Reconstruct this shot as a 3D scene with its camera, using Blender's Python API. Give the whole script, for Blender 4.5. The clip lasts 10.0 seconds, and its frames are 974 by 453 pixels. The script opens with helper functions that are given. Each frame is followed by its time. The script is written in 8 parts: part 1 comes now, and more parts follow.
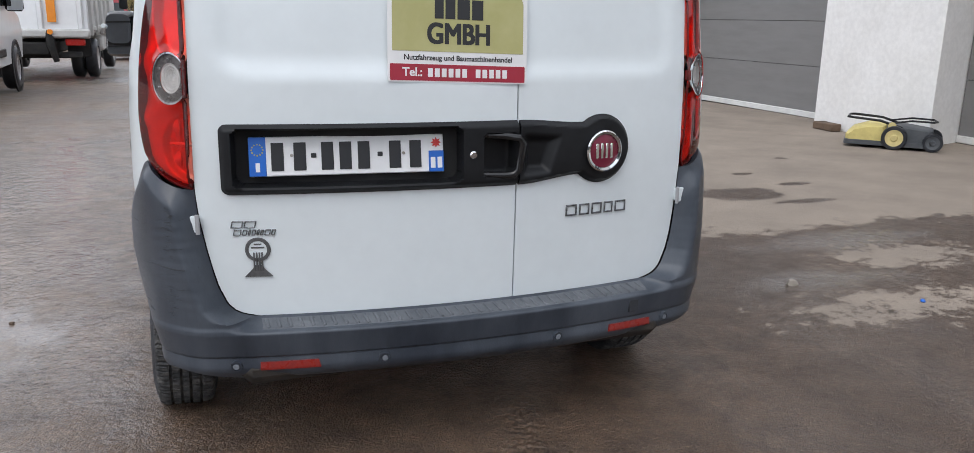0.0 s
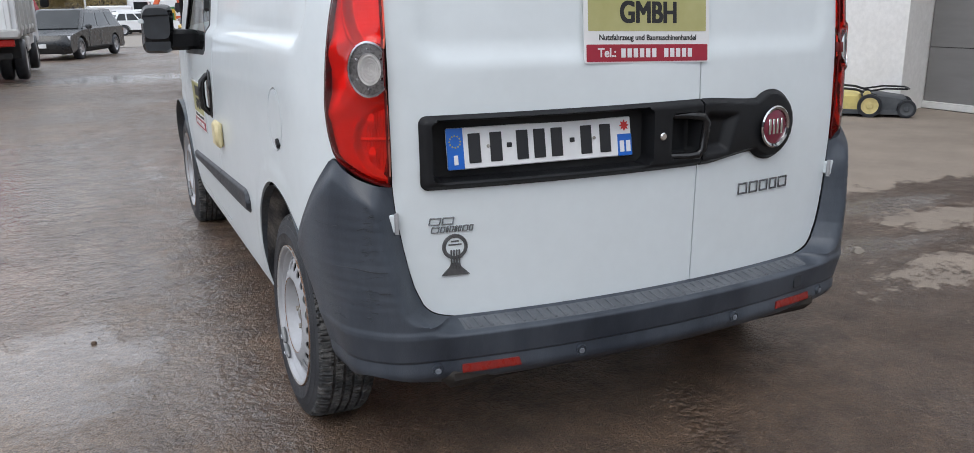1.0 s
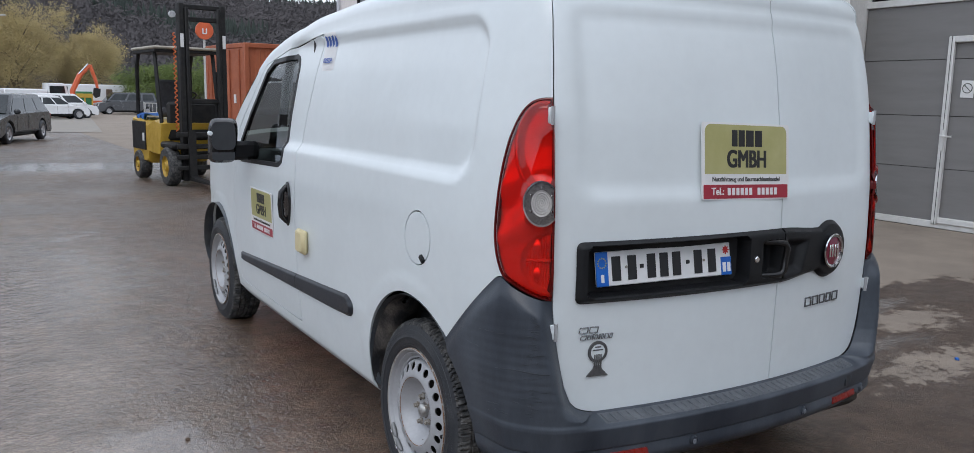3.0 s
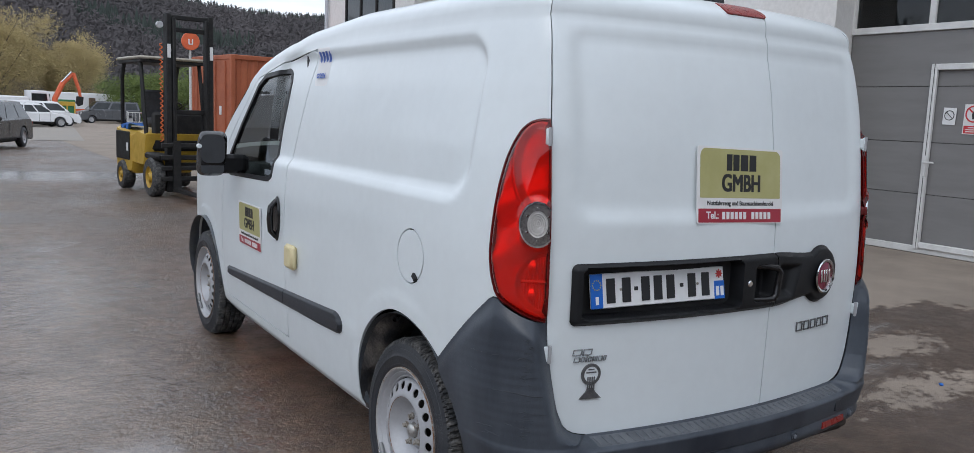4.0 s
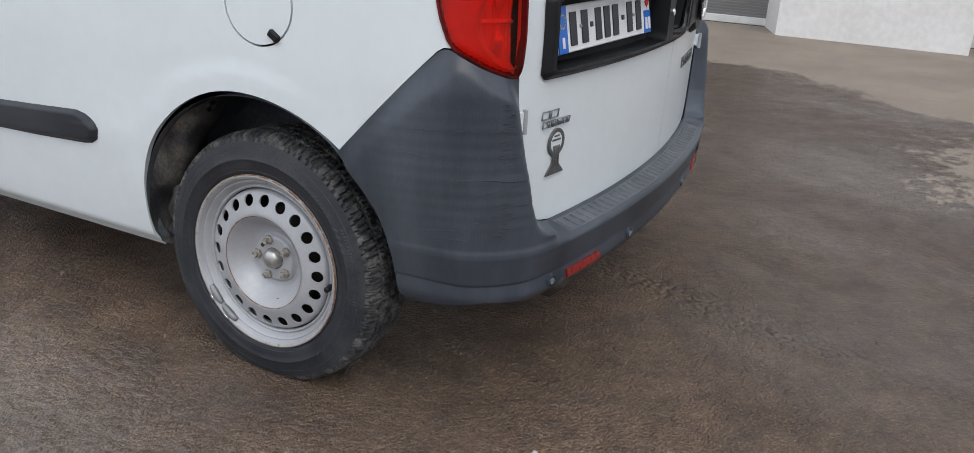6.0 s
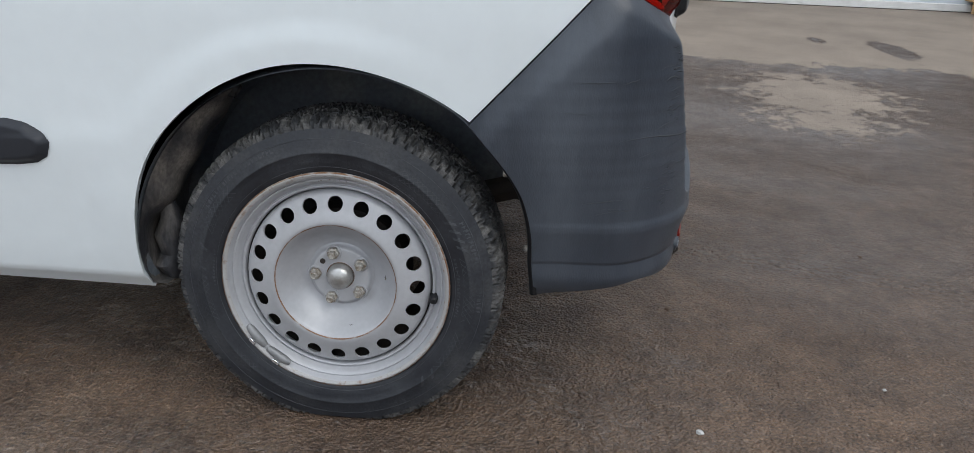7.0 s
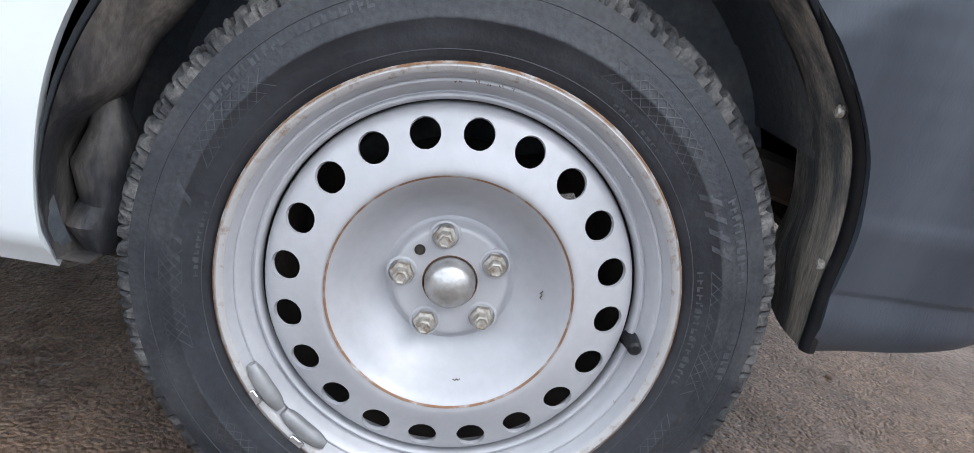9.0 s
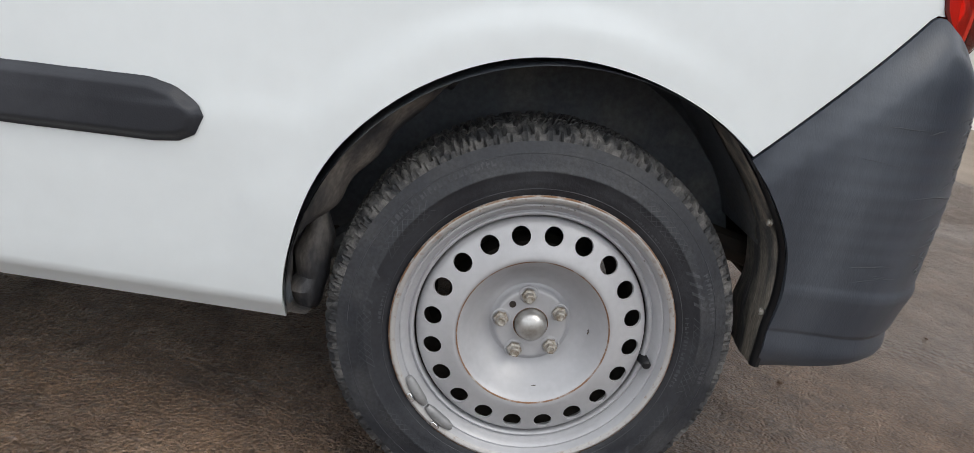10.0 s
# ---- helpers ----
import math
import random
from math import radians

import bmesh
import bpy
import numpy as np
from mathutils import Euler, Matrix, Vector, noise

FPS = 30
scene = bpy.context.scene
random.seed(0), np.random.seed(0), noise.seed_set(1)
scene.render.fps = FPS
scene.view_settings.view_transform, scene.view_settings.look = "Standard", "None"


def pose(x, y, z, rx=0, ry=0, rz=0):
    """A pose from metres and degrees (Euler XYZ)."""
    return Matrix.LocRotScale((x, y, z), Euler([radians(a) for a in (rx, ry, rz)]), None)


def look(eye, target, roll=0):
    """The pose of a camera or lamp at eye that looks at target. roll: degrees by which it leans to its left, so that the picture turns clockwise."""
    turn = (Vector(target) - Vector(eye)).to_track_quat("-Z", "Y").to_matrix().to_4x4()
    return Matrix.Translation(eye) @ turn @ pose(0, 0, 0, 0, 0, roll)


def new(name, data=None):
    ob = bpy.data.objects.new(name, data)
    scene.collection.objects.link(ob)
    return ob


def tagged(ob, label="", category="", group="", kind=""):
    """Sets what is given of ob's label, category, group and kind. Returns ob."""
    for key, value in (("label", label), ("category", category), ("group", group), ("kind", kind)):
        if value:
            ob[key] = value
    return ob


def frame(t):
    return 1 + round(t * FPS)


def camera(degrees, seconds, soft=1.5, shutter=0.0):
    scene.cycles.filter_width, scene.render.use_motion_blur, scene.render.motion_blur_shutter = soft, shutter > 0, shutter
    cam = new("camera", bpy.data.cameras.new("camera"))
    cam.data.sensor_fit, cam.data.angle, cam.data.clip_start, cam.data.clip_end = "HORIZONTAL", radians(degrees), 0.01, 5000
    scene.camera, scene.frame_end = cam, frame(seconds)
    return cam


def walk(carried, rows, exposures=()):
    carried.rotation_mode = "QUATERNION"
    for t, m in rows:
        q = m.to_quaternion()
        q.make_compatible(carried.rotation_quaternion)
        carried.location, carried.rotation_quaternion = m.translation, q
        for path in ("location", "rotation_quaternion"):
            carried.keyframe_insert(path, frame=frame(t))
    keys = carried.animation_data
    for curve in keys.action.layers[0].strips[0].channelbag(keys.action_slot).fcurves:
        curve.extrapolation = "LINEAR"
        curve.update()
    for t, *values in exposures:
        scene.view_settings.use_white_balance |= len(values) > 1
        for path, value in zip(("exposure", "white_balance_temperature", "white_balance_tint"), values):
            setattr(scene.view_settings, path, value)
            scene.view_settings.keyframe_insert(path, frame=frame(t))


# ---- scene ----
cam = camera(60.8, 10.0, soft=0.5)
PATH = [
    (0, (-0.738, -2.081, 1.266), (-0.077, -0.258, 0.777), 1.0),
    (0.5, (-1.066, -1.901, 1.237), (-0.375, -0.095, 0.73), -1.3),
    (0.8, (-1.262, -1.763, 1.250), (-0.518, 0.020, 0.733), -2.3),
    (1, (-1.376, -1.731, 1.251), (-0.552, 0.015, 0.73), -0.9),
    (1.3, (-1.635, -1.713, 1.245), (-0.623, -0.057, 0.762), 0.5),
    (1.5, (-1.827, -1.708, 1.283), (-0.76, -0.086, 0.804), 0.1),
    (2, (-2.064, -1.725, 1.328), (-1.041, -0.075, 0.847), 0.0),
    (2.5, (-2.124, -1.741, 1.341), (-1.104, -0.086, 0.868), 0.8),
    (3, (-2.127, -1.734, 1.397), (-1.096, -0.048, 1.091), 1.1),
    (3.2, (-2.125, -1.732, 1.417), (-1.088, -0.037, 1.188), 1.3),
    (4.3, (-2.157, -1.661, 1.386), (-1.078, -0.012, 1.047), 2.6),
    (4.5, (-2.151, -1.612, 1.333), (-1.071, -0.004, 0.835), 3.2),
    (4.8, (-2.147, -1.474, 1.261), (-1.011, 0.029, 0.589), 3.3),
    (5, (-2.161, -1.363, 1.229), (-0.928, 0.062, 0.557), 1.0),
    (5.2, (-2.187, -1.240, 1.217), (-0.850, 0.085, 0.541), 2.3),
    (5.5, (-2.236, -1.013, 1.162), (-0.772, 0.173, 0.49), 3.3),
    (5.7, (-2.275, -0.843, 1.17), (-0.726, 0.212, 0.473), 3.4),
    (6.8, (-2.304, 0.228, 1.058), (-0.469, 0.482, 0.294), 1.3),
    (7, (-2.297, 0.379, 1.012), (-0.445, 0.507, 0.267), 2.2),
    (7.2, (-2.252, 0.504, 0.961), (-0.393, 0.512, 0.222), 3.7),
    (7.5, (-2.099, 0.644, 0.873), (-0.250, 0.534, 0.118), 5.7),
    (7.8, (-1.868, 0.729, 0.773), (-0.010, 0.628, 0.040), 6.7),
    (8, (-1.715, 0.760, 0.704), (0.159, 0.684, 0.010), 7.6),
    (8.5, (-1.521, 0.782, 0.592), (0.358, 0.682, -0.086), 10.0),
    (9, (-1.607, 0.804, 0.633), (0.276, 0.645, -0.021), 11.3),
    (9.5, (-1.883, 0.871, 0.765), (0.005, 0.667, 0.139), 11.8),
    (10, (-2.040, 0.995, 0.848), (-0.151, 0.790, 0.224), 11.5),
]
walk(cam, [(t, look(eye, target, roll)) for t, eye, target, roll in PATH], [(0.0, 0.76, 6480, 10.5), (1.0, 0.62, 6420, 10), (2.0, 0.45, 6300, 10), (2.5, 0.42, 6250, 10), (2.8, 0.38, 6220, 10), (3.2, 0.23, 6200, 10), (4.3, 0.31, 6250, 10), (4.5, 0.42, 6350, 10), (5.0, 0.88, 6500, 10), (5.5, 0.67, 6550, 10), (7.0, 0.57, 6450, 8), (7.5, 0.60, 6350, 7), (8.0, 1.0, 6250, 6), (8.5, 1.55, 6330, 8), (9.0, 1.42, 6280, 10), (9.5, 1.05, 6780, 9.5), (10.0, 0.80, 6900, 10)])

# ---- world, sun ----
world = bpy.data.worlds.new("overcast_sky")
scene.world = world
world.use_nodes = True
wn, wl = world.node_tree.nodes, world.node_tree.links
wn.clear()
w_out = wn.new("ShaderNodeOutputWorld")
w_bg = wn.new("ShaderNodeBackground")
w_sky = wn.new("ShaderNodeTexSky")
w_sky.sky_type = "NISHITA"
w_sky.sun_disc = False
w_sky.sun_elevation = radians(51)
w_sky.sun_rotation = radians(225)
w_co = wn.new("ShaderNodeTexCoord")
w_map = wn.new("ShaderNodeMapping")
w_map.inputs["Scale"].default_value = (1.6, 1.6, 5.0)
w_noise = wn.new("ShaderNodeTexNoise")
w_noise.inputs["Scale"].default_value = 2.2
w_noise.inputs["Detail"].default_value = 7.0
w_noise.inputs["Roughness"].default_value = 0.55
w_ramp = wn.new("ShaderNodeValToRGB")
w_ramp.color_ramp.elements[0].position, w_ramp.color_ramp.elements[0].color = 0.36, (4.9, 5.25, 5.9, 1)
w_ramp.color_ramp.elements[1].position, w_ramp.color_ramp.elements[1].color = 0.66, (9.4, 9.7, 10.2, 1)
w_mix = wn.new("ShaderNodeMix")
w_mix.data_type = "RGBA"
w_mix.inputs["Factor"].default_value = 0.86
wl.new(w_co.outputs["Generated"], w_map.inputs["Vector"])
wl.new(w_map.outputs["Vector"], w_noise.inputs["Vector"])
wl.new(w_noise.outputs["Fac"], w_ramp.inputs["Fac"])
wl.new(w_sky.outputs["Color"], w_mix.inputs["A"])
wl.new(w_ramp.outputs["Color"], w_mix.inputs["B"])
wl.new(w_mix.outputs["Result"], w_bg.inputs["Color"])
w_bg.inputs["Strength"].default_value = 0.130
wl.new(w_bg.outputs["Background"], w_out.inputs["Surface"])

sun_data = bpy.data.lights.new("sun", "SUN")
sun_data.energy, sun_data.angle, sun_data.color = 0.5, radians(35), (1.0, 0.96, 0.9)
sun = new("sun", sun_data)
sun.matrix_world = look((0, 0, 30), (17, 17, 0))


# ---- materials ----
def rgb(c):
    return (c[0], c[1], c[2], 1.0)


def surf(name, col, col2=None, scale=6.0, rough=0.5, rough2=None, metal=0.0, bump=0.0, bscale=60.0, coat=0.0, lo=0.4, hi=0.65,
         stretch=(1, 1, 1), fine=0.0, random_tone=0.0, spec=0.5):
    """Two-scale procedural surface: a broad mottling, a fine grain and a relief."""
    m = bpy.data.materials.new(name)
    m.use_nodes = True
    n, l = m.node_tree.nodes, m.node_tree.links
    b = n["Principled BSDF"]
    b.inputs["Metallic"].default_value = metal
    b.inputs["Coat Weight"].default_value = coat
    b.inputs["Coat Roughness"].default_value = 0.06
    b.inputs["Specular IOR Level"].default_value = spec
    col2 = col2 or col
    rough2 = rough if rough2 is None else rough2
    co = n.new("ShaderNodeTexCoord")
    mp = n.new("ShaderNodeMapping")
    mp.inputs["Scale"].default_value = stretch
    l.new(co.outputs["Object"], mp.inputs["Vector"])
    nz = n.new("ShaderNodeTexNoise")
    nz.inputs["Scale"].default_value, nz.inputs["Detail"].default_value, nz.inputs["Roughness"].default_value = scale, 6.0, 0.6
    l.new(mp.outputs["Vector"], nz.inputs["Vector"])
    rp = n.new("ShaderNodeMapRange")
    rp.inputs["From Min"].default_value, rp.inputs["From Max"].default_value = lo, hi
    l.new(nz.outputs["Fac"], rp.inputs["Value"])
    mx = n.new("ShaderNodeMix")
    mx.data_type = "RGBA"
    mx.inputs["A"].default_value, mx.inputs["B"].default_value = rgb(col), rgb(col2)
    l.new(rp.outputs["Result"], mx.inputs["Factor"])
    last = mx.outputs["Result"]
    if fine or random_tone:
        f = n.new("ShaderNodeTexNoise")
        f.inputs["Scale"].default_value, f.inputs["Detail"].default_value = scale * 14, 3.0
        l.new(mp.outputs["Vector"], f.inputs["Vector"])
        fr = n.new("ShaderNodeMapRange")
        fr.inputs["From Min"].default_value, fr.inputs["From Max"].default_value = 0.3, 0.7
        fr.inputs["To Min"].default_value, fr.inputs["To Max"].default_value = 1 - fine, 1 + fine
        l.new(f.outputs["Fac"], fr.inputs["Value"])
        value = fr.outputs["Result"]
        if random_tone:
            oi = n.new("ShaderNodeObjectInfo")
            orr = n.new("ShaderNodeMapRange")
            orr.inputs["To Min"].default_value, orr.inputs["To Max"].default_value = 1 - random_tone, 1 + random_tone
            l.new(oi.outputs["Random"], orr.inputs["Value"])
            mu = n.new("ShaderNodeMath")
            mu.operation = "MULTIPLY"
            l.new(value, mu.inputs[0])
            l.new(orr.outputs["Result"], mu.inputs[1])
            value = mu.outputs[0]
        vm = n.new("ShaderNodeVectorMath")
        vm.operation = "SCALE"
        l.new(last, vm.inputs[0])
        l.new(value, vm.inputs["Scale"])
        last = vm.outputs[0]
    l.new(last, b.inputs["Base Color"])
    rr = n.new("ShaderNodeMapRange")
    rr.inputs["From Min"].default_value, rr.inputs["From Max"].default_value = lo, hi
    rr.inputs["To Min"].default_value, rr.inputs["To Max"].default_value = rough, rough2
    l.new(nz.outputs["Fac"], rr.inputs["Value"])
    l.new(rr.outputs["Result"], b.inputs["Roughness"])
    if bump:
        bn = n.new("ShaderNodeTexNoise")
        bn.inputs["Scale"].default_value, bn.inputs["Detail"].default_value = bscale, 4.0
        l.new(mp.outputs["Vector"], bn.inputs["Vector"])
        bp = n.new("ShaderNodeBump")
        bp.inputs["Strength"].default_value, bp.inputs["Distance"].default_value = bump, 0.01
        l.new(bn.outputs["Fac"], bp.inputs["Height"])
        l.new(bp.outputs["Normal"], b.inputs["Normal"])
    return m


def tinted_glass(name, tint, gloss=1.0):
    """A thin pane: tinted see-through with a Fresnel gloss."""
    m = bpy.data.materials.new(name)
    m.use_nodes = True
    n, l = m.node_tree.nodes, m.node_tree.links
    n.remove(n["Principled BSDF"])
    tr, gl, mx, fr = (n.new("ShaderNodeBsdfTransparent"), n.new("ShaderNodeBsdfGlossy"), n.new("ShaderNodeMixShader"), n.new("ShaderNodeFresnel"))
    fr.inputs["IOR"].default_value = 1.5
    tr.inputs["Color"].default_value = rgb(tint)
    gl.inputs["Roughness"].default_value = 0.02
    gl.inputs["Color"].default_value = (gloss, gloss, gloss, 1)
    l.new(fr.outputs["Fac"], mx.inputs["Fac"])
    l.new(tr.outputs["BSDF"], mx.inputs[1])
    l.new(gl.outputs["BSDF"], mx.inputs[2])
    l.new(mx.outputs["Shader"], n["Material Output"].inputs["Surface"])
    return m


M = {}
M["paint_white"] = surf("white_car_paint", (0.735, 0.790, 0.812), (0.70, 0.752, 0.772), 1.7, 0.30, 0.38, coat=0.4, bump=0.006, bscale=300, fine=0.012)
# near-black colour standing in for shade inside the body and its gaps
M["shade_black"] = surf("shade_black_lining", (0.012, 0.012, 0.013), (0.02, 0.02, 0.02), 8, 0.8)
M["bumper"] = surf("grey_black_bumper_plastic", (0.026, 0.033, 0.046), (0.075, 0.088, 0.108), 5.0, 0.30, 0.46, spec=0.5, bump=0.07, bscale=420, fine=0.06, lo=0.36, hi=0.72, stretch=(1, 1, 0.30))
M["step_pad"] = surf("worn_grey_step_pad", (0.085, 0.094, 0.108), (0.13, 0.14, 0.155), 12, 0.45, 0.6, bump=0.10, bscale=420, fine=0.1)
M["mud"] = surf("mud_caked_plastic", (0.026, 0.027, 0.031), (0.215, 0.192, 0.169), 12, 0.50, 0.9, bump=0.35, bscale=60, fine=0.3, lo=0.42, hi=0.74, stretch=(1, 1, 0.4))
M["strip"] = surf("dark_grey_rub_strip", (0.024, 0.027, 0.034), (0.042, 0.046, 0.055), 7, 0.42, 0.52, bump=0.06, bscale=420, spec=0.35)
M["mud_dry"] = surf("dried_mud_on_plastic", (0.070, 0.074, 0.076), (0.330, 0.295, 0.250), 26, 0.8, 0.95, bump=0.35, bscale=60, fine=0.3, lo=0.42, hi=0.70, stretch=(1, 1, 0.16))
M["rubber_mark"] = surf("dull_rubber_relief", (0.056, 0.059, 0.066), (0.032, 0.035, 0.041), 20, 0.55, 0.75, fine=0.2)
M["scuff"] = surf("scuffed_dark_plastic", (0.026, 0.030, 0.037), (0.04, 0.045, 0.053), 30, 0.5, 0.65)
M["sensor_face"] = surf("worn_grey_sensor_plastic", (0.20, 0.22, 0.25), (0.13, 0.145, 0.17), 60, 0.35, 0.5)
M["black_trim"] = surf("black_trim_plastic", (0.009, 0.0095, 0.011), (0.015, 0.016, 0.018), 9, 0.36, 0.46, bump=0.08, bscale=500, spec=0.25)
M["black_gloss"] = surf("black_gloss_plastic", (0.010, 0.010, 0.011), (0.014, 0.014, 0.015), 9, 0.12, 0.2)
M["rubber"] = surf("tyre_rubber", (0.011, 0.013, 0.018), (0.027, 0.030, 0.036), 9, 0.36, 0.54, bump=0.12, bscale=160, fine=0.15)
M["tread"] = surf("dusty_tyre_tread", (0.024, 0.026, 0.029), (0.165, 0.160, 0.152), 26, 0.65, 0.9, bump=0.3, bscale=170, fine=0.25, lo=0.42, hi=0.70)
M["steel"] = surf("silver_painted_steel", (0.435, 0.442, 0.462), (0.38, 0.386, 0.404), 7, 0.42, 0.52, metal=0.20, bump=0.02, bscale=300, fine=0.03)
M["steel_worn"] = surf("worn_silver_rim_edge", (0.40, 0.395, 0.39), (0.235, 0.165, 0.115), 90, 0.5, 0.7, metal=0.2, bump=0.15, bscale=200, lo=0.54, hi=0.74)
M["chip"] = surf("dark_chipped_paint", (0.07, 0.060, 0.050), (0.16, 0.11, 0.07), 120, 0.7, 0.85)
M["rust_broken"] = surf("flaking_rust_line", (0.20, 0.105, 0.055), (0.40, 0.385, 0.37), 42, 0.7, 0.6, bump=0.2, bscale=300, lo=0.50, hi=0.66)
M["rubber_dusty"] = surf("dusty_tyre_shoulder", (0.017, 0.020, 0.026), (0.052, 0.054, 0.058), 14, 0.50, 0.78, bump=0.15, bscale=160, fine=0.25, lo=0.42, hi=0.72)
M["rust"] = surf("rust", (0.15, 0.075, 0.036), (0.25, 0.135, 0.072), 60, 0.8, 0.9, bump=0.2, bscale=300)
M["bolt"] = surf("dirty_zinc_bolt", (0.42, 0.405, 0.37), (0.22, 0.175, 0.13), 120, 0.45, 0.7, metal=0.5, bump=0.2, bscale=400, lo=0.45, hi=0.66)
M["hubcap"] = surf("dull_steel_cap", (0.50, 0.50, 0.49), (0.34, 0.33, 0.31), 45, 0.30, 0.48, metal=0.8, bump=0.08, bscale=160)
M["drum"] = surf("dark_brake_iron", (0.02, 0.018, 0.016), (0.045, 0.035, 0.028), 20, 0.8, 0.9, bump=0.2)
M["liner"] = surf("muddy_wheel_liner", (0.085, 0.099, 0.116), (0.185, 0.184, 0.178), 7, 0.5, 0.8, bump=0.25, bscale=70, fine=0.2, lo=0.5, hi=0.75)
M["chrome"] = surf("chrome", (0.75, 0.76, 0.78), (0.66, 0.67, 0.69), 20, 0.08, 0.16, metal=1.0)
M["chrome_dark"] = surf("dull_chrome_badge", (0.20, 0.21, 0.225), (0.14, 0.145, 0.155), 30, 0.25, 0.35, metal=0.8)
M["badge_grey"] = surf("grey_badge_plastic", (0.20, 0.205, 0.21), (0.27, 0.275, 0.28), 40, 0.4, 0.5, metal=0.3)
M["wine_enamel"] = surf("wine_red_enamel", (0.20, 0.018, 0.045), (0.15, 0.012, 0.03), 12, 0.18, 0.25, coat=0.5)
M["lamp_shell"] = surf("faceted_lamp_reflector", (0.86, 0.85, 0.84), (0.62, 0.60, 0.60), 26, 0.14, 0.30, metal=0.1, bump=0.05, bscale=70)
M["lamp_back"] = surf("red_lamp_reflector", (1.0, 0.60, 0.48), (0.92, 0.46, 0.36), 14, 0.14, 0.26, metal=0.4, bump=0.05, bscale=55)
M["lens_red"] = tinted_glass("red_lamp_lens", (0.93, 0.055, 0.032))
M["lens_clear"] = tinted_glass("clear_lamp_lens", (0.93, 0.93, 0.93))
M["lamp_edge"] = surf("dark_red_lamp_edge", (0.13, 0.010, 0.010), (0.09, 0.007, 0.007), 30, 0.15, 0.2)
M["reflector_red"] = surf("red_reflector", (0.26, 0.020, 0.014), (0.20, 0.014, 0.011), 60, 0.25, 0.4, bump=0.1, bscale=220)
M["plate_white"] = surf("white_plate", (0.80, 0.81, 0.82), (0.74, 0.75, 0.76), 9, 0.3, 0.4)
M["plate_blue"] = surf("plate_blue", (0.012, 0.135, 0.56), (0.01, 0.11, 0.5), 9, 0.3, 0.4)
M["plate_black"] = surf("plate_black", (0.016, 0.017, 0.02), (0.02, 0.02, 0.022), 9, 0.35)
M["gold"] = surf("yellow_print", (0.55, 0.45, 0.06), None, 9, 0.4)
M["red_print"] = surf("red_print", (0.62, 0.03, 0.03), (0.55, 0.03, 0.03), 9, 0.35)
M["olive"] = surf("olive_sticker", (0.40, 0.38, 0.155), (0.46, 0.44, 0.205), 6, 0.30, 0.4)
M["sticker_white"] = surf("white_sticker", (0.78, 0.78, 0.78), (0.72, 0.72, 0.72), 8, 0.3, 0.4)
M["sticker_red"] = surf("dark_red_sticker", (0.36, 0.022, 0.045), (0.31, 0.02, 0.035), 8, 0.3, 0.4)
M["ink"] = surf("black_ink", (0.015, 0.016, 0.018), (0.022, 0.022, 0.024), 8, 0.4)
M["ink_blue"] = surf("blue_ink", (0.03, 0.10, 0.42), None, 8, 0.4)
M["cream"] = surf("cream_plastic", (0.70, 0.61, 0.36), (0.64, 0.55, 0.31), 14, 0.4, 0.5)
M["glass_dark"] = tinted_glass("green_tinted_car_glass", (0.66, 0.74, 0.71))
M["mirror"] = surf("mirror_glass", (0.62, 0.65, 0.68), None, 5, 0.01, metal=1.0)
M["bezel"] = surf("grey_lamp_bezel", (0.24, 0.225, 0.225), (0.12, 0.11, 0.11), 190, 0.3, 0.45, metal=0.3, lo=0.45, hi=0.58)
M["emblem_dark"] = surf("grey_emblem_print", (0.095, 0.097, 0.10), (0.14, 0.142, 0.147), 60, 0.35, 0.5, metal=0.3)
M["cabin"] = surf("dark_cabin_fabric", (0.03, 0.03, 0.034), (0.05, 0.05, 0.055), 20, 0.8, 0.9)


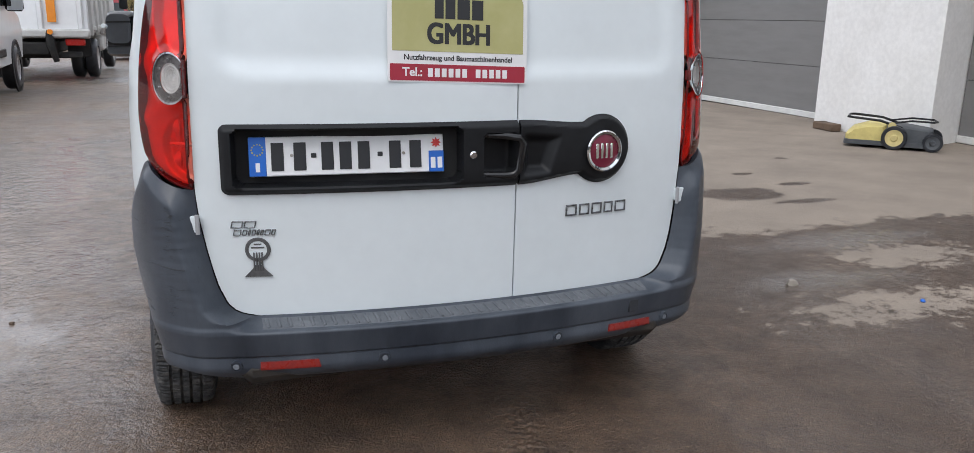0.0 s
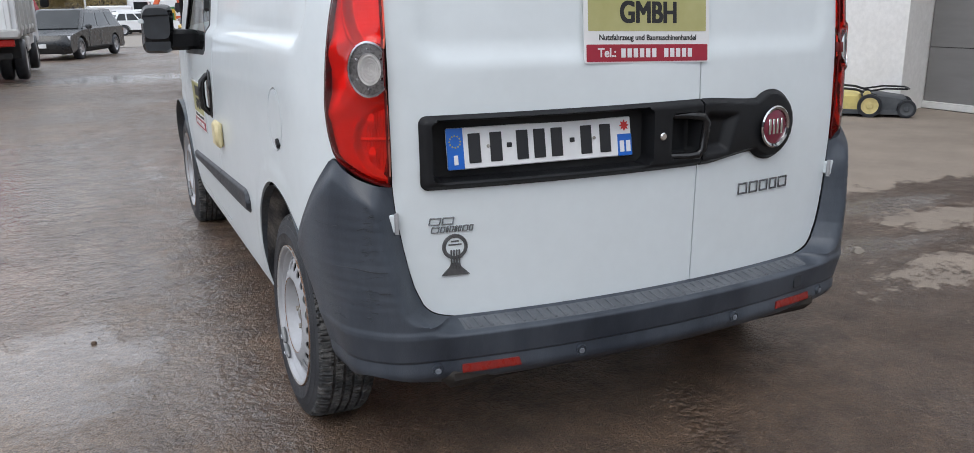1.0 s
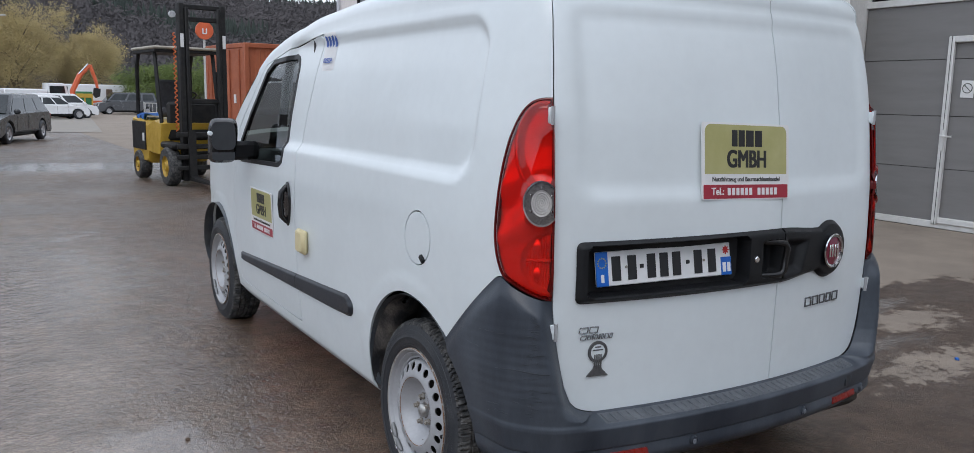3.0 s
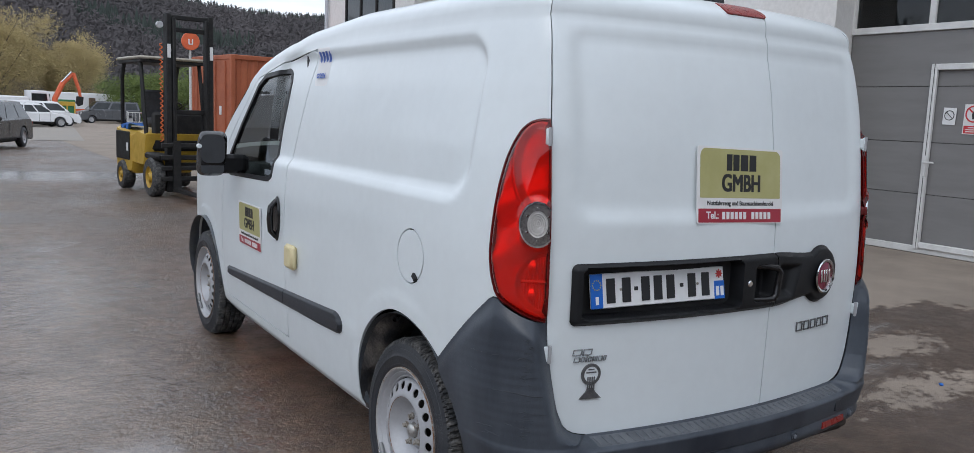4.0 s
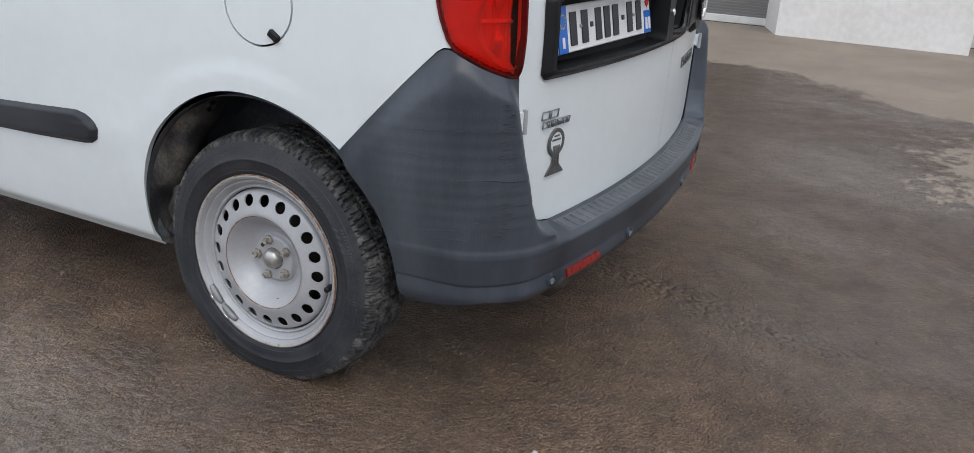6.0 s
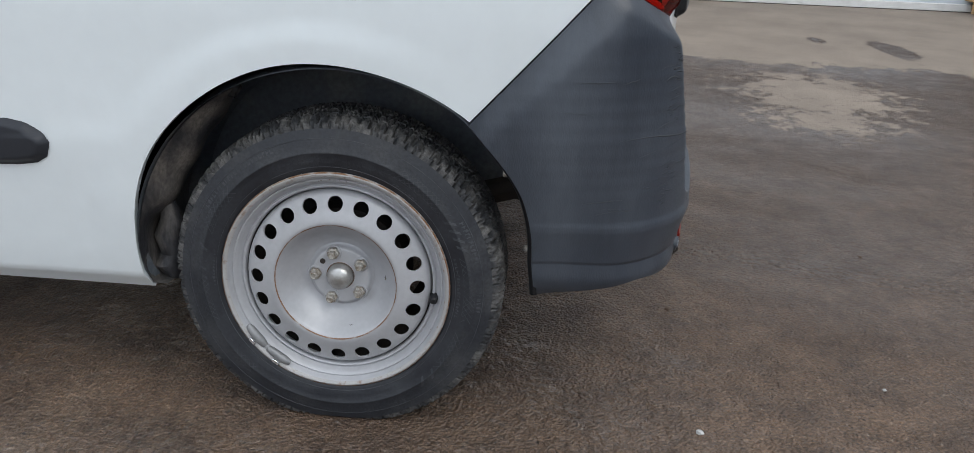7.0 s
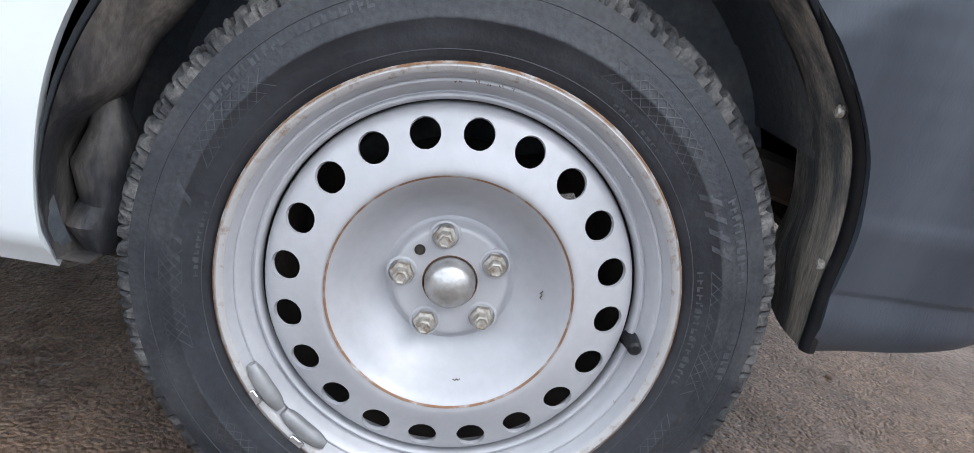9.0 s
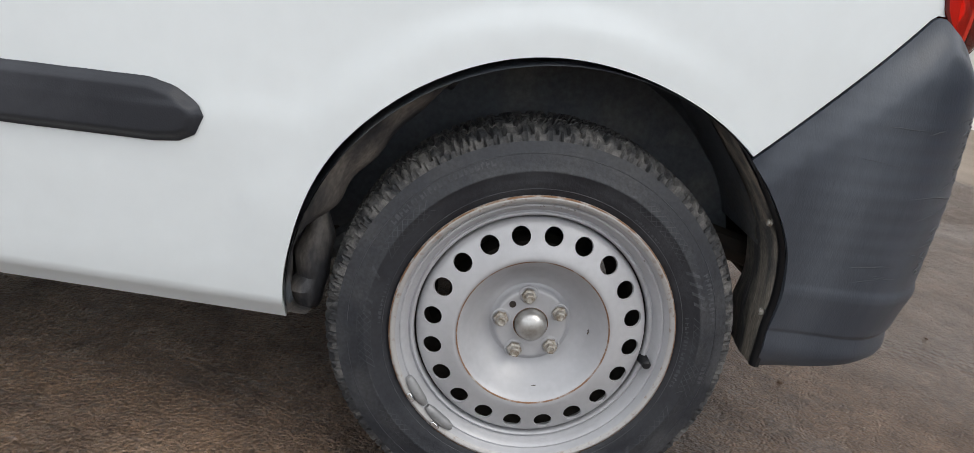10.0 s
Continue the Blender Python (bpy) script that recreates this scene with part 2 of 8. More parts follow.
# ---- mesh tools ----
class Shape:
    """Collects vertices and faces for one mesh."""

    def __init__(self):
        self.v, self.f = [], []

    def add(self, verts, faces):
        k = len(self.v)
        self.v += [tuple(p) for p in verts]
        self.f += [tuple(i + k for i in q) for q in faces]
        return self

    def box(self, c, size, bevel=0.01, m=None):
        """A chamfered block round c; m turns it about its own centre."""
        hx, hy, hz = (s / 2 for s in size)
        b = min(bevel, hx * 0.9, hy * 0.9, hz * 0.9)
        pts = []
        idx = {}
        for sx in (-1, 1):
            for sy in (-1, 1):
                for sz in (-1, 1):
                    for ax in range(3):
                        p = [sx * (hx - b), sy * (hy - b), sz * (hz - b)]
                        p[ax] = (sx * hx, sy * hy, sz * hz)[ax]
                        idx[(sx, sy, sz, ax)] = len(pts)
                        pts.append(p)
        fs = []
        for ax in range(3):
            o1, o2 = [a for a in range(3) if a != ax]
            for sg in (-1, 1):
                loop = []
                for a, bb in ((-1, -1), (1, -1), (1, 1), (-1, 1)):
                    s3 = [0, 0, 0]
                    s3[ax], s3[o1], s3[o2] = sg, a, bb
                    loop.append(idx[(*s3, ax)])
                flip = (sg > 0) == (ax == 1)
                fs.append(loop[::-1] if flip else loop)
            for a in (-1, 1):
                for bb in (-1, 1):
                    e = []
                    for sg in (-1, 1):
                        s3 = [0, 0, 0]
                        s3[ax], s3[o1], s3[o2] = sg, a, bb
                        e.append((idx[(*s3, o1)], idx[(*s3, o2)]))
                    fs.append([e[0][0], e[1][0], e[1][1], e[0][1]])
        for sx in (-1, 1):
            for sy in (-1, 1):
                for sz in (-1, 1):
                    fs.append([idx[(sx, sy, sz, a)] for a in range(3)])
        m = m or Matrix()
        cc = Vector(c)
        return self.add([tuple(m.to_3x3() @ Vector(p) + cc) for p in pts], fs)

    def lathe(self, prof, n=48, axis="x", at=(0, 0, 0), close=False):
        """Turns (radius, along) pairs about an axis through at."""
        vs, fs = [], []
        for i in range(n):
            a = 2 * math.pi * i / n
            ca, sa = math.cos(a), math.sin(a)
            for r, h in prof:
                p = {"x": (h, r * ca, r * sa), "y": (r * sa, h, r * ca), "z": (r * ca, r * sa, h)}[axis]
                vs.append((p[0] + at[0], p[1] + at[1], p[2] + at[2]))
        k = len(prof)
        for i in range(n):
            j = (i + 1) % n
            for q in range(k - 1 + (1 if close else 0)):
                w = (q + 1) % k
                fs.append((i * k + q, i * k + w, j * k + w, j * k + q))
        return self.add(vs, fs)

    def disc(self, r, axis="x", at=(0, 0, 0), thick=0.01, n=24, bevel=0.002):
        h = thick / 2
        return self.lathe([(0.0001, -h), (r - bevel, -h), (r, -h + bevel), (r, h - bevel), (r - bevel, h), (0.0001, h)], n, axis, at)

    def tube(self, pts, r, n=8, caps=True):
        """A round bar along points; r is a number or one radius a point."""
        pts = [Vector(p) for p in pts]
        vs, fs = [], []
        up = None
        for i, p in enumerate(pts):
            d = (pts[min(i + 1, len(pts) - 1)] - pts[max(i - 1, 0)]).normalized()
            if up is None:
                up = d.orthogonal().normalized()
            up = (up - d * up.dot(d)).normalized()
            w = d.cross(up)
            rr = r[i] if isinstance(r, (list, tuple)) else r
            for q in range(n):
                a = 2 * math.pi * q / n
                vs.append(tuple(p + (up * math.cos(a) + w * math.sin(a)) * rr))
        for i in range(len(pts) - 1):
            for q in range(n):
                w = (q + 1) % n
                fs.append((i * n + q, i * n + w, (i + 1) * n + w, (i + 1) * n + q))
        if caps:
            fs.append(tuple(range(n))[::-1])
            fs.append(tuple((len(pts) - 1) * n + q for q in range(n)))
        return self.add(vs, fs)

    def prism(self, outline, lo, hi, axis="x", inset=0.0, rim=0.02):
        """A flat outline pushed through along an axis, with a chamfer of depth rim and width inset on both ends."""
        n = len(outline)
        cx, cy = sum(p[0] for p in outline) / n, sum(p[1] for p in outline) / n

        def put(p, h):
            return {"x": (h, p[0], p[1]), "y": (p[0], h, p[1]), "z": (p[0], p[1], h)}[axis]

        def shrink(p, d):
            L = math.hypot(p[0] - cx, p[1] - cy) or 1
            return (p[0] - (p[0] - cx) / L * d, p[1] - (p[1] - cy) / L * d)

        rings = [[put(shrink(p, inset), lo) for p in outline], [put(p, lo + rim) for p in outline], [put(p, hi - rim) for p in outline],
                 [put(shrink(p, inset), hi) for p in outline]] if inset else [[put(p, lo) for p in outline], [put(p, hi) for p in outline]]
        vs = [p for r in rings for p in r]
        fs = []
        for k in range(len(rings) - 1):
            for i in range(n):
                j = (i + 1) % n
                fs.append((k * n + i, k * n + j, (k + 1) * n + j, (k + 1) * n + i))
        fs.append(tuple(range(n))[::-1])
        fs.append(tuple((len(rings) - 1) * n + i for i in range(n)))
        return self.add(vs, fs)

    def moved(self, m):
        self.v = [tuple(m @ Vector(p)) for p in self.v]
        return self

    def ob(self, name, material, parent=None, label="", smooth=None, **tags):
        me = bpy.data.meshes.new(name)
        me.from_pydata(self.v, [], self.f)
        me.materials.append(material)
        if smooth is None or smooth is True:
            bm = bmesh.new()
            bm.from_mesh(me)
            bmesh.ops.recalc_face_normals(bm, faces=bm.faces)
            bm.to_mesh(me)
            bm.free()
            me.polygons.foreach_set("use_smooth", [True] * len(me.polygons))
            me.set_sharp_from_angle(angle=radians(38))
        o = new(name, me)
        if parent is not None:
            o.parent = parent
        return tagged(o, label, **tags)


def thing(name, m, label, category, group="", kind=""):
    e = new(name)
    e.matrix_world = m
    e.empty_display_size = 0.2
    return tagged(e, label, category, group, kind)


def smooth01(a, b, x):
    t = min(1.0, max(0.0, (x - a) / (b - a)))
    return t * t * (3 - 2 * t)


def curve(pts, blur=0.03):
    """A softened polyline y(x)."""
    xs, ys = zip(*pts)
    g = np.linspace(xs[0], xs[-1], 600)
    v = np.interp(g, xs, ys)
    k = max(1, int(blur / (g[1] - g[0])))
    w = np.hanning(2 * k + 3)
    w /= w.sum()
    v = np.convolve(np.pad(v, k + 1, mode="edge"), w, mode="valid")
    return lambda x: float(np.interp(x, g, v))


def spline(pts):
    """A smooth curve y(x) through the points."""
    xs, ys = np.array(pts).T
    m = np.gradient(ys, xs)

    def at(x):
        i = int(min(max(np.searchsorted(xs, x) - 1, 0), len(xs) - 2))
        h = xs[i + 1] - xs[i]
        t = min(max((x - xs[i]) / h, 0.0), 1.0)
        return float((1 + 2 * t) * (1 - t) ** 2 * ys[i] + t * (1 - t) ** 2 * h * m[i] + t * t * (3 - 2 * t) * ys[i + 1] + t * t * (t - 1) * h * m[i + 1])
    return at


def poly_sd(poly):
    """Signed distance to a polygon, positive inside."""
    pts = [(float(a), float(b)) for a, b in poly]
    n = len(pts)

    def f(px, py):
        best, inside = 1e9, False
        for i in range(n):
            ax, ay = pts[i]
            bx, by = pts[(i + 1) % n]
            ex, ey = bx - ax, by - ay
            t = max(0.0, min(1.0, ((px - ax) * ex + (py - ay) * ey) / (ex * ex + ey * ey + 1e-12)))
            dx, dy = px - ax - t * ex, py - ay - t * ey
            d = dx * dx + dy * dy
            if d < best:
                best = d
            if (ay > py) != (by > py) and px < (bx - ax) * (py - ay) / (by - ay) + ax:
                inside = not inside
        return math.sqrt(best) * (1 if inside else -1)

    return f


def round_rect_sd(x0, x1, y0, y1, r):
    cx, cy, hx, hy = (x0 + x1) / 2, (y0 + y1) / 2, (x1 - x0) / 2 - r, (y1 - y0) / 2 - r

    def f(px, py):
        dx, dy = abs(px - cx) - hx, abs(py - cy) - hy
        return r - math.hypot(max(dx, 0), max(dy, 0)) - min(max(dx, dy), 0)

    return f


def panel(surface, us, vs, keeps, flange=0.0):
    """The part of a curved surface where every keep(u, v, p) is positive, cut cleanly along the borders, with its rim turned inward."""
    cache = {}

    def at(u, v):
        key = (round(u, 6), round(v, 6))
        if key not in cache:
            cache[key] = surface(u, v)
        return cache[key]

    memo = [{} for _ in keeps]

    def val(k, u, v):
        key = (round(u, 6), round(v, 6))
        if key not in memo[k]:
            memo[k][key] = keeps[k](u, v, at(u, v))
        return memo[k][key]

    index, verts, faces = {}, [], []

    def vid(u, v):
        key = (round(u, 5), round(v, 5))
        if key not in index:
            index[key] = len(verts)
            verts.append(at(u, v))
        return index[key]

    for i in range(len(us) - 1):
        for j in range(len(vs) - 1):
            poly = [(us[i], vs[j]), (us[i + 1], vs[j]), (us[i + 1], vs[j + 1]), (us[i], vs[j + 1])]
            for k in range(len(keeps)):
                d = [val(k, *q) for q in poly]
                if min(d) >= 0:
                    continue
                if max(d) <= 0:
                    poly = []
                    break
                out = []
                m = len(poly)
                for a in range(m):
                    b = (a + 1) % m
                    if d[a] >= 0:
                        out.append(poly[a])
                    if (d[a] >= 0) != (d[b] >= 0):
                        p, q, dp, dq = poly[a], poly[b], d[a], d[b]
                        if (p, q) > (q, p):
                            p, q, dp, dq = q, p, dq, dp
                        for _ in range(4):
                            t = dp / (dp - dq)
                            w = (p[0] + (q[0] - p[0]) * t, p[1] + (q[1] - p[1]) * t)
                            dw = val(k, *w)
                            if abs(dw) < 1e-5:
                                break
                            if (dw >= 0) == (dp >= 0):
                                p, dp = w, dw
                            else:
                                q, dq = w, dw
                        out.append(w)
                poly = out
                if len(poly) < 3:
                    poly = []
                    break
            if poly:
                ids = []
                for q in poly:
                    w = vid(*q)
                    if not ids or ids[-1] != w:
                        ids.append(w)
                if ids[0] == ids[-1]:
                    ids.pop()
                if len(ids) >= 3:
                    faces.append(ids)
    s = Shape()
    s.add(verts, faces)
    if flange:
        V = np.array(verts)
        nrm = np.zeros_like(V)
        edges = {}
        for q in faces:
            a, b, c = V[q[0]], V[q[1]], V[q[2]]
            nn = np.cross(b - a, c - a)
            for w in q:
                nrm[w] += nn
            for e in range(len(q)):
                p, r = q[e], q[(e + 1) % len(q)]
                if (r, p) in edges:
                    del edges[(r, p)]
                else:
                    edges[(p, r)] = 1
        nrm /= np.linalg.norm(nrm, axis=1)[:, None] + 1e-12
        dup = {}
        extra = []
        for p, r in edges:
            for w in (p, r):
                if w not in dup:
                    dup[w] = len(extra)
                    extra.append(tuple(V[w] - nrm[w] * flange))
        k = len(s.v)
        s.v += extra
        s.f += [(r, p, k + dup[p], k + dup[r]) for p, r in edges]
    return s


def steps(*spans):
    """Grid values: (start, end, step) spans end to end."""
    out = []
    for a, b, d in spans:
        n = max(1, round((b - a) / d))
        out += [a + (b - a) * i / n for i in range(n)]
    return out + [spans[-1][1]]


# ---- the white panel van ----
HUB_Y, HUB_Z, EDGE = 0.765, 0.301, 1.70
ARCH_Y, ARCH_Z, ARCH_R = 0.757, 0.327, 0.398
FRONT_HUB_Y = 3.515
half_width = curve([(0.15, 0.79), (0.24, 0.832), (0.268, 0.852), (0.284, 0.868), (0.297, 0.8695), (0.33, 0.875), (0.45, 0.888), (0.60, 0.898), (0.80, 0.902), (1.0, 0.897),
                    (1.12, 0.887), (1.3, 0.868), (1.5, 0.838), (1.62, 0.813), (1.70, 0.790), (1.80, 0.75)], 0.009)
rear_y = curve([(0.15, 0.10), (0.5, 0.090), (0.9, 0.082), (1.1, 0.088), (1.33, 0.110), (1.5, 0.136), (1.62, 0.163), (1.70, 0.190), (1.80, 0.25)], 0.06)
edge_z = curve([(-0.5, 1.70), (1.45, 1.70), (1.95, 1.672), (2.3, 1.63), (2.65, 1.56), (3.42, 1.07), (3.6, 1.02), (4.1, 0.93), (4.45, 0.78)], 0.06)
crown_z = curve([(-0.5, 1.83), (0.5, 1.845), (1.5, 1.84), (2.0, 1.80), (2.4, 1.73), (2.75, 1.62), (3.5, 1.12), (4.1, 1.02), (4.45, 0.86)], 0.10)
side_recess = round_rect_sd(0.415, 2.30, 1.135, 1.655, 0.13)
rear_recess = round_rect_sd(-0.665, 0.665, 1.105, 1.675, 0.075)


def plan(s, z):
    """The van's outline at height z: x (half) and y at the length s from the middle of the tail."""
    hw, yr = half_width(z), rear_y(z)
    if s <= 0.70:
        return s * min(1.0, 1.0 - max(0.0, z - 1.45) * 0.04), yr + 0.155 * s * s
    k = min(1.0, 1.0 - max(0.0, z - 1.45) * 0.04)
    a = (0.70 * k, yr + 0.076)
    if s <= 1.25:
        t = (s - 0.70) / 0.55
        b, c, d = (a[0] + 0.13 * (hw - a[0]) / 0.2, a[1] + 0.03), (hw, yr + 0.26), (hw, yr + 0.50)
        u = 1 - t
        return tuple(u * u * u * a[i] + 3 * u * u * t * b[i] + 3 * u * t * t * c[i] + t * t * t * d[i] for i in (0, 1))
    y = yr + 0.50 + (s - 1.25)
    x = hw - 0.03 * smooth01(2.9, 3.6, y) - 0.05 * smooth01(3.5, 4.1, y)
    if y > 3.9:
        x *= 1 - 0.45 * ((y - 3.9) / 0.5) ** 2.2 if y < 4.4 else 0.55
    return x, y


def van_skin(s, v, sign=-1.0, inset=0.0):
    a = abs(s)
    y0 = plan(a, min(v, EDGE))[1]
    ze = edge_z(y0)
    z = 0.15 + (min(v, EDGE) - 0.15) * (ze - 0.15) / (EDGE - 0.15)
    x, y = plan(a, z)
    if a < 0.9:
        y += 0.011 * min(1.0, max(0.0, rear_recess(x, z) / 0.040))
    if a > 1.0:
        x -= 0.020 * smooth01(0.0, 0.040, side_recess(y, z))
        for hy in (ARCH_Y, FRONT_HUB_Y):
            r = math.hypot(y - hy, z - ARCH_Z)
            flare = 0.452 + 0.018 * smooth01(-0.10, 0.28, y - hy)
            x += 0.0055 * (1 - smooth01(flare - 0.007, flare + 0.007, r)) * smooth01(0.25, 0.45, z) * smooth01(0.45, 0.80, y)
        if 1.0 < y < 1.45:
            x += 0.0035 * smooth01(0.592, 0.580, z + 0.10 * (y - 1.2)) * smooth01(0.44, 0.56, z) * smooth01(1.05, 1.14, y) * smooth01(1.44, 1.24, y) * smooth01(0.462, 0.476, math.hypot(y - ARCH_Y, z - ARCH_Z))
    if v > EDGE:
        q = ((v - EDGE) / (2.0 - EDGE)) ** 1.5 * math.pi / 2
        f, rise = 1 - max(0.0, math.cos(q)) ** 0.6, math.sin(q) ** 0.6
        ty = min(max(y, 0.95), 4.3)
        x, y, z = x * (1 - f), y + (ty - y) * f, ze + (crown_z(y) - ze) * rise
    if inset:
        x, y, z = x * (1 - inset / 0.9), y + inset * (1 - smooth01(0.6, 1.1, a)), z - inset * smooth01(1.68, 1.9, v)
    if s < 0:
        x = -x
    return (sign * x, y, z)


tail_limit = curve([(0.40, 0.50), (0.462, 0.58), (0.47, 0.625), (0.48, 0.648), (0.50, 0.668), (0.55, 0.690), (0.65, 0.713), (0.75, 0.729), (0.82, 0.736),
                    (1.35, 0.736), (1.58, 0.722), (1.68, 0.706), (1.74, 0.695), (1.78, 0.66), (1.80, 0.60), (1.84, 0.3)], 0.006)
door_area = poly_sd([(1.975, 0.335), (3.02, 0.335), (3.07, 0.60), (3.05, 0.90), (2.99, 1.20), (2.60, 1.545), (2.25, 1.615), (1.84, 1.662), (1.905, 1.45), (1.985, 1.15), (1.985, 0.9), (1.960, 0.5)])
window_area = poly_sd([(2.90, 1.035), (2.25, 1.055), (2.205, 1.075), (2.19, 1.12), (2.135, 1.52), (2.15, 1.562), (2.19, 1.575), (2.48, 1.555), (2.57, 1.51), (2.93, 1.13), (2.94, 1.07)])


def rounded(poly, times=2):
    """Corners of an outline cut twice over."""
    for _ in range(times):
        poly = [q for (ax, ay), (bx, by) in zip(poly, poly[1:] + poly[:1]) for q in ((0.8 * ax + 0.2 * bx, 0.8 * ay + 0.2 * by), (0.2 * ax + 0.8 * bx, 0.2 * ay + 0.8 * by))]
    return poly


lamp_area = poly_sd(rounded([(0.725, 1.402), (0.80, 1.402), (0.850, 1.392), (0.890, 1.368), (0.922, 1.330), (0.950, 1.278), (0.972, 1.21), (0.987, 1.13), (0.993, 1.06), (0.993, 1.0),
                     (0.984, 0.94), (0.958, 0.879), (0.87, 0.842), (0.80, 0.822), (0.725, 0.813)]))


def tail_edge(left, z):
    """Half width of the rear doors at height z, on the left or the right."""
    return tail_limit(z) + (0.015 if left else -0.006) * smooth01(0.55, 0.80, z)


def tail_sd(s, z):
    """Positive inside the two rear doors."""
    return min(tail_edge(s > 0, z) - abs(s), z - 0.4605, 1.815 - z)


def lamp_sd(left, u, z):
    return min(lamp_area(u, z), u - tail_edge(left, z) - 0.0045)


def arch_sd(p, r=ARCH_R):
    """Positive outside the wheel openings."""
    turn = math.degrees(math.atan2(p[2] - ARCH_Z, p[1] - ARCH_Y))
    a = math.hypot(p[1] - ARCH_Y, p[2] - ARCH_Z) - r - 0.010 * smooth01(5, 35, turn) * smooth01(110, 70, turn)
    b = math.hypot(p[1] - FRONT_HUB_Y, p[2] - ARCH_Z) - r
    return min(a, b)


DIAG_A, DIAG_B = (0.514, 0.638), (0.292, 0.8785)


def diag_sd(p):
    """Positive on the bumper's side of the straight edge that climbs from the wheel arch to the tail lamp."""
    ex, ez = DIAG_B[0] - DIAG_A[0], DIAG_B[1] - DIAG_A[1]
    return ((p[2] - DIAG_A[1]) * ex - (p[1] - DIAG_A[0]) * ez) / math.hypot(ex, ez)


def bumper_sd(a, p):
    """Positive on the bumper: below the tail doors, the lamp and the straight edge."""
    top = 0.8125 - p[2] if a < 0.745 else min(-lamp_area(a, p[2]) - 0.0004, 0.8785 - p[2])
    return min(top, diag_sd(p)) if a > 0.9 else top


def fuel_sd(p):
    return 0.089 - math.hypot((p[1] - 0.721) * 0.96, p[2] - 0.931)


van = thing("panel_van", pose(0, 0, 0), "white panel van with dark grey rear bumper on wet asphalt", "van")
S_GRID = steps((0.69, 1.6, 0.014), (1.6, 2.3, 0.022), (2.3, 3.6, 0.03), (3.6, 5.2, 0.04))
V_GRID = steps((0.20, 0.36, 0.011), (0.36, EDGE, 0.018), (EDGE, 2.0, 0.03))


def not_tail(u, v, p):
    return max(abs(u) - tail_edge(p[0] < 0, p[2]), p[2] - 1.815) - 0.005 if abs(u) < 1.0 else 1.0


shell_keeps = [
    lambda u, v, p: p[2] - 0.250,
    lambda u, v, p: 4.42 - p[1],
    lambda u, v, p: arch_sd(p),
    lambda u, v, p: (-min(diag_sd(p), 0.8785 - p[2]) if abs(u) > 0.9 else p[2] - 0.93) - 0.002 if abs(u) < 1.8 else 1.0,
    lambda u, v, p: -lamp_area(abs(u), p[2]) + 0.002 if abs(u) < 1.2 else 1.0,
    not_tail,
    lambda u, v, p: max(EDGE + 0.03 - v, 2.72 - p[1], p[1] - 3.40),
    lambda u, v, p: -door_area(p[1], p[2]) - 0.0028 if abs(u) > 1.2 and v <= EDGE else 1.0,
]
left_side = panel(lambda s, v: van_skin(s, v), S_GRID, V_GRID, shell_keeps + [lambda u, v, p: -fuel_sd(p) - 0.0034 if 1.1 < u < 1.6 else 1.0], flange=-0.014)
left_side.ob("left_side_panel", M["paint_white"], van)
right_side = panel(lambda s, v: van_skin(s, v, 1.0), S_GRID, V_GRID, shell_keeps, flange=0.014)
right_side.ob("right_side_panel", M["paint_white"], van)
T_GRID = steps((-0.70, 0.70, 0.02))
panel(lambda s, v: van_skin(s, v), T_GRID, steps((1.68, EDGE, 0.02), (EDGE, 2.0, 0.02)), [lambda u, v, p: not_tail(u, v, p)], flange=-0.012).ob("roof", M["paint_white"], van)
panel(lambda s, v: van_skin(s, v), S_GRID[60:], V_GRID, [lambda u, v, p: door_area(p[1], p[2]) - 0.0028, lambda u, v, p: -window_area(p[1], p[2]), lambda u, v, p: arch_sd(p)],
      flange=-0.014).ob("front_door", M["paint_white"], van)
panel(lambda s, v: van_skin(s, v, 1.0), S_GRID[60:], V_GRID, [lambda u, v, p: door_area(p[1], p[2]) - 0.0028, lambda u, v, p: -window_area(p[1], p[2]), lambda u, v, p: arch_sd(p)],
      flange=0.014).ob("front_door", M["paint_white"], van)
panel(lambda s, v: van_skin(s, v), S_GRID[:70], V_GRID, [lambda u, v, p: fuel_sd(p) - 0.0015], flange=-0.012).ob("fuel_flap", M["paint_white"], van)
flap_tab = Shape().box((-0.9035, 0.676, 0.867), (0.012, 0.030, 0.018), 0.003, pose(0, 0, 0, 35).to_3x3().to_4x4())
flap_tab.ob("flap_notch", M["black_trim"], van)


def shift(surface, d):
    """The skin moved outward by d, square to the plan."""

    def f(s, v):
        p, q = Vector(surface(s - 0.004, v)), Vector(surface(s + 0.004, v))
        t = (q - p).normalized()
        n = Vector((t.y, -t.x, 0)).normalized()
        c = Vector(surface(s, v))
        if n.dot(Vector((c.x, c.y - 2.0, 0))) < 0:
            n = -n
        return tuple(c + n * (d(s, v, c) if callable(d) else d))

    return f


skin_left = lambda s, v: van_skin(s, v)
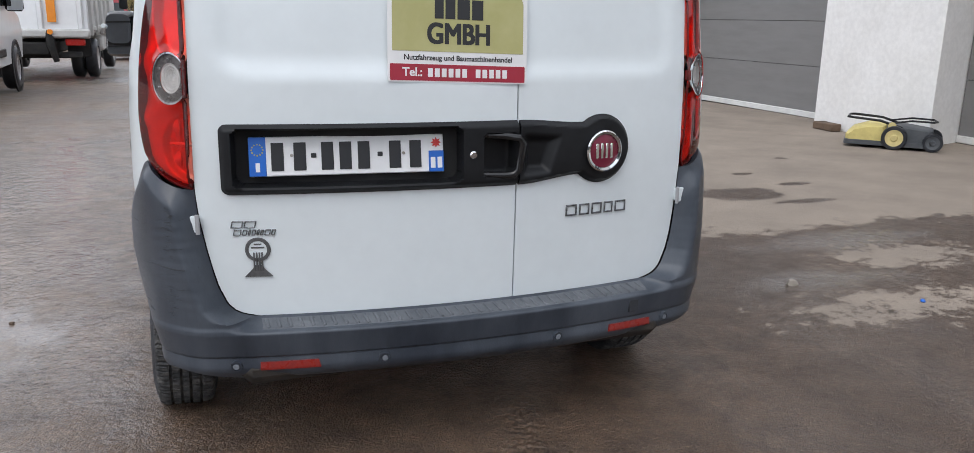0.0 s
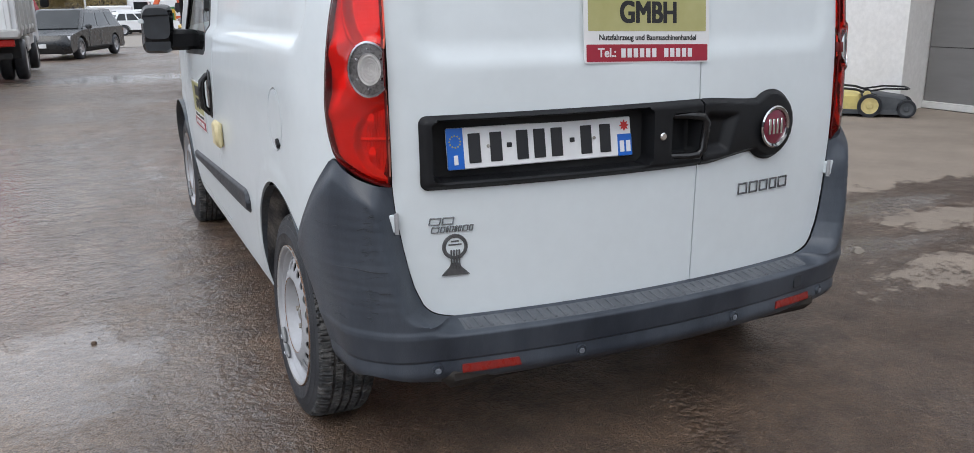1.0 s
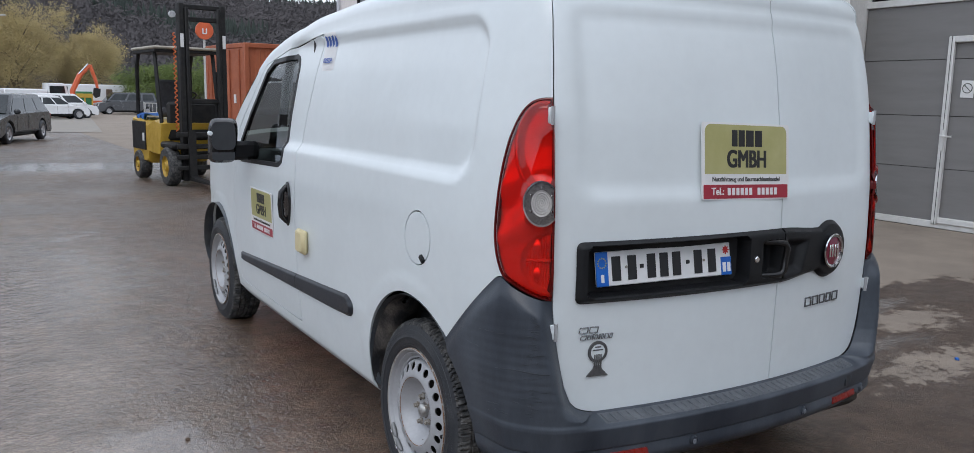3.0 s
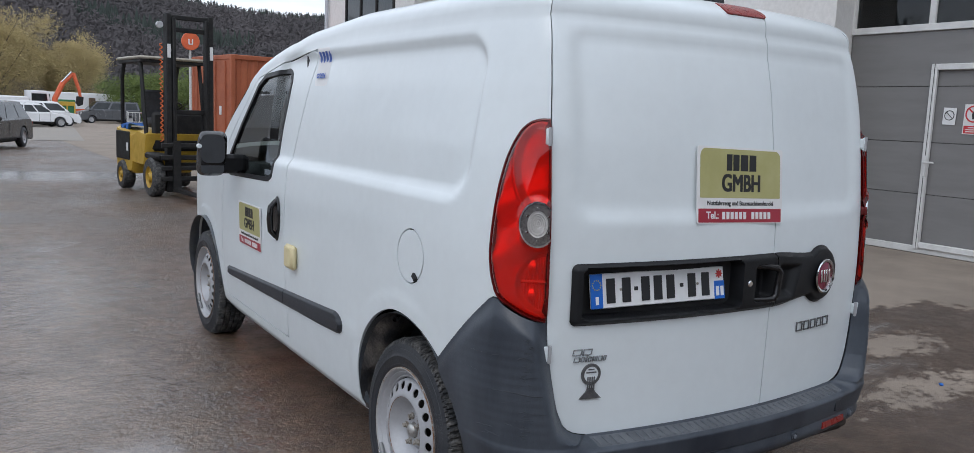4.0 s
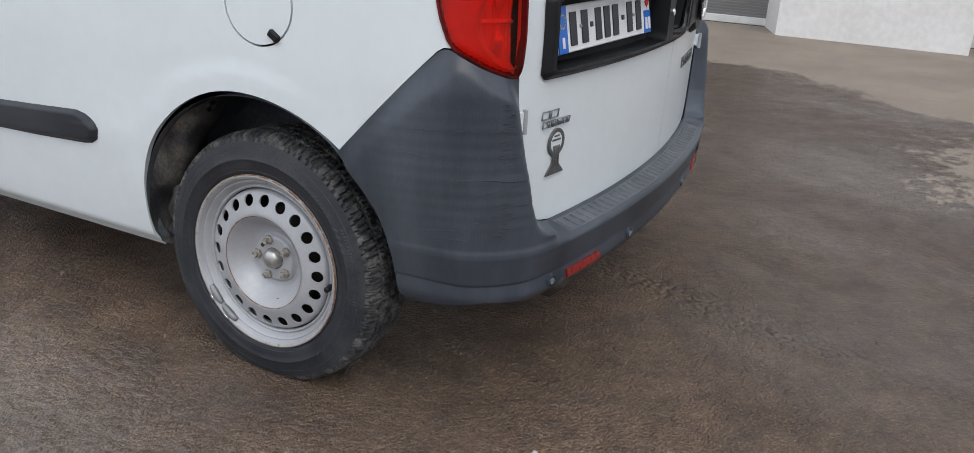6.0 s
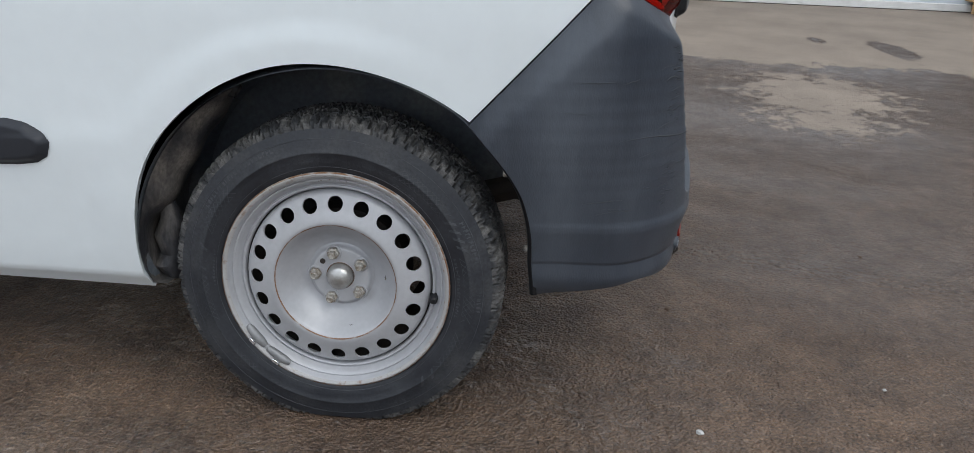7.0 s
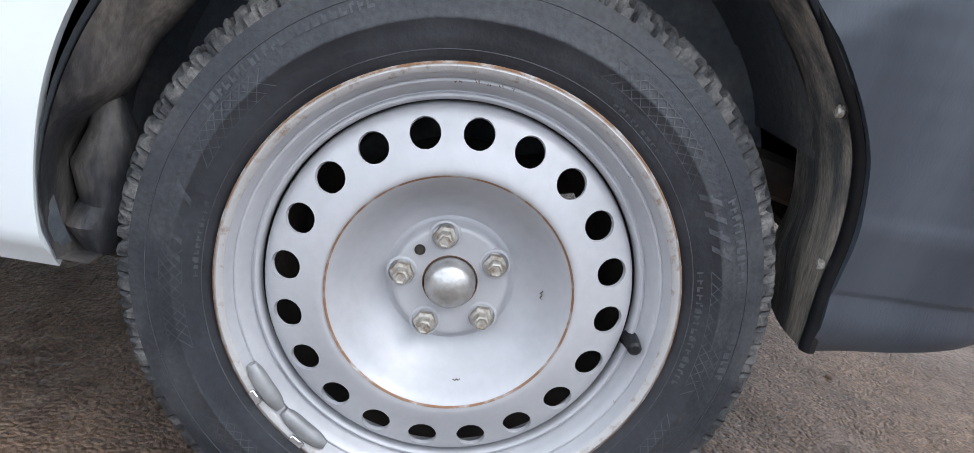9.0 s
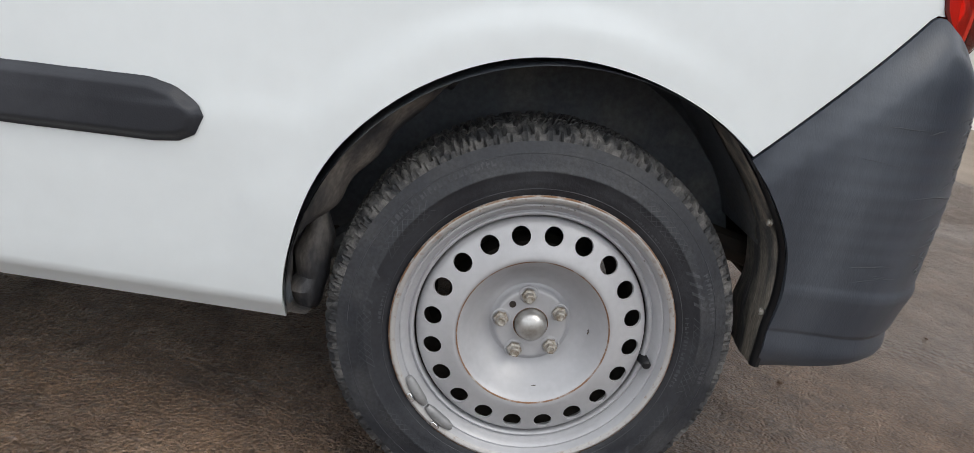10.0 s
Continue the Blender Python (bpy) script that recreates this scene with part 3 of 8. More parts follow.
# window seals, panes and cabin
for sg in (-1.0, 1.0):
    sk = (lambda s, v, g=sg: van_skin(s, v, g))
    near = S_GRID[95:]
    panel(shift(sk, 0.002), near, V_GRID, [lambda u, v, p: window_area(p[1], p[2]) + 0.012, lambda u, v, p: 0.010 - window_area(p[1], p[2])], flange=0.012 * sg).ob(
        "window_seal", M["black_trim"], van)
    pane = panel(shift(sk, -0.008), near, V_GRID, [lambda u, v, p: window_area(p[1], p[2]) - 0.004]).ob("window_pane", M["glass_dark"], van)
    pane.visible_shadow = False
# added shell, coloured black in place of the unlit van interior
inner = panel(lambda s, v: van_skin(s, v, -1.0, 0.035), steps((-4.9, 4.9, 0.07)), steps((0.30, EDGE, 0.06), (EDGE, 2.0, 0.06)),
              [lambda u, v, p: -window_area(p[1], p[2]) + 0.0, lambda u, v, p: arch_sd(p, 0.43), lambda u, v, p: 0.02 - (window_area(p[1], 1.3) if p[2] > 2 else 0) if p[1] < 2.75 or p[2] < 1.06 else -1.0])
inner.ob("inner_shell", M["shade_black"], van)
Shape().box((0, 1.97, 0.95), (1.60, 0.03, 1.45), 0.01).ob("bulkhead", M["cabin"], van)
for sx in (-0.42, 0.42):
    seat = Shape().box((sx, 2.42, 0.74), (0.50, 0.52, 0.18), 0.06).box((sx, 2.16, 1.08), (0.48, 0.16, 0.66), 0.06, pose(0, 0, 0, 12))
    seat.box((sx, 2.10, 1.50), (0.26, 0.10, 0.18), 0.04)
    seat.ob("cab_seat", M["cabin"], van)
Shape().box((0, 3.18, 0.92), (1.5, 0.42, 0.30), 0.08).ob("dashboard", M["cabin"], van)
wheel_ring = Shape().lathe([(0.19 + 0.014 * math.cos(a), 0.014 * math.sin(a)) for a in [k * math.pi / 4 for k in range(8)]], 28, "y", close=True)
wheel_ring.moved(pose(-0.42, 2.92, 1.06, 25)).ob("steering_wheel", M["cabin"], van)
for sg in (-1.0, 1.0):
    ws = panel(shift(lambda s, v, g=sg: van_skin(s, v, g), -0.004), S_GRID[95:], V_GRID, [lambda u, v, p: min(v - EDGE - 0.025, p[1] - 2.715, 3.405 - p[1])]).ob("windscreen", M["glass_dark"], van)
    ws.visible_shadow = False


def tail_y(x, z):
    return rear_y(z) + 0.155 * x * x


def tail_turn(x):
    """Turn about z that lays a flat piece on the curved tail at x."""
    return math.degrees(math.atan(0.31 * x))


# hinges
for hx, hz in ((-0.738, 0.727), (0.716, 0.727), (-0.749, 1.352), (0.722, 1.352)):
    out = -1 if hx < 0 else 1
    leaf = 0.044 if hz < 1 else 0.020
    h = Shape().box(((0.016 if hz < 1 else -0.004) * out, 0.0, 0), (leaf, 0.010, 0.046), 0.003).box(((0.004 if hz < 1 else -0.006) * out, 0.006, 0), (0.018, 0.020, 0.040), 0.004)
    hm = pose(hx, tail_y(hx, hz) - 0.012, hz, 0, 0, tail_turn(hx))
    hg = h.moved(hm).ob("door_hinge", M["paint_white"], van)
    Shape().tube([(-0.006 * out, -0.005, -0.026), (-0.006 * out, -0.005, 0.026)], 0.0058, 10).moved(hm).ob("hinge_pin", M["steel"], hg)


# black grab band with plate pocket
def band_sd(x, z):
    bar = round_rect_sd(-0.668, 0.420, 0.803, 0.988, 0.020)(x, z)
    bar2 = bar if x < 0.14 else min(bar, z - (0.803 + 0.020 * smooth01(0.14, 0.34, x)), (0.988 - 0.012 * smooth01(0.14, 0.34, x)) - z)
    return max(bar2, 0.102 - math.hypot(x - 0.406, z - 0.895))


# rear doors
for nm, lo, hi in (("rear_door_wide", -0.78, 0.1325), ("rear_door_narrow", 0.1365, 0.78)):
    cut = (lambda u, v, p, a=lo, b=hi: min(p[0] - a, b - p[0]))
    dr = panel(skin_left, steps((-0.76, 0.76, 0.016)), steps((0.44, EDGE, 0.0165), (EDGE, 1.96, 0.013)), [lambda u, v, p: tail_sd(u, p[2]) - 0.0018, cut, lambda u, v, p: 0.010 - band_sd(p[0], p[2])], flange=-0.016)
    dr.ob(nm.replace("_wide", "").replace("_narrow", ""), M["paint_white"], van, "wide white rear door" if lo < -0.7 and hi < 0.2 else "narrow white rear door")



plate_pocket = round_rect_sd(-0.634, -0.035, 0.826, 0.972, 0.02)
grip_pocket = round_rect_sd(0.030, 0.126, 0.832, 0.952, 0.018)
scoop = poly_sd([(0.142, 0.955), (0.27, 0.945), (0.235, 0.83), (0.142, 0.825)])


def band_out(s, v, p):
    x, z = p[0], p[2]
    d = 0.004 + 0.016 * smooth01(0.0, 0.014, band_sd(x, z))
    d -= 0.106 * smooth01(-0.003, 0.004, plate_pocket(x, z))
    d -= 0.050 * smooth01(-0.004, 0.010, grip_pocket(x, z))
    d -= 0.026 * smooth01(0.0, 0.03, scoop(x, z))
    return d


def band_skin(s, v):
    c = van_skin(-s, v)
    n = Vector((0.31 * c[0], -1, 0)).normalized()
    d = band_out(s, v, c)
    return (c[0] + n.x * d, c[1] + n.y * d, c[2])


for lo, hi in ((-0.70, 0.1315), (0.1375, 0.56)):
    bd = panel(band_skin, steps((max(lo, -0.69), min(hi, 0.53), 0.0065)), steps((0.785, 1.00, 0.0055)),
               [lambda u, v, p: band_sd(u, p[2]), lambda u, v, p, a=lo, b=hi: min(u - a, b - u)], flange=0.03)
    bd.ob("handle_band", M["black_trim"], van, "black plastic band round the handle and plate")
grip = Shape()
grip.tube([(0.015, 0.090, 0.948), (0.09, 0.072, 0.946), (0.132, 0.064, 0.940), (0.142, 0.062, 0.925), (0.132, 0.062, 0.850), (0.118, 0.066, 0.836), (0.09, 0.070, 0.834), (0.015, 0.090, 0.836)],
          [0.010, 0.011, 0.012, 0.012, 0.012, 0.012, 0.011, 0.010], 10)
grip.ob("door_grip", M["black_gloss"], van)
Shape().disc(0.011, "y", (-0.004, tail_y(-0.004, 0.897) - 0.018, 0.897), 0.016, 20, 0.003).ob("lock_cylinder", M["chrome"], van)

# number plate, lettered in bars only
plate_m = pose(-0.336, 0.131, 0.8995, -10, 0, -5.0)
plate = Shape().box((0, 0, 0), (0.520, 0.006, 0.104), 0.003).moved(plate_m).ob("number_plate", M["plate_white"], van, "white number plate with blue ends")
Shape().box((-0.238, -0.0035, 0), (0.044, 0.003, 0.103), 0.001).moved(plate_m).ob("country_strip", M["plate_blue"], plate)
Shape().box((0.239, -0.0035, -0.0225), (0.042, 0.003, 0.058), 0.001).moved(plate_m).ob("region_strip", M["plate_blue"], plate)
dots = Shape()
for k in range(12):
    a = k * math.pi / 6
    dots.disc(0.0022, "y", (-0.238 + 0.0145 * math.cos(a), -0.0055, 0.018 + 0.0145 * math.sin(a)), 0.0015, 8, 0.0004)
dots.moved(plate_m).ob("star_ring", M["gold"], plate)
red_star = []
for k in range(16):
    a, r = k * math.pi / 8, (0.015 if k % 2 == 0 else 0.008)
    red_star.append((0.239 + r * math.cos(a), 0.029 + r * math.sin(a)))
Shape().prism(red_star, -0.0055, -0.003, "y").moved(plate_m).ob("region_mark", M["red_print"], plate)
Shape().box((-0.238, -0.0055, -0.028), (0.011, 0.0015, 0.024), 0.0004).moved(plate_m).ob("country_bar", M["plate_white"], plate)
for bx in (0.2295, 0.2485):
    Shape().box((bx, -0.0055, -0.026), (0.013, 0.0015, 0.030), 0.0004).moved(plate_m).ob("region_bar", M["plate_white"], plate)
for bx in (-0.187, -0.129, -0.057, -0.009, 0.040, 0.125, 0.181):
    Shape().box((bx, -0.0045, -0.001), (0.032, 0.003, 0.074), 0.001).moved(plate_m).ob("character_bar", M["plate_black"], plate)
for bx in (-0.093, 0.084):
    Shape().box((bx, -0.0045, 0.001), (0.014, 0.003, 0.012), 0.001).moved(plate_m).ob("separator_bar", M["plate_black"], plate)
for bx in (-0.150, 0.148):
    Shape().disc(0.0045, "y", (bx, -0.005, 0.002), 0.004, 12, 0.001).moved(plate_m).ob("plate_screw", M["bolt"], plate)

# round badge
bm_ = pose(0.406, tail_y(0.406, 0.891) - 0.022, 0.891, 0, 0, tail_turn(0.406))
badge = Shape().lathe([(0.0001, 0.0), (0.052, 0.0), (0.058, -0.004), (0.061, -0.010), (0.057, -0.013), (0.050, -0.010), (0.049, -0.006)], 48, "y").moved(bm_).ob(
    "round_badge", M["chrome"], van, "round chrome badge with wine red centre")
Shape().lathe([(0.0001, -0.010), (0.03, -0.009), (0.0485, -0.006)], 40, "y").moved(bm_).ob("badge_field", M["wine_enamel"], badge)
for k, bx in enumerate((-0.025, -0.0085, 0.0075, 0.0245)):
    Shape().box((bx, -0.0105, 0.001), (0.0085 if k else 0.010, 0.003, 0.044), 0.001).moved(bm_).ob("badge_bar", M["chrome"], badge)


# chrome model lettering as plain bars
def letter_bars(name, x0, z0, widths, gap, height, slant, material):
    x = x0
    for w in widths:
        cx = x + w / 2
        s = Shape()
        t = height * 0.15
        s.box((0, 0, height / 2 - t / 2), (w, 0.004, t), 0.0012).box((0, 0, -height / 2 + t / 2), (w, 0.004, t), 0.0012)
        s.box((-w / 2 + t / 2, 0, 0), (t, 0.004, height), 0.0012).box((w / 2 - t / 2, 0, 0), (t, 0.004, height), 0.0012)
        sh = Matrix(((1, 0, slant, 0), (0, 1, 0, 0), (0, 0, 1, 0), (0, 0, 0, 1)))
        s.moved(sh).moved(pose(cx, tail_y(cx, z0) - 0.003, z0, 0, 0, tail_turn(cx)))
        s.ob(name, material, van)
        x += w + gap


letter_bars("model_bar", 0.299, 0.713, (0.038, 0.036, 0.036, 0.032, 0.040), 0.008, 0.034, 0.0, M["chrome_dark"])
letter_bars("trim_level_bar", -0.650, 0.722, (0.030, 0.030), 0.003, 0.019, 0.25, M["chrome_dark"])
letter_bars("trim_level_bar", -0.645, 0.700, (0.020, 0.012, 0.006, 0.010, 0.006, 0.008, 0.014, 0.010), 0.003, 0.016, 0.25, M["chrome_dark"])

# award emblem
em = pose(-0.585, tail_y(-0.585, 0.63) - 0.002, -0.003, 0, 0, tail_turn(-0.585))
emblem = Shape().lathe([(0.024, 0.0), (0.024, -0.003), (0.032, -0.003), (0.0335, -0.001), (0.0335, 0.0)], 36, "y", (0, 0, 0.655)).moved(em).ob("award_emblem", M["emblem_dark"], van, "grey award emblem")
Shape().lathe([(0.0001, -0.0012), (0.024, -0.0012)], 32, "y", (0, 0, 0.655)).moved(em).ob("emblem_field", M["paint_white"], emblem)
Shape().prism([(-0.037, 0.580), (0.037, 0.580), (0.015, 0.602), (0.011, 0.612), (-0.011, 0.612), (-0.015, 0.602)], -0.003, 0.001, "y").moved(em).ob("emblem_foot", M["emblem_dark"], emblem)
for k in range(4):
    Shape().box((-0.0105 + 0.007 * k, -0.003, 0.622), (0.0045, 0.003, 0.052), 0.001).moved(em).ob("emblem_column", M["emblem_dark"], emblem)
for zz, ww in ((0.670, 0.020), (0.661, 0.034)):
    Shape().box((0, -0.0022, zz), (ww, 0.0015, 0.004), 0.0003).moved(em).ob("emblem_bar", M["emblem_dark"], emblem)


# company stickers: bars for the name and the number, the trade in words
def words(text, size, parent, m, material, name="wording", weight=0.022, bold=0.0):
    cu = bpy.data.curves.new("text", "FONT")
    cu.body, cu.size, cu.align_x, cu.align_y, cu.extrude, cu.offset = text, size, "CENTER", "CENTER", 0.0004, size * weight
    tmp = bpy.data.objects.new("text", cu)
    scene.collection.objects.link(tmp)
    bpy.context.view_layer.update()
    me = bpy.data.meshes.new_from_object(tmp.evaluated_get(bpy.context.evaluated_depsgraph_get()))
    bpy.data.objects.remove(tmp)
    if bold:
        bm = bmesh.new()
        for k in (-1, 0, 1):
            for j in (-0.5, 0.5):
                me2 = me.copy()
                me2.transform(Matrix.Translation((k * bold * size, j * bold * size, 0.00002 * (3 * j + k))))
                bm.from_mesh(me2)
                bpy.data.meshes.remove(me2)
        bm.to_mesh(me)
        bm.free()
    me.transform(m)
    me.materials.clear()
    me.materials.append(material)
    o = new(name, me)
    o.parent = parent
    return o


def sticker(m, w, h):
    """A magnetic sign in the xz plane of m, facing its -y."""
    st = thing("magnetic_sign", m, "olive, white and dark red magnetic company sign on white paint", "sign", "company signs")

    def slab(x0, x1, z0, z1, y0, y1, r, foot=None):
        n = 6
        out = []
        f = r if foot is None else foot
        for cx, cz, a0, q in ((x1 - r, z1 - r, 0, r), (x0 + r, z1 - r, 90, r), (x0 + f, z0 + f, 180, f), (x1 - f, z0 + f, 270, f)):
            for k in range(n + 1):
                a = radians(a0 + 90 * k / n)
                out.append((cx + q * math.cos(a), cz + q * math.sin(a)))
        return Shape().prism(out, y0, y1, "y")

    back = slab(-w / 2, w / 2, -h / 2, h / 2, -0.0018, 0.0015, 0.008).ob("sign_sheet", M["sticker_white"], st)
    slab(-w * 0.47, w * 0.47, -h * 0.165, h * 0.475, -0.0026, -0.0012, 0.024, 0.002).ob("olive_field", M["olive"], st)
    slab(-w * 0.485, w * 0.485, -h * 0.485, -h * 0.305, -0.0026, -0.0012, 0.003).ob("red_field", M["sticker_red"], st)
    ws = (0.17, 0.19, 0.24, 0.22)
    x = -w * 0.18
    for q in ws:
        lw = q / sum(ws) * w * 0.36
        Shape().box((x + lw / 2, -0.0031, h * 0.30), (lw * 0.84, 0.0012, h * 0.215), 0.0003).ob("name_bar", M["ink"], st)
        x += lw
    words("GMBH", h * 0.315, st, pose(0, -0.0030, h * 0.02, 90) @ Matrix.Diagonal((0.45 * w / (h * 0.87), 1, 1, 1)), M["ink"], "company_form_wording", 0.0, 0.040)
    words("Nutzfahrzeug und Baumaschinenhandel", h * 0.082, st, pose(0, -0.0022, -h * 0.235, 90) @ Matrix.Diagonal((0.86 * w / (h * 1.43), 1, 1, 1)), M["ink"], "trade_wording")
    words("Tel.:", h * 0.13, st, pose(-w * 0.33, -0.0030, -h * 0.395, 90), M["sticker_white"], "telephone_wording")
    for k in range(12):
        if k != 6:
            Shape().box((-w * 0.205 + k * w * 0.049, -0.0031, -h * 0.395), (w * 0.034, 0.0012, h * 0.095), 0.0003).ob("number_bar", M["sticker_white"], st)
    return st


sticker(pose(-0.036, tail_y(-0.035, 1.21) + 0.004, 1.212, -6.5, 1.7, -1.0), 0.392, 0.242)
sticker(pose(-0.9055, 2.50, 0.795, 1.5, 0, -90), 0.375, 0.225)

# roof-edge brake light and service mark
panel(shift(lambda s, v: van_skin(-s, v), 0.007), steps((-0.06, 0.16, 0.01)), steps((EDGE, 1.92, 0.006)),
      [lambda u, v, p: round_rect_sd(-0.055, 0.150, 1.760, 1.800, 0.016)(u, p[2])], flange=0.010).ob("high_brake_light", M["reflector_red"], van, "dark red high brake light")
mark = panel(shift(skin_left, 0.0008), S_GRID[60:], V_GRID, [lambda u, v, p: round_rect_sd(1.690, 1.835, 1.500, 1.665, 0.004)(p[1], p[2]), lambda u, v, p: EDGE - v]).ob("service_sticker", M["sticker_white"], van)
for k in range(4):
    panel(shift(skin_left, 0.0020), S_GRID[60:], V_GRID, [lambda u, v, p, y=1.818 - 0.035 * k: round_rect_sd(y - 0.026, y, 1.600, 1.650, 0.002)(p[1], p[2])]).ob("mark_bar", M["ink_blue"], mark)
date_at = van_skin(1.76 - rear_y(1.543) + 0.75, 1.543)
words("02/2024", 0.030, mark, pose(date_at[0] - 0.004, 1.762, 1.543, 90, 0, -90) @ pose(0, 0, 0, -10), M["ink_blue"], "date_wording")

# rub strip in two lengths, clip box
strip_sd = poly_sd([(2.94, 0.462), (2.95, 0.515), (1.537, 0.594), (1.36, 0.605), (1.325, 0.597), (1.292, 0.575), (1.284, 0.560), (1.294, 0.532), (1.315, 0.519), (1.35, 0.513), (1.536, 0.503)])
STRIP_S = steps((1.90, 2.16, 0.005), (2.16, 3.66, 0.016))


def strip_out(s, v, c):
    sd = strip_sd(c[1], c[2])
    crease = 0.556 - 0.055 * (c[1] - 1.537)
    return 0.002 + 0.013 * smooth01(0.0, 0.016, sd) - 0.10 * max(0.0, c[2] - crease)


for lo, hi in ((1.0, 1.972), (1.978, 3.2)):
    st_ = panel(shift(skin_left, strip_out), STRIP_S, steps((0.44, 0.62, 0.0035)), [lambda u, v, p: strip_sd(p[1], p[2]), lambda u, v, p, a=lo, b=hi: min(p[1] - a, b - p[1])], flange=-0.012)
    st_.ob("rub_strip", M["strip"], van, "dark grey plastic rub strip")
cb = Shape().box((-0.917, 1.845, 0.742), (0.028, 0.105, 0.108), 0.010).box((-0.932, 1.845, 0.742), (0.004, 0.080, 0.082), 0.002)
cb.ob("socket_cover", M["cream"], van, "square cream plastic socket cover")

# door handle
dh = Shape().lathe([(0.0001, -0.006), (0.048, -0.006), (0.054, 0.0), (0.054, 0.004)], 28, "x")
dh.moved(pose(-0.905, 2.075, 0.885) @ Matrix.Diagonal((1, 0.72, 1.95, 1)))
dh.ob("handle_bowl", M["black_gloss"], van)
Shape().tube([(-0.908, 2.075, 0.80), (-0.934, 2.075, 0.83), (-0.938, 2.075, 0.885), (-0.934, 2.075, 0.94), (-0.908, 2.075, 0.97)], [0.012, 0.014, 0.015, 0.014, 0.012], 10).ob("door_handle", M["black_gloss"], van)

# wing mirror
wm = Shape()
def oval(hx, hz, power, n=36, lean=0.0):
    """A rounded upright outline."""
    out = []
    for k in range(n):
        a = 2 * math.pi * k / n
        c, d = math.cos(a), math.sin(a)
        z = hz * math.copysign(abs(d) ** power, d)
        out.append((hx * math.copysign(abs(c) ** power, c) + lean * z, z))
    return out


wm.prism(oval(0.090, 0.142, 0.42, 36, 0.06), -0.02, 0.10, "y", 0.030, 0.05)
wm_m = pose(-1.040, 2.70, 1.150, 0, 0, -8) @ Matrix.Scale(0.82, 4)
wm.moved(wm_m).ob("mirror_housing", M["black_gloss"], van)
Shape().prism([(x, z + 0.030) for x, z in oval(0.074, 0.090, 0.5, 28)], -0.026, -0.018, "y").moved(wm_m @ pose(0, -0.004, 0, -5.1)).ob("mirror_glass", M["mirror"], van)
Shape().prism([(-0.072, -0.075), (0.068, -0.075), (0.066, -0.112), (0.052, -0.126), (-0.060, -0.126), (-0.072, -0.112)], -0.024, -0.018, "y").moved(wm_m @ pose(0, 0, 0, -6)).ob("wide_mirror", M["mirror"], van)
Shape().box((-0.925, 2.74, 1.095), (0.16, 0.07, 0.10), 0.02).ob("mirror_arm", M["black_trim"], van)
Shape().disc(0.012, "y", (-1.112, 2.68, 1.19), 0.03, 10).ob("mirror_marker", M["paint_white"], van)


# ---- rear bumper ----
# front edge of the bumper's wing, behind the wheel
wing_front = spline([(0.20, 0.380), (0.28, 0.383), (0.32, 0.3865), (0.36, 0.391), (0.42, 0.394), (0.47, 0.404), (0.51, 0.4175), (0.541, 0.435), (0.59, 0.472), (0.636, 0.514), (0.70, 0.575), (0.90, 0.77)])
ledge = curve([(0.20, -0.2), (0.285, 0.10), (0.30, 0.62), (0.325, 0.86), (0.335, 0.88), (0.3655, 0.79), (0.3685, 0.87), (0.40, 0.95), (0.434, 1.02), (0.4395, 0.985), (0.4430, 0.86), (0.4500, 0.52), (0.4580, 0.12), (0.466, -0.05), (0.50, -0.06), (0.9, -0.06)], 0.0012)
wing = curve([(0.20, -0.2), (0.285, 0.15), (0.30, 0.55), (0.325, 0.83), (0.335, 0.85), (0.3655, 0.77), (0.3685, 0.85), (0.41, 0.96), (0.436, 1.05), (0.446, 1.04), (0.456, 0.985), (0.55, 0.98), (0.61, 0.97), (0.63, 0.95), (0.68, 0.90), (0.73, 0.85), (0.79, 0.74), (0.84, 0.55), (0.87, 0.40), (0.9, 0.3)], 0.004)
reach = curve([(0.0, 0.073), (0.45, 0.073), (0.66, 0.073), (0.74, 0.068), (0.80, 0.060), (0.87, 0.053), (1.0, 0.036), (1.15, 0.015), (1.3, 0.006), (1.5, 0.0), (2.0, 0.0)], 0.04)


def bumper_out(s, v, c):
    a = abs(s)
    lim = max(tail_edge(s > 0, c[2]), 0.60)
    k = smooth01(lim - 0.012, lim + 0.062, a)
    brow = 0.748 + 0.125 * min(1.0, max(0.0, (a - 0.74) / 0.22)) ** 0.7
    g = ledge(c[2]) * (1 - k) + wing(c[2]) * (0.30 + 0.70 * smooth01(brow + 0.030, brow - 0.030, c[2])) * k
    g *= smooth01(-0.004, 0.050, diag_sd(c)) if a > 0.86 else 1.0
    g += 0.010 * math.sin(c[2] * 2 * math.pi / 0.027 + 3 * a) * k * smooth01(0.47, 0.52, c[2]) * smooth01(0.80, 0.72, c[2])
    lower = 0.026 * smooth01(0.88, 1.04, a) * smooth01(0.66, 0.30, c[2])
    return 0.004 + reach(a) * g - lower


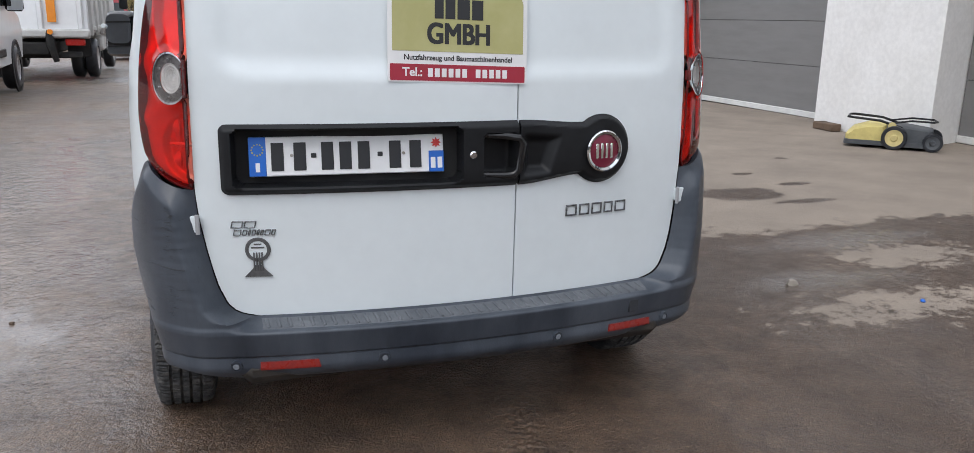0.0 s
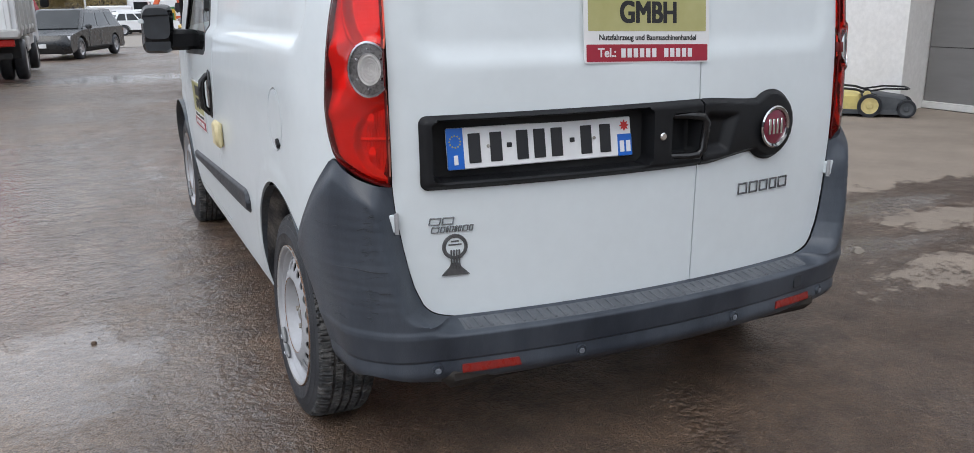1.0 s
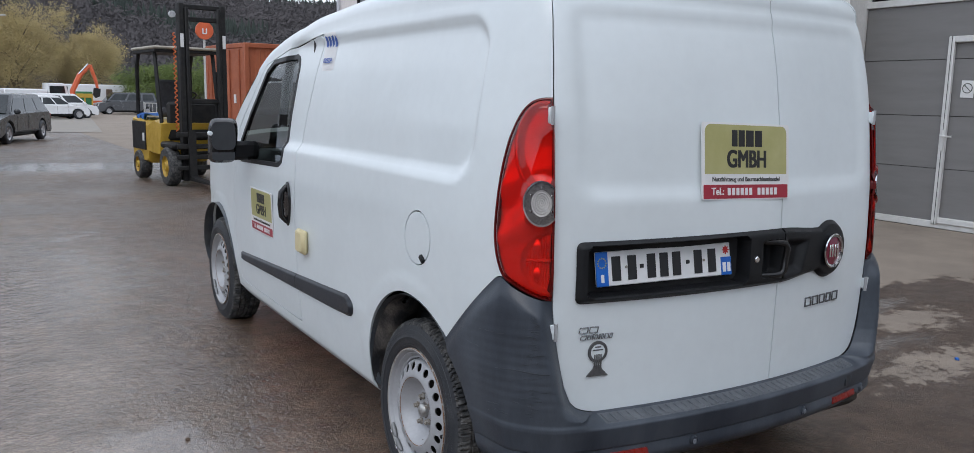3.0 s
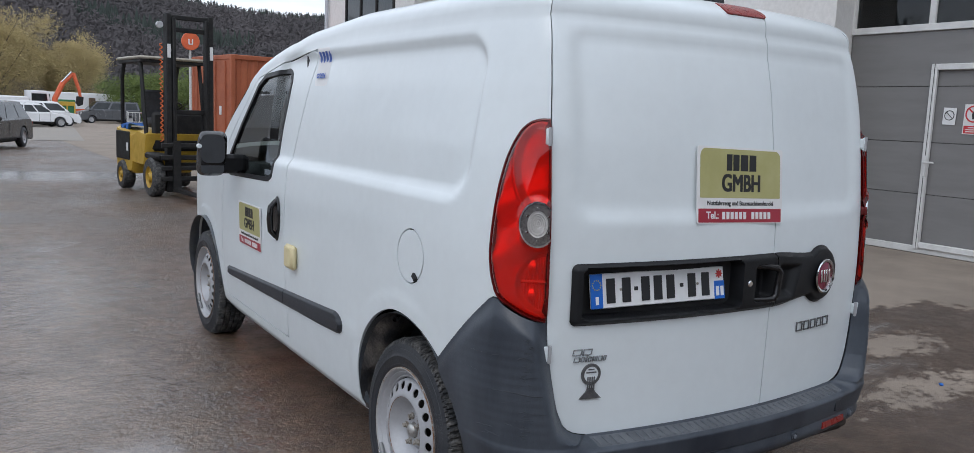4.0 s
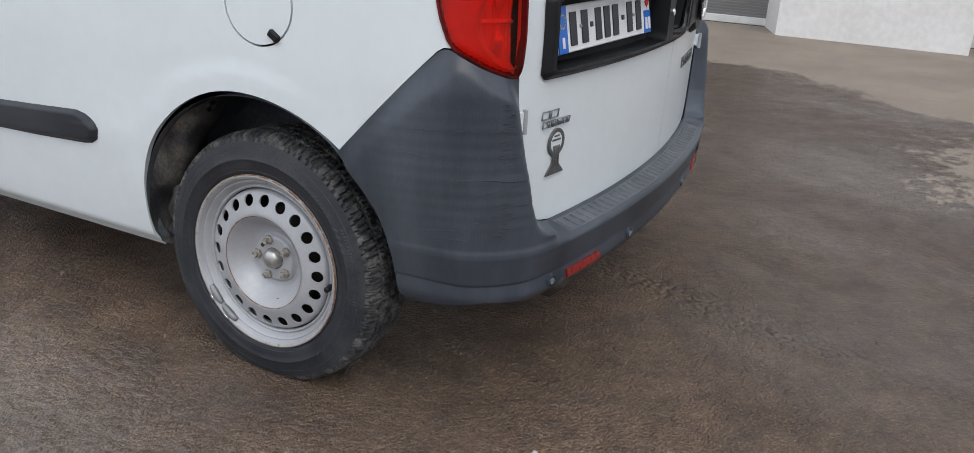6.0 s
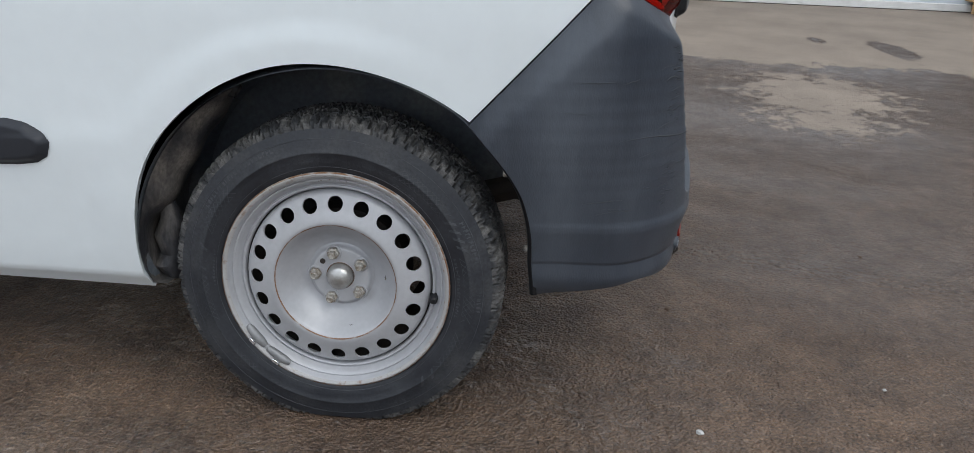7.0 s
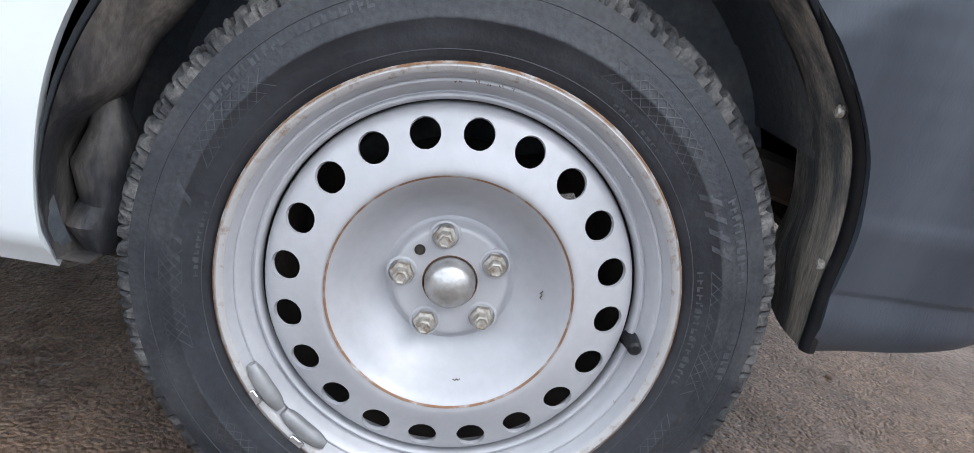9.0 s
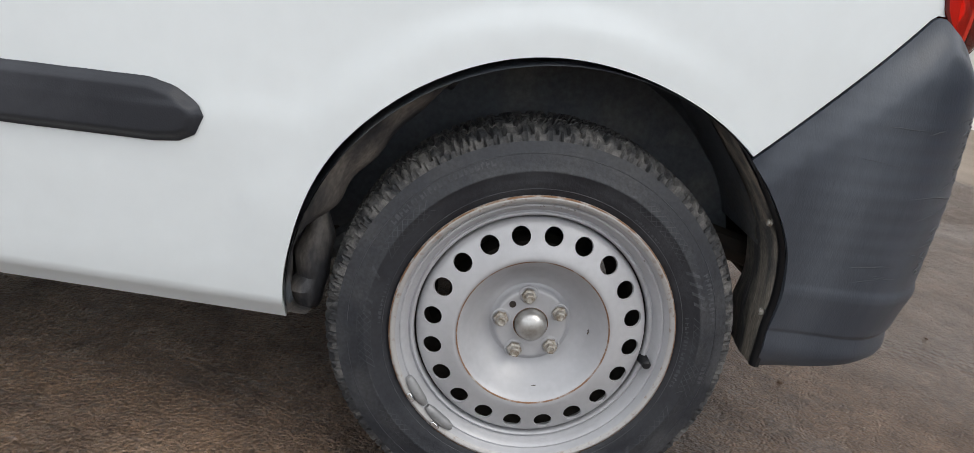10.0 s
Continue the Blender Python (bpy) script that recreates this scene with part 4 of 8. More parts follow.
bumper_skin = shift(lambda s, v: van_skin(s, v), bumper_out)
B_GRID = steps((-1.46, -0.86, 0.022), (-0.86, -0.56, 0.009), (-0.56, 0.56, 0.022), (0.56, 0.90, 0.008), (0.90, 1.46, 0.014))
BV = steps((0.275, 0.36, 0.010), (0.36, 0.374, 0.0018), (0.374, 0.43, 0.009), (0.43, 0.47, 0.0025), (0.47, 0.55, 0.0065), (0.55, 0.885, 0.0065))
bumper = panel(bumper_skin, B_GRID, BV,
               [lambda u, v, p: bumper_sd(abs(u), p) - 0.0006, lambda u, v, p: max(abs(u) - tail_edge(u > 0, p[2]) - 0.0008, 0.4645 - p[2]), lambda u, v, p: wing_front(p[2]) - p[1],
                lambda u, v, p: p[2] - 0.292 - 0.033 * smooth01(0.55, 0.85, abs(u)) + 0.043 * min(1.0, max(0.0, (abs(u) - 0.85) / 0.22))], flange=-0.022)
bumper_ob = bumper.ob("rear_bumper", M["bumper"], van, "dark grey textured plastic bumper with scuffed corner")
for x0, x1 in ((0.43, 0.585), (-0.585, -0.43)):
    panel(shift(lambda s, v: van_skin(-s, v), lambda s, v, c: bumper_out(s, v, c) + 0.005), steps((x0, x1, 0.010)), steps((0.331, 0.353, 0.0037)), [lambda u, v, p: min(abs(u) - 0.43 - 0.25 * (p[2] - 0.331), 1.0)], flange=0.008).ob(
        "reflector_strip", M["reflector_red"], bumper_ob, "red reflector strip")
for sx in (-0.646, -0.26, 0.255, 0.646):
    p = shift(lambda s, v: van_skin(-s, v), bumper_out)(sx, 0.343)
    ring = Shape().lathe([(0.0001, -0.006), (0.0085, -0.006), (0.010, -0.003), (0.0115, -0.003), (0.012, -0.0055), (0.0155, -0.0055), (0.0165, 0.004)], 24, "y")
    ring.moved(pose(p[0], p[1], p[2] - 0.0, 6, 0, tail_turn(sx) * 1.25)).ob("parking_sensor", M["bumper"], bumper_ob, "round parking sensor")
    Shape().lathe([(0.0001, -0.0078), (0.0070, -0.0078), (0.0082, -0.0068), (0.0082, -0.004)], 24, "y").moved(pose(p[0], p[1], p[2], 6, 0, tail_turn(sx) * 1.25)).ob("sensor_face", M["sensor_face"], bumper_ob, "pale grey sensor face")
hk = shift(lambda s, v: van_skin(-s, v), bumper_out)(0.515, 0.405)
Shape().box((hk[0], hk[1] - 0.001, hk[2]), (0.036, 0.006, 0.040), 0.002, pose(0, 0, 0, 0, 0, 9)).ob("tow_cover", M["scuff"], bumper_ob)
# step tread: raised pad with ribs along the ledge
pad_x = [-0.585 + 0.0195 * k for k in range(61)]
pad = Shape()
for x in pad_x:
    t = tail_y(x, 0.45)
    pad.v += [(x, t - 0.064, 0.4405), (x, t - 0.0615, 0.4455), (x, t - 0.014, 0.4600), (x, t - 0.010, 0.4585)]
for i in range(len(pad_x) - 1):
    for q in range(3):
        pad.f.append((i * 4 + q, i * 4 + q + 1, i * 4 + q + 5, i * 4 + q + 4))
pad_ob = pad.ob("step_pad", M["step_pad"], bumper_ob, "ribbed grey step pad")
for k in range(40):
    x = -0.572 + k * 0.0293
    y = tail_y(x, 0.45) - 0.0375
    Shape().box((0, 0, 0), (0.010, 0.043, 0.0045), 0.0022).moved(pose(x, y, 0.4532, 17.0, 0, tail_turn(x) + 14)).ob("step_rib", M["step_pad"], pad_ob)
# scuffs and scratches on the corner
rs = random.Random(4)
scuffs = Shape()
for k in range(62):
    if k < 30:
        u0, z0, L, w = 0.792 + 0.030 * rs.random(), 0.645 + 0.0045 * k, rs.uniform(0.008, 0.030), rs.uniform(0.0004, 0.0013)
    elif k < 46:
        u0, z0, L, w = 0.775 + 0.040 * rs.random(), 0.485 + 0.0055 * (k - 30), rs.uniform(0.010, 0.035), rs.uniform(0.0004, 0.0011)
    else:
        u0, z0, L, w = 0.74 + 0.26 * rs.random(), 0.47 + 0.28 * rs.random(), rs.uniform(0.03, 0.08), rs.uniform(0.0003, 0.0007)
    sl = rs.uniform(-0.35, 0.15)
    pts = [bumper_skin(u0 + L * q / 4, z0 + L * sl * q / 4 + 0.002 * rs.random()) for q in range(5)]
    scuffs.tube([(p[0] * 1.0006, p[1] - 0.0003, p[2]) for p in pts], [w * 0.3, w, w * 1.1, w, w * 0.2], 5)
scuffs.ob("scratch_patch", M["scuff"], bumper_ob, "dark scratches", kind="stuff")
crack = Shape().tube([bumper_skin(0.735 + 0.03 * q, 0.617 - 0.003 * math.sin(q)) for q in range(8)], [0.0006, 0.0014, 0.0016, 0.0016, 0.0014, 0.0010, 0.0007, 0.0003], 5)
crack.ob("crease", M["scuff"], bumper_ob)

# ---- tail lamps ----
for sg in (-1.0, 1.0):
    sk = (lambda s, v, g=sg: van_skin(s, v, g))
    LG, LV = steps((0.735, 1.00, 0.005)), steps((0.80, 1.41, 0.006))
    RG, RV = steps((0.735, 1.00, 0.0032)), steps((0.80, 1.41, 0.005))
    round_sd = lambda u, z: math.hypot((u - 0.806) * 0.95, z - 1.103)
    lens = panel(shift(sk, lambda s, v, c: 0.001 + 0.018 * smooth01(0.0, 0.03, lamp_area(s, c[2])) + 0.006 * smooth01(0.078, 0.066, round_sd(s, c[2]))), LG, LV,
                 [lambda u, v, p: lamp_sd(p[0] < 0, u, p[2]), lambda u, v, p: round_sd(u, p[2]) - 0.066], flange=0.016 * sg)
    lens_ob = lens.ob("tail_lamp", M["lens_red"], van, "tall red tail lamp with round clear reversing light")

    def bowl(s, v, c):
        z = c[2]
        d = -0.008
        # tall upper bowl with a bright rim and fluted floor
        q = math.hypot((s - 0.800) / 0.118, (z - 1.262) / 0.128)
        d -= 0.026 * smooth01(1.0, 0.80, q) * (1 - 0.35 * q)
        d += 0.006 * smooth01(0.90, 0.98, q) * smooth01(1.10, 1.02, q)
        d += 0.0006 * math.cos(z * 2 * math.pi / 0.0115) * smooth01(0.80, 0.70, q)
        # lower D-shaped bowl, parted by a ridge
        q = math.hypot((s - 0.742) / 0.150, (z - 0.926) / 0.094)
        d -= 0.024 * smooth01(1.0, 0.86, q) * (1 - 0.3 * q)
        d += 0.009 * smooth01(0.005, 0.0015, abs(z - 0.930)) * smooth01(0.92, 0.80, q)
        d += 0.0012 * math.cos(s * 2 * math.pi / 0.0125) * smooth01(0.86, 0.76, q)
        # folded flank beside the reversing light
        d += 0.007 * math.sin((z - 1.02) * 38 + (s - 0.85) * 24) * smooth01(0.070, 0.085, round_sd(s, z)) * smooth01(0.95, 1.0, z) * smooth01(1.20, 1.14, z)
        return d

    lens_ob.visible_shadow = False
    panel(shift(sk, bowl), RG, RV, [lambda u, v, p: lamp_sd(p[0] < 0, u, p[2]) - 0.001, lambda u, v, p: round_sd(u, p[2]) - 0.060], flange=0).ob("lamp_reflector", M["lamp_back"], lens_ob)
    for cz in (0.975, 0.893):
        panel(shift(sk, lambda s, v, c: -0.014 + 0.004 * math.cos((c[2] - cz) * 2 * math.pi / 0.05)), steps((0.806, 0.836, 0.005)), steps((cz - 0.022, cz + 0.022, 0.004)), [lambda u, v, p: 1.0 - math.hypot((u - 0.821) / 0.014, (p[2] - cz) / 0.021)], flange=0.006 * sg).ob("reflector_cell", M["lamp_back"], lens_ob)
    panel(shift(sk, lambda s, v, c: 0.0034 + 0.018 * smooth01(0.0, 0.03, lamp_area(s, c[2])) + 0.006 * smooth01(0.078, 0.066, round_sd(s, c[2]))), LG, LV,
          [lambda u, v, p: lamp_sd(p[0] < 0, u, p[2]), lambda u, v, p: 0.0050 - lamp_sd(p[0] < 0, u, p[2]), lambda u, v, p: round_sd(u, p[2]) - 0.067], flange=0.018 * sg).ob("lamp_border", M["lamp_edge"], lens_ob)
    panel(shift(sk, 0.0222), steps((0.735, 0.78, 0.0012)), steps((1.03, 1.18, 0.004)), [lambda u, v, p: 0.067 - round_sd(u, p[2]), lambda u, v, p: u - tail_edge(p[0] < 0, p[2]) - 0.0042,
          lambda u, v, p: tail_edge(p[0] < 0, p[2]) + 0.0074 - u], flange=0.022 * sg).ob("lamp_side", M["lamp_edge"], lens_ob)
    panel(shift(sk, 0.023), steps((0.735, 0.89, 0.004)), steps((1.03, 1.18, 0.004)), [lambda u, v, p: 0.066 - round_sd(u, p[2]), lambda u, v, p: round_sd(u, p[2]) - 0.0605, lambda u, v, p: u - tail_edge(p[0] < 0, p[2]) - 0.006], flange=0.010 * sg).ob("lamp_ring", M["chrome"], lens_ob)
    panel(shift(sk, 0.021), LG, LV, [lambda u, v, p: 0.0610 - round_sd(u, p[2]), lambda u, v, p: u - tail_edge(p[0] < 0, p[2]) - 0.006]).ob("reversing_lens", M["lens_clear"], lens_ob).visible_shadow = False
    panel(shift(sk, lambda s, v, c: 0.014 - 0.016 * smooth01(0.038, 0.0, round_sd(s, c[2])) + 0.0012 * math.cos(round_sd(s, c[2]) * 2 * math.pi / 0.0075)), steps((0.745, 0.86, 0.0022)), steps((1.05, 1.155, 0.0022)),
          [lambda u, v, p: 0.0385 - round_sd(u, p[2]), lambda u, v, p: u - tail_edge(p[0] < 0, p[2]) - 0.006]).ob("reversing_reflector", M["lamp_shell"], lens_ob)
    panel(shift(sk, 0.0165), steps((0.735, 0.99, 0.006)), steps((1.03, 1.18, 0.006)), [lambda u, v, p: 0.0620 - round_sd(u, p[2]), lambda u, v, p: round_sd(u, p[2]) - 0.038, lambda u, v, p: u - tail_edge(p[0] < 0, p[2]) - 0.006]).ob(
        "reversing_bezel", M["bezel"], lens_ob)
    for k in range(6):
        a = radians(30 + 60 * k)
        u_, z_ = 0.806 + 0.0465 * math.cos(a), 1.103 + 0.0465 * math.sin(a)
        if u_ > 0.75:
            c = shift(sk, 0.018)(u_, z_)
            Shape().disc(0.004, "y", c, 0.004, 12, 0.001).ob("bezel_stud", M["chrome"], lens_ob)


# ---- wheels ----
def tyre_shape():
    """Tyre about the x axis, outer face towards -x, with tread blocks cut by grooves and sipes."""
    R, half = 0.3245, 0.0965
    prof = []
    for r, x, kind in ((0.212, -0.078, 0), (0.218, -0.086, 0), (0.224, -0.088, 0), (0.2265, -0.0905, 0), (0.230, -0.0915, 0), (0.236, -0.0935, 0), (0.246, -0.0958, 0), (0.258, -0.0965, 0), (0.2595, -0.0975, 0), (0.262, -0.0975, 0),
                       (0.2635, -0.0965, 0), (0.274, -0.0945, 0), (0.287, -0.0905, 0), (0.3035, -0.0855, 0)):
        prof.append((r, x, kind))
    shoulder = [(0.3085, -0.0845, 1), (0.3130, -0.0820, 1), (0.3170, -0.0780, 1), (0.3205, -0.0715, 1), (0.3230, -0.063, 1)]
    prof += shoulder
    xs = [-0.056, -0.0485, -0.047, -0.041, -0.0395, -0.028, -0.018, -0.0165, -0.0105, -0.009]
    lug = {-0.0485: 2, -0.047: 9, -0.041: 9, -0.0395: 2, -0.018: 3, -0.0165: 9, -0.0105: 9, -0.009: 3, -0.056: 2, -0.028: 3}
    for x in xs:
        prof.append((R - 0.10 * x * x - (0.009 if lug[x] == 9 else 0), x, 0 if lug[x] == 9 else lug[x]))
    half_prof = prof[:]
    for r, x, kind in reversed(half_prof):
        prof.append((r, -x, kind))
    n = 600
    vs, fs = [], []
    k = len(prof)
    # uneven pitch: each block is four to six steps long, with worn edges
    ry = random.Random(31)
    cut, sipe, deep = [0] * n, [0] * n, [0.0] * n
    i = 0
    while i < n:
        step = ry.choice((4, 5, 5, 6, 6, 7))
        cut[i], deep[i] = 1, ry.uniform(0.005, 0.009)
        if i + step // 2 < n and ry.random() < 0.8:
            sipe[i + step // 2] = 1
        if ry.random() < 0.4 and i + 1 < n:
            cut[i + 1], deep[i + 1] = 1, ry.uniform(0.004, 0.008)
        i += step
    for i in range(n):
        a = 2 * math.pi * i / n
        ca, sa = math.cos(a), math.sin(a)
        for q, (r, x, kind) in enumerate(prof):
            d = 0.0
            if kind == 1:
                lead = (i + (2 if r > 0.3140 else 0)) % n
                d = deep[lead] if cut[lead] else (0.0022 if sipe[i] else ry.uniform(0, 0.0007))
            elif kind in (2, 3):
                lead = (i + (3 if kind == 2 else 6) * (1 if x < 0 else -1)) % n
                d = deep[lead] if cut[lead] else (0.003 if sipe[lead] else 0.0)
            rr = r - d
            vs.append((x + (0.003 * (d > 0.004) * (-1 if x > 0 else 1) if kind == 1 else 0), rr * ca, max(rr * sa, -HUB_Z + 0.001 + (0.006 if kind == 0 and abs(x) < 0.08 and r > 0.29 else 0))))
    side, tread, zone = [], [], []
    for i in range(n):
        j = (i + 1) % n
        for q in range(k - 1):
            f = (i * k + q, i * k + q + 1, j * k + q + 1, j * k + q)
            (side if q < 13 or q >= k - 14 else tread).append(f)
            if q < 13 or q >= k - 14:
                zone.append(1 if min(q, k - 2 - q) >= 8 else 0)
    return vs, side, tread, zone


tyre_v, tyre_side, tyre_tread, tyre_zone = tyre_shape()


def put_wheel(m, bolts_turn=0.0):
    """One wheel under the van: tyre with tread and marks, steel rim, disc, bolts, cap, valve, weights."""
    w = Shape().add(tyre_v, tyre_side).moved(m).ob("tyre", M["rubber"], van, "worn black tyre on a silver steel rim")
    w.data.materials.append(M["rubber_dusty"])
    w.data.polygons.foreach_set("material_index", tyre_zone)
    Shape().add(tyre_v, tyre_tread).moved(m).ob("tyre_tread", M["tread"], w, "dusty tread")
    marks = Shape()
    wall_r, wall_x = zip(*[(0.212, -0.078), (0.218, -0.086), (0.2265, -0.0905), (0.236, -0.0935), (0.246, -0.0958), (0.258, -0.0965), (0.2595, -0.0975), (0.262, -0.0975), (0.2635, -0.0965), (0.274, -0.0945), (0.284, -0.0915), (0.291, -0.0885)])

    def mark(a, w, r0, r1, lean):
        cuts = [r0] + [q for q in (0.2582, 0.2594, 0.2621, 0.2636) if r0 < q < r1] + [r1]
        p = []
        for q in cuts:
            x, turn = float(np.interp(q, wall_r, wall_x)) - 0.0009, a + lean * (q - r0) / max(r1 - r0, 1e-6)
            p += [(x, q * math.cos(radians(t)), q * math.sin(radians(t))) for t in (turn, turn + w)]
        marks.add(p, [(2 * i, 2 * i + 1, 2 * i + 3, 2 * i + 2) for i in range(len(cuts) - 1)])

    # hatched bands, then broken marks and two rings of small characters
    for a0, a1 in ((112, 142), (163, 189), (199, 216), (292, 318), (338, 356), (20, 40)):
        a = a0
        while a < a1:
            mark(a, 0.34, 0.2505, 0.2715, 5.0)
            mark(a + 5.4, 0.24, 0.2505, 0.2715, -4.6)
            mark(a, 2.5, 0.2500, 0.2505, 0)
            mark(a, 2.5, 0.2715, 0.2720, 0)
            a += 2.5
    for a0 in (145, 149, 153, 157, 358, 2, 6, 11, 220, 226):
        mark(a0, 1.3, 0.252, 0.270, 3.2)
        mark(a0 + 1.2, 0.7, 0.258, 0.264, 0)
    rl = random.Random(9)
    for a0, a1, r0, r1 in ((149, 187, 0.2755, 0.2835), (163, 191, 0.2370, 0.2425), (118, 132, 0.2360, 0.2390), (355, 372, 0.2360, 0.2400), (240, 275, 0.2755, 0.2835), (30, 66, 0.2755, 0.2835)):
        a = a0
        while a < a1:
            cw = rl.uniform(0.5, 1.0)
            mark(a, 0.42, r0, r1, 0)
            mark(a + 0.42, cw, r0 + (r1 - r0) * rl.choice((0.0, 0.4, 0.75)), r0 + (r1 - r0) * rl.choice((0.25, 0.62, 1.0)) + 0.0012, 0)
            a += cw + 1.0
    for r in (0.2335, 0.2865):
        marks.lathe([(r - 0.0009, -0.0920 if r < 0.25 else -0.0900), (r, -0.0934 if r < 0.25 else -0.0914), (r + 0.0009, -0.0925 if r < 0.25 else -0.0902)], 120, "x")
    marks.moved(m).ob("sidewall_relief", M["rubber_mark"], w, kind="stuff")
    # brake-dirty well; its near-black colour also stands for shade behind the disc holes
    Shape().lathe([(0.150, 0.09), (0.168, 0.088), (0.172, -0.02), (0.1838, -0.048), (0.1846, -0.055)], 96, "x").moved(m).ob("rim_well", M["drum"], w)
    rim = Shape().lathe([(0.1846, -0.050), (0.1848, -0.0600), (0.1856, -0.0645), (0.1872, -0.0675), (0.1892, -0.0685), (0.1912, -0.0675), (0.1926, -0.0645), (0.1936, -0.0640), (0.1952, -0.0660), (0.1990, -0.0730), (0.2022, -0.0785), (0.2046, -0.0808), (0.2064, -0.0806), (0.2074, -0.0796), (0.2084, -0.0810), (0.2108, -0.0880), (0.213, -0.0915)], 96, "x").moved(m)
    rim.ob("rim_barrel", M["steel"], w)
    Shape().lathe([(0.2128, -0.0910), (0.2155, -0.0940), (0.2195, -0.0950), (0.2226, -0.0932), (0.2230, -0.0875)], 120, "x").moved(m).ob("rim_flange", M["steel_worn"], w)
    md = m @ pose(-0.004, 0, 0)
    prof = curve([(0.052, -0.0465), (0.0575, -0.0458), (0.0615, -0.0375), (0.066, -0.0345), (0.078, -0.0390), (0.092, -0.0510), (0.104, -0.0665), (0.112, -0.0785), (0.1165, -0.0840), (0.1195, -0.0865), (0.125, -0.0866), (0.134, -0.0842), (0.146, -0.0800), (0.1585, -0.0760), (0.168, -0.0728),
                  (0.1765, -0.0680), (0.1802, -0.0620), (0.1820, -0.056), (0.1828, -0.044)], 0.0018)

    def dish(a, r):
        return (prof(r) if r > 0.054 else -0.0465, r * math.cos(a), r * math.sin(a))

    def holes(u, v, p):
        k = round(u / (math.pi / 10))
        c = k * math.pi / 10
        return math.hypot(v * math.cos(u) - 0.1585 * math.cos(c), v * math.sin(u) - 0.1585 * math.sin(c)) - 0.0146

    sh = panel(dish, steps((0.0, 2 * math.pi, 2 * math.pi / 200)), steps((0.028, 0.052, 0.008), (0.052, 0.066, 0.002), (0.066, 0.136, 0.0035), (0.136, 0.177, 0.0032), (0.177, 0.1828, 0.0012)),
               [holes], flange=0.004)
    sh.moved(md).ob("wheel_disc", M["steel"], w, "silver steel disc with a ring of round holes")
    Shape().lathe([(0.1178, -0.0858), (0.1188, -0.0868), (0.1199, -0.0874)], 140, "x").moved(md).ob("rust_line", M["rust_broken"], w)
    Shape().lathe([(0.2214, -0.0948), (0.2228, -0.0938), (0.2234, -0.0910)], 140, "x").moved(m).ob("rust_edge", M["rust_broken"], w)
    cap = Shape().lathe([(q, h + 0.010) for q, h in [(0.0001, -0.0800), (0.006, -0.0795), (0.018, -0.0755), (0.0225, -0.0710), (0.0255, -0.0640), (0.0265, -0.050), (0.0265, -0.03)]], 40, "x").moved(md).ob("hub_cap", M["hubcap"], w, "bare steel hub cap")
    Shape().lathe([(0.0267, -0.050), (0.0275, -0.0515), (0.0290, -0.0500), (0.0310, -0.0480), (0.032, -0.047)], 40, "x", (0.0045, 0, 0)).moved(md).ob("centre_bore", M["rust"], w)
    for k in range(5):
        a = radians(bolts_turn + 72 * k)
        at = (0.0010, 0.049 * math.cos(a), 0.049 * math.sin(a))
        bt = Shape().lathe([(0.0001, -0.0655), (0.0045, -0.0655), (0.0060, -0.0670), (0.0078, -0.0660), (0.0085, -0.063), (0.0085, -0.056), (0.0118, -0.0545), (0.0124, -0.052), (0.0118, -0.045)], 6, "x", at)
        bt.moved(md).ob("wheel_bolt", M["bolt"], w)
        Shape().lathe([(0.0125, -0.046), (0.0135, -0.0485), (0.0155, -0.0480), (0.0165, -0.046)], 20, "x", at).moved(md).ob("bolt_seat", M["steel"], w)
    a = radians(bolts_turn - 36)
    # dark disc laid on the hub in place of a shaded locating hole
    Shape().disc(0.0055, "x", (-0.0468, 0.045 * math.cos(a), 0.045 * math.sin(a)), 0.002, 16).moved(md).ob("dark_hole_disc", M["drum"], w)
    for th, r, L, x in ((176, 0.092, 0.010, -0.0603), (256, 0.101, 0.008, -0.0668), (82, 0.2045, 0.011, -0.0800), (87, 0.2052, 0.006, -0.0801), (90, 0.2046, 0.004, -0.0800), (93, 0.2050, 0.007, -0.0801), (96, 0.2056, 0.005, -0.0802), (135, 0.2050, 0.004, -0.0800), (205, 0.2050, 0.005, -0.0800)):
        flake = []
        for q in range(7):
            t = radians(th) + (q / 6 - 0.5) * L / r
            rq = r + 0.0012 * math.sin(q * 2.3 + th)
            flake.append((x, rq * math.cos(t), rq * math.sin(t)))
        Shape().tube(flake, [0.0002, 0.0007, 0.0010, 0.0005, 0.0011, 0.0007, 0.0002], 5).moved(m).ob("paint_chip", M["chip"], w)
    va = radians(187)
    Shape().tube([(-0.060, 0.1905 * math.cos(va), 0.1905 * math.sin(va)), (-0.066, 0.1910 * math.cos(va), 0.1910 * math.sin(va)), (-0.078, 0.1915 * math.cos(va), 0.1915 * math.sin(va)), (-0.086, 0.1918 * math.cos(va), 0.1918 * math.sin(va)), (-0.0885, 0.1919 * math.cos(va), 0.1919 * math.sin(va))], [0.0095, 0.0088, 0.0072, 0.0070, 0.0045], 14).moved(m).ob("valve", M["black_trim"], w)
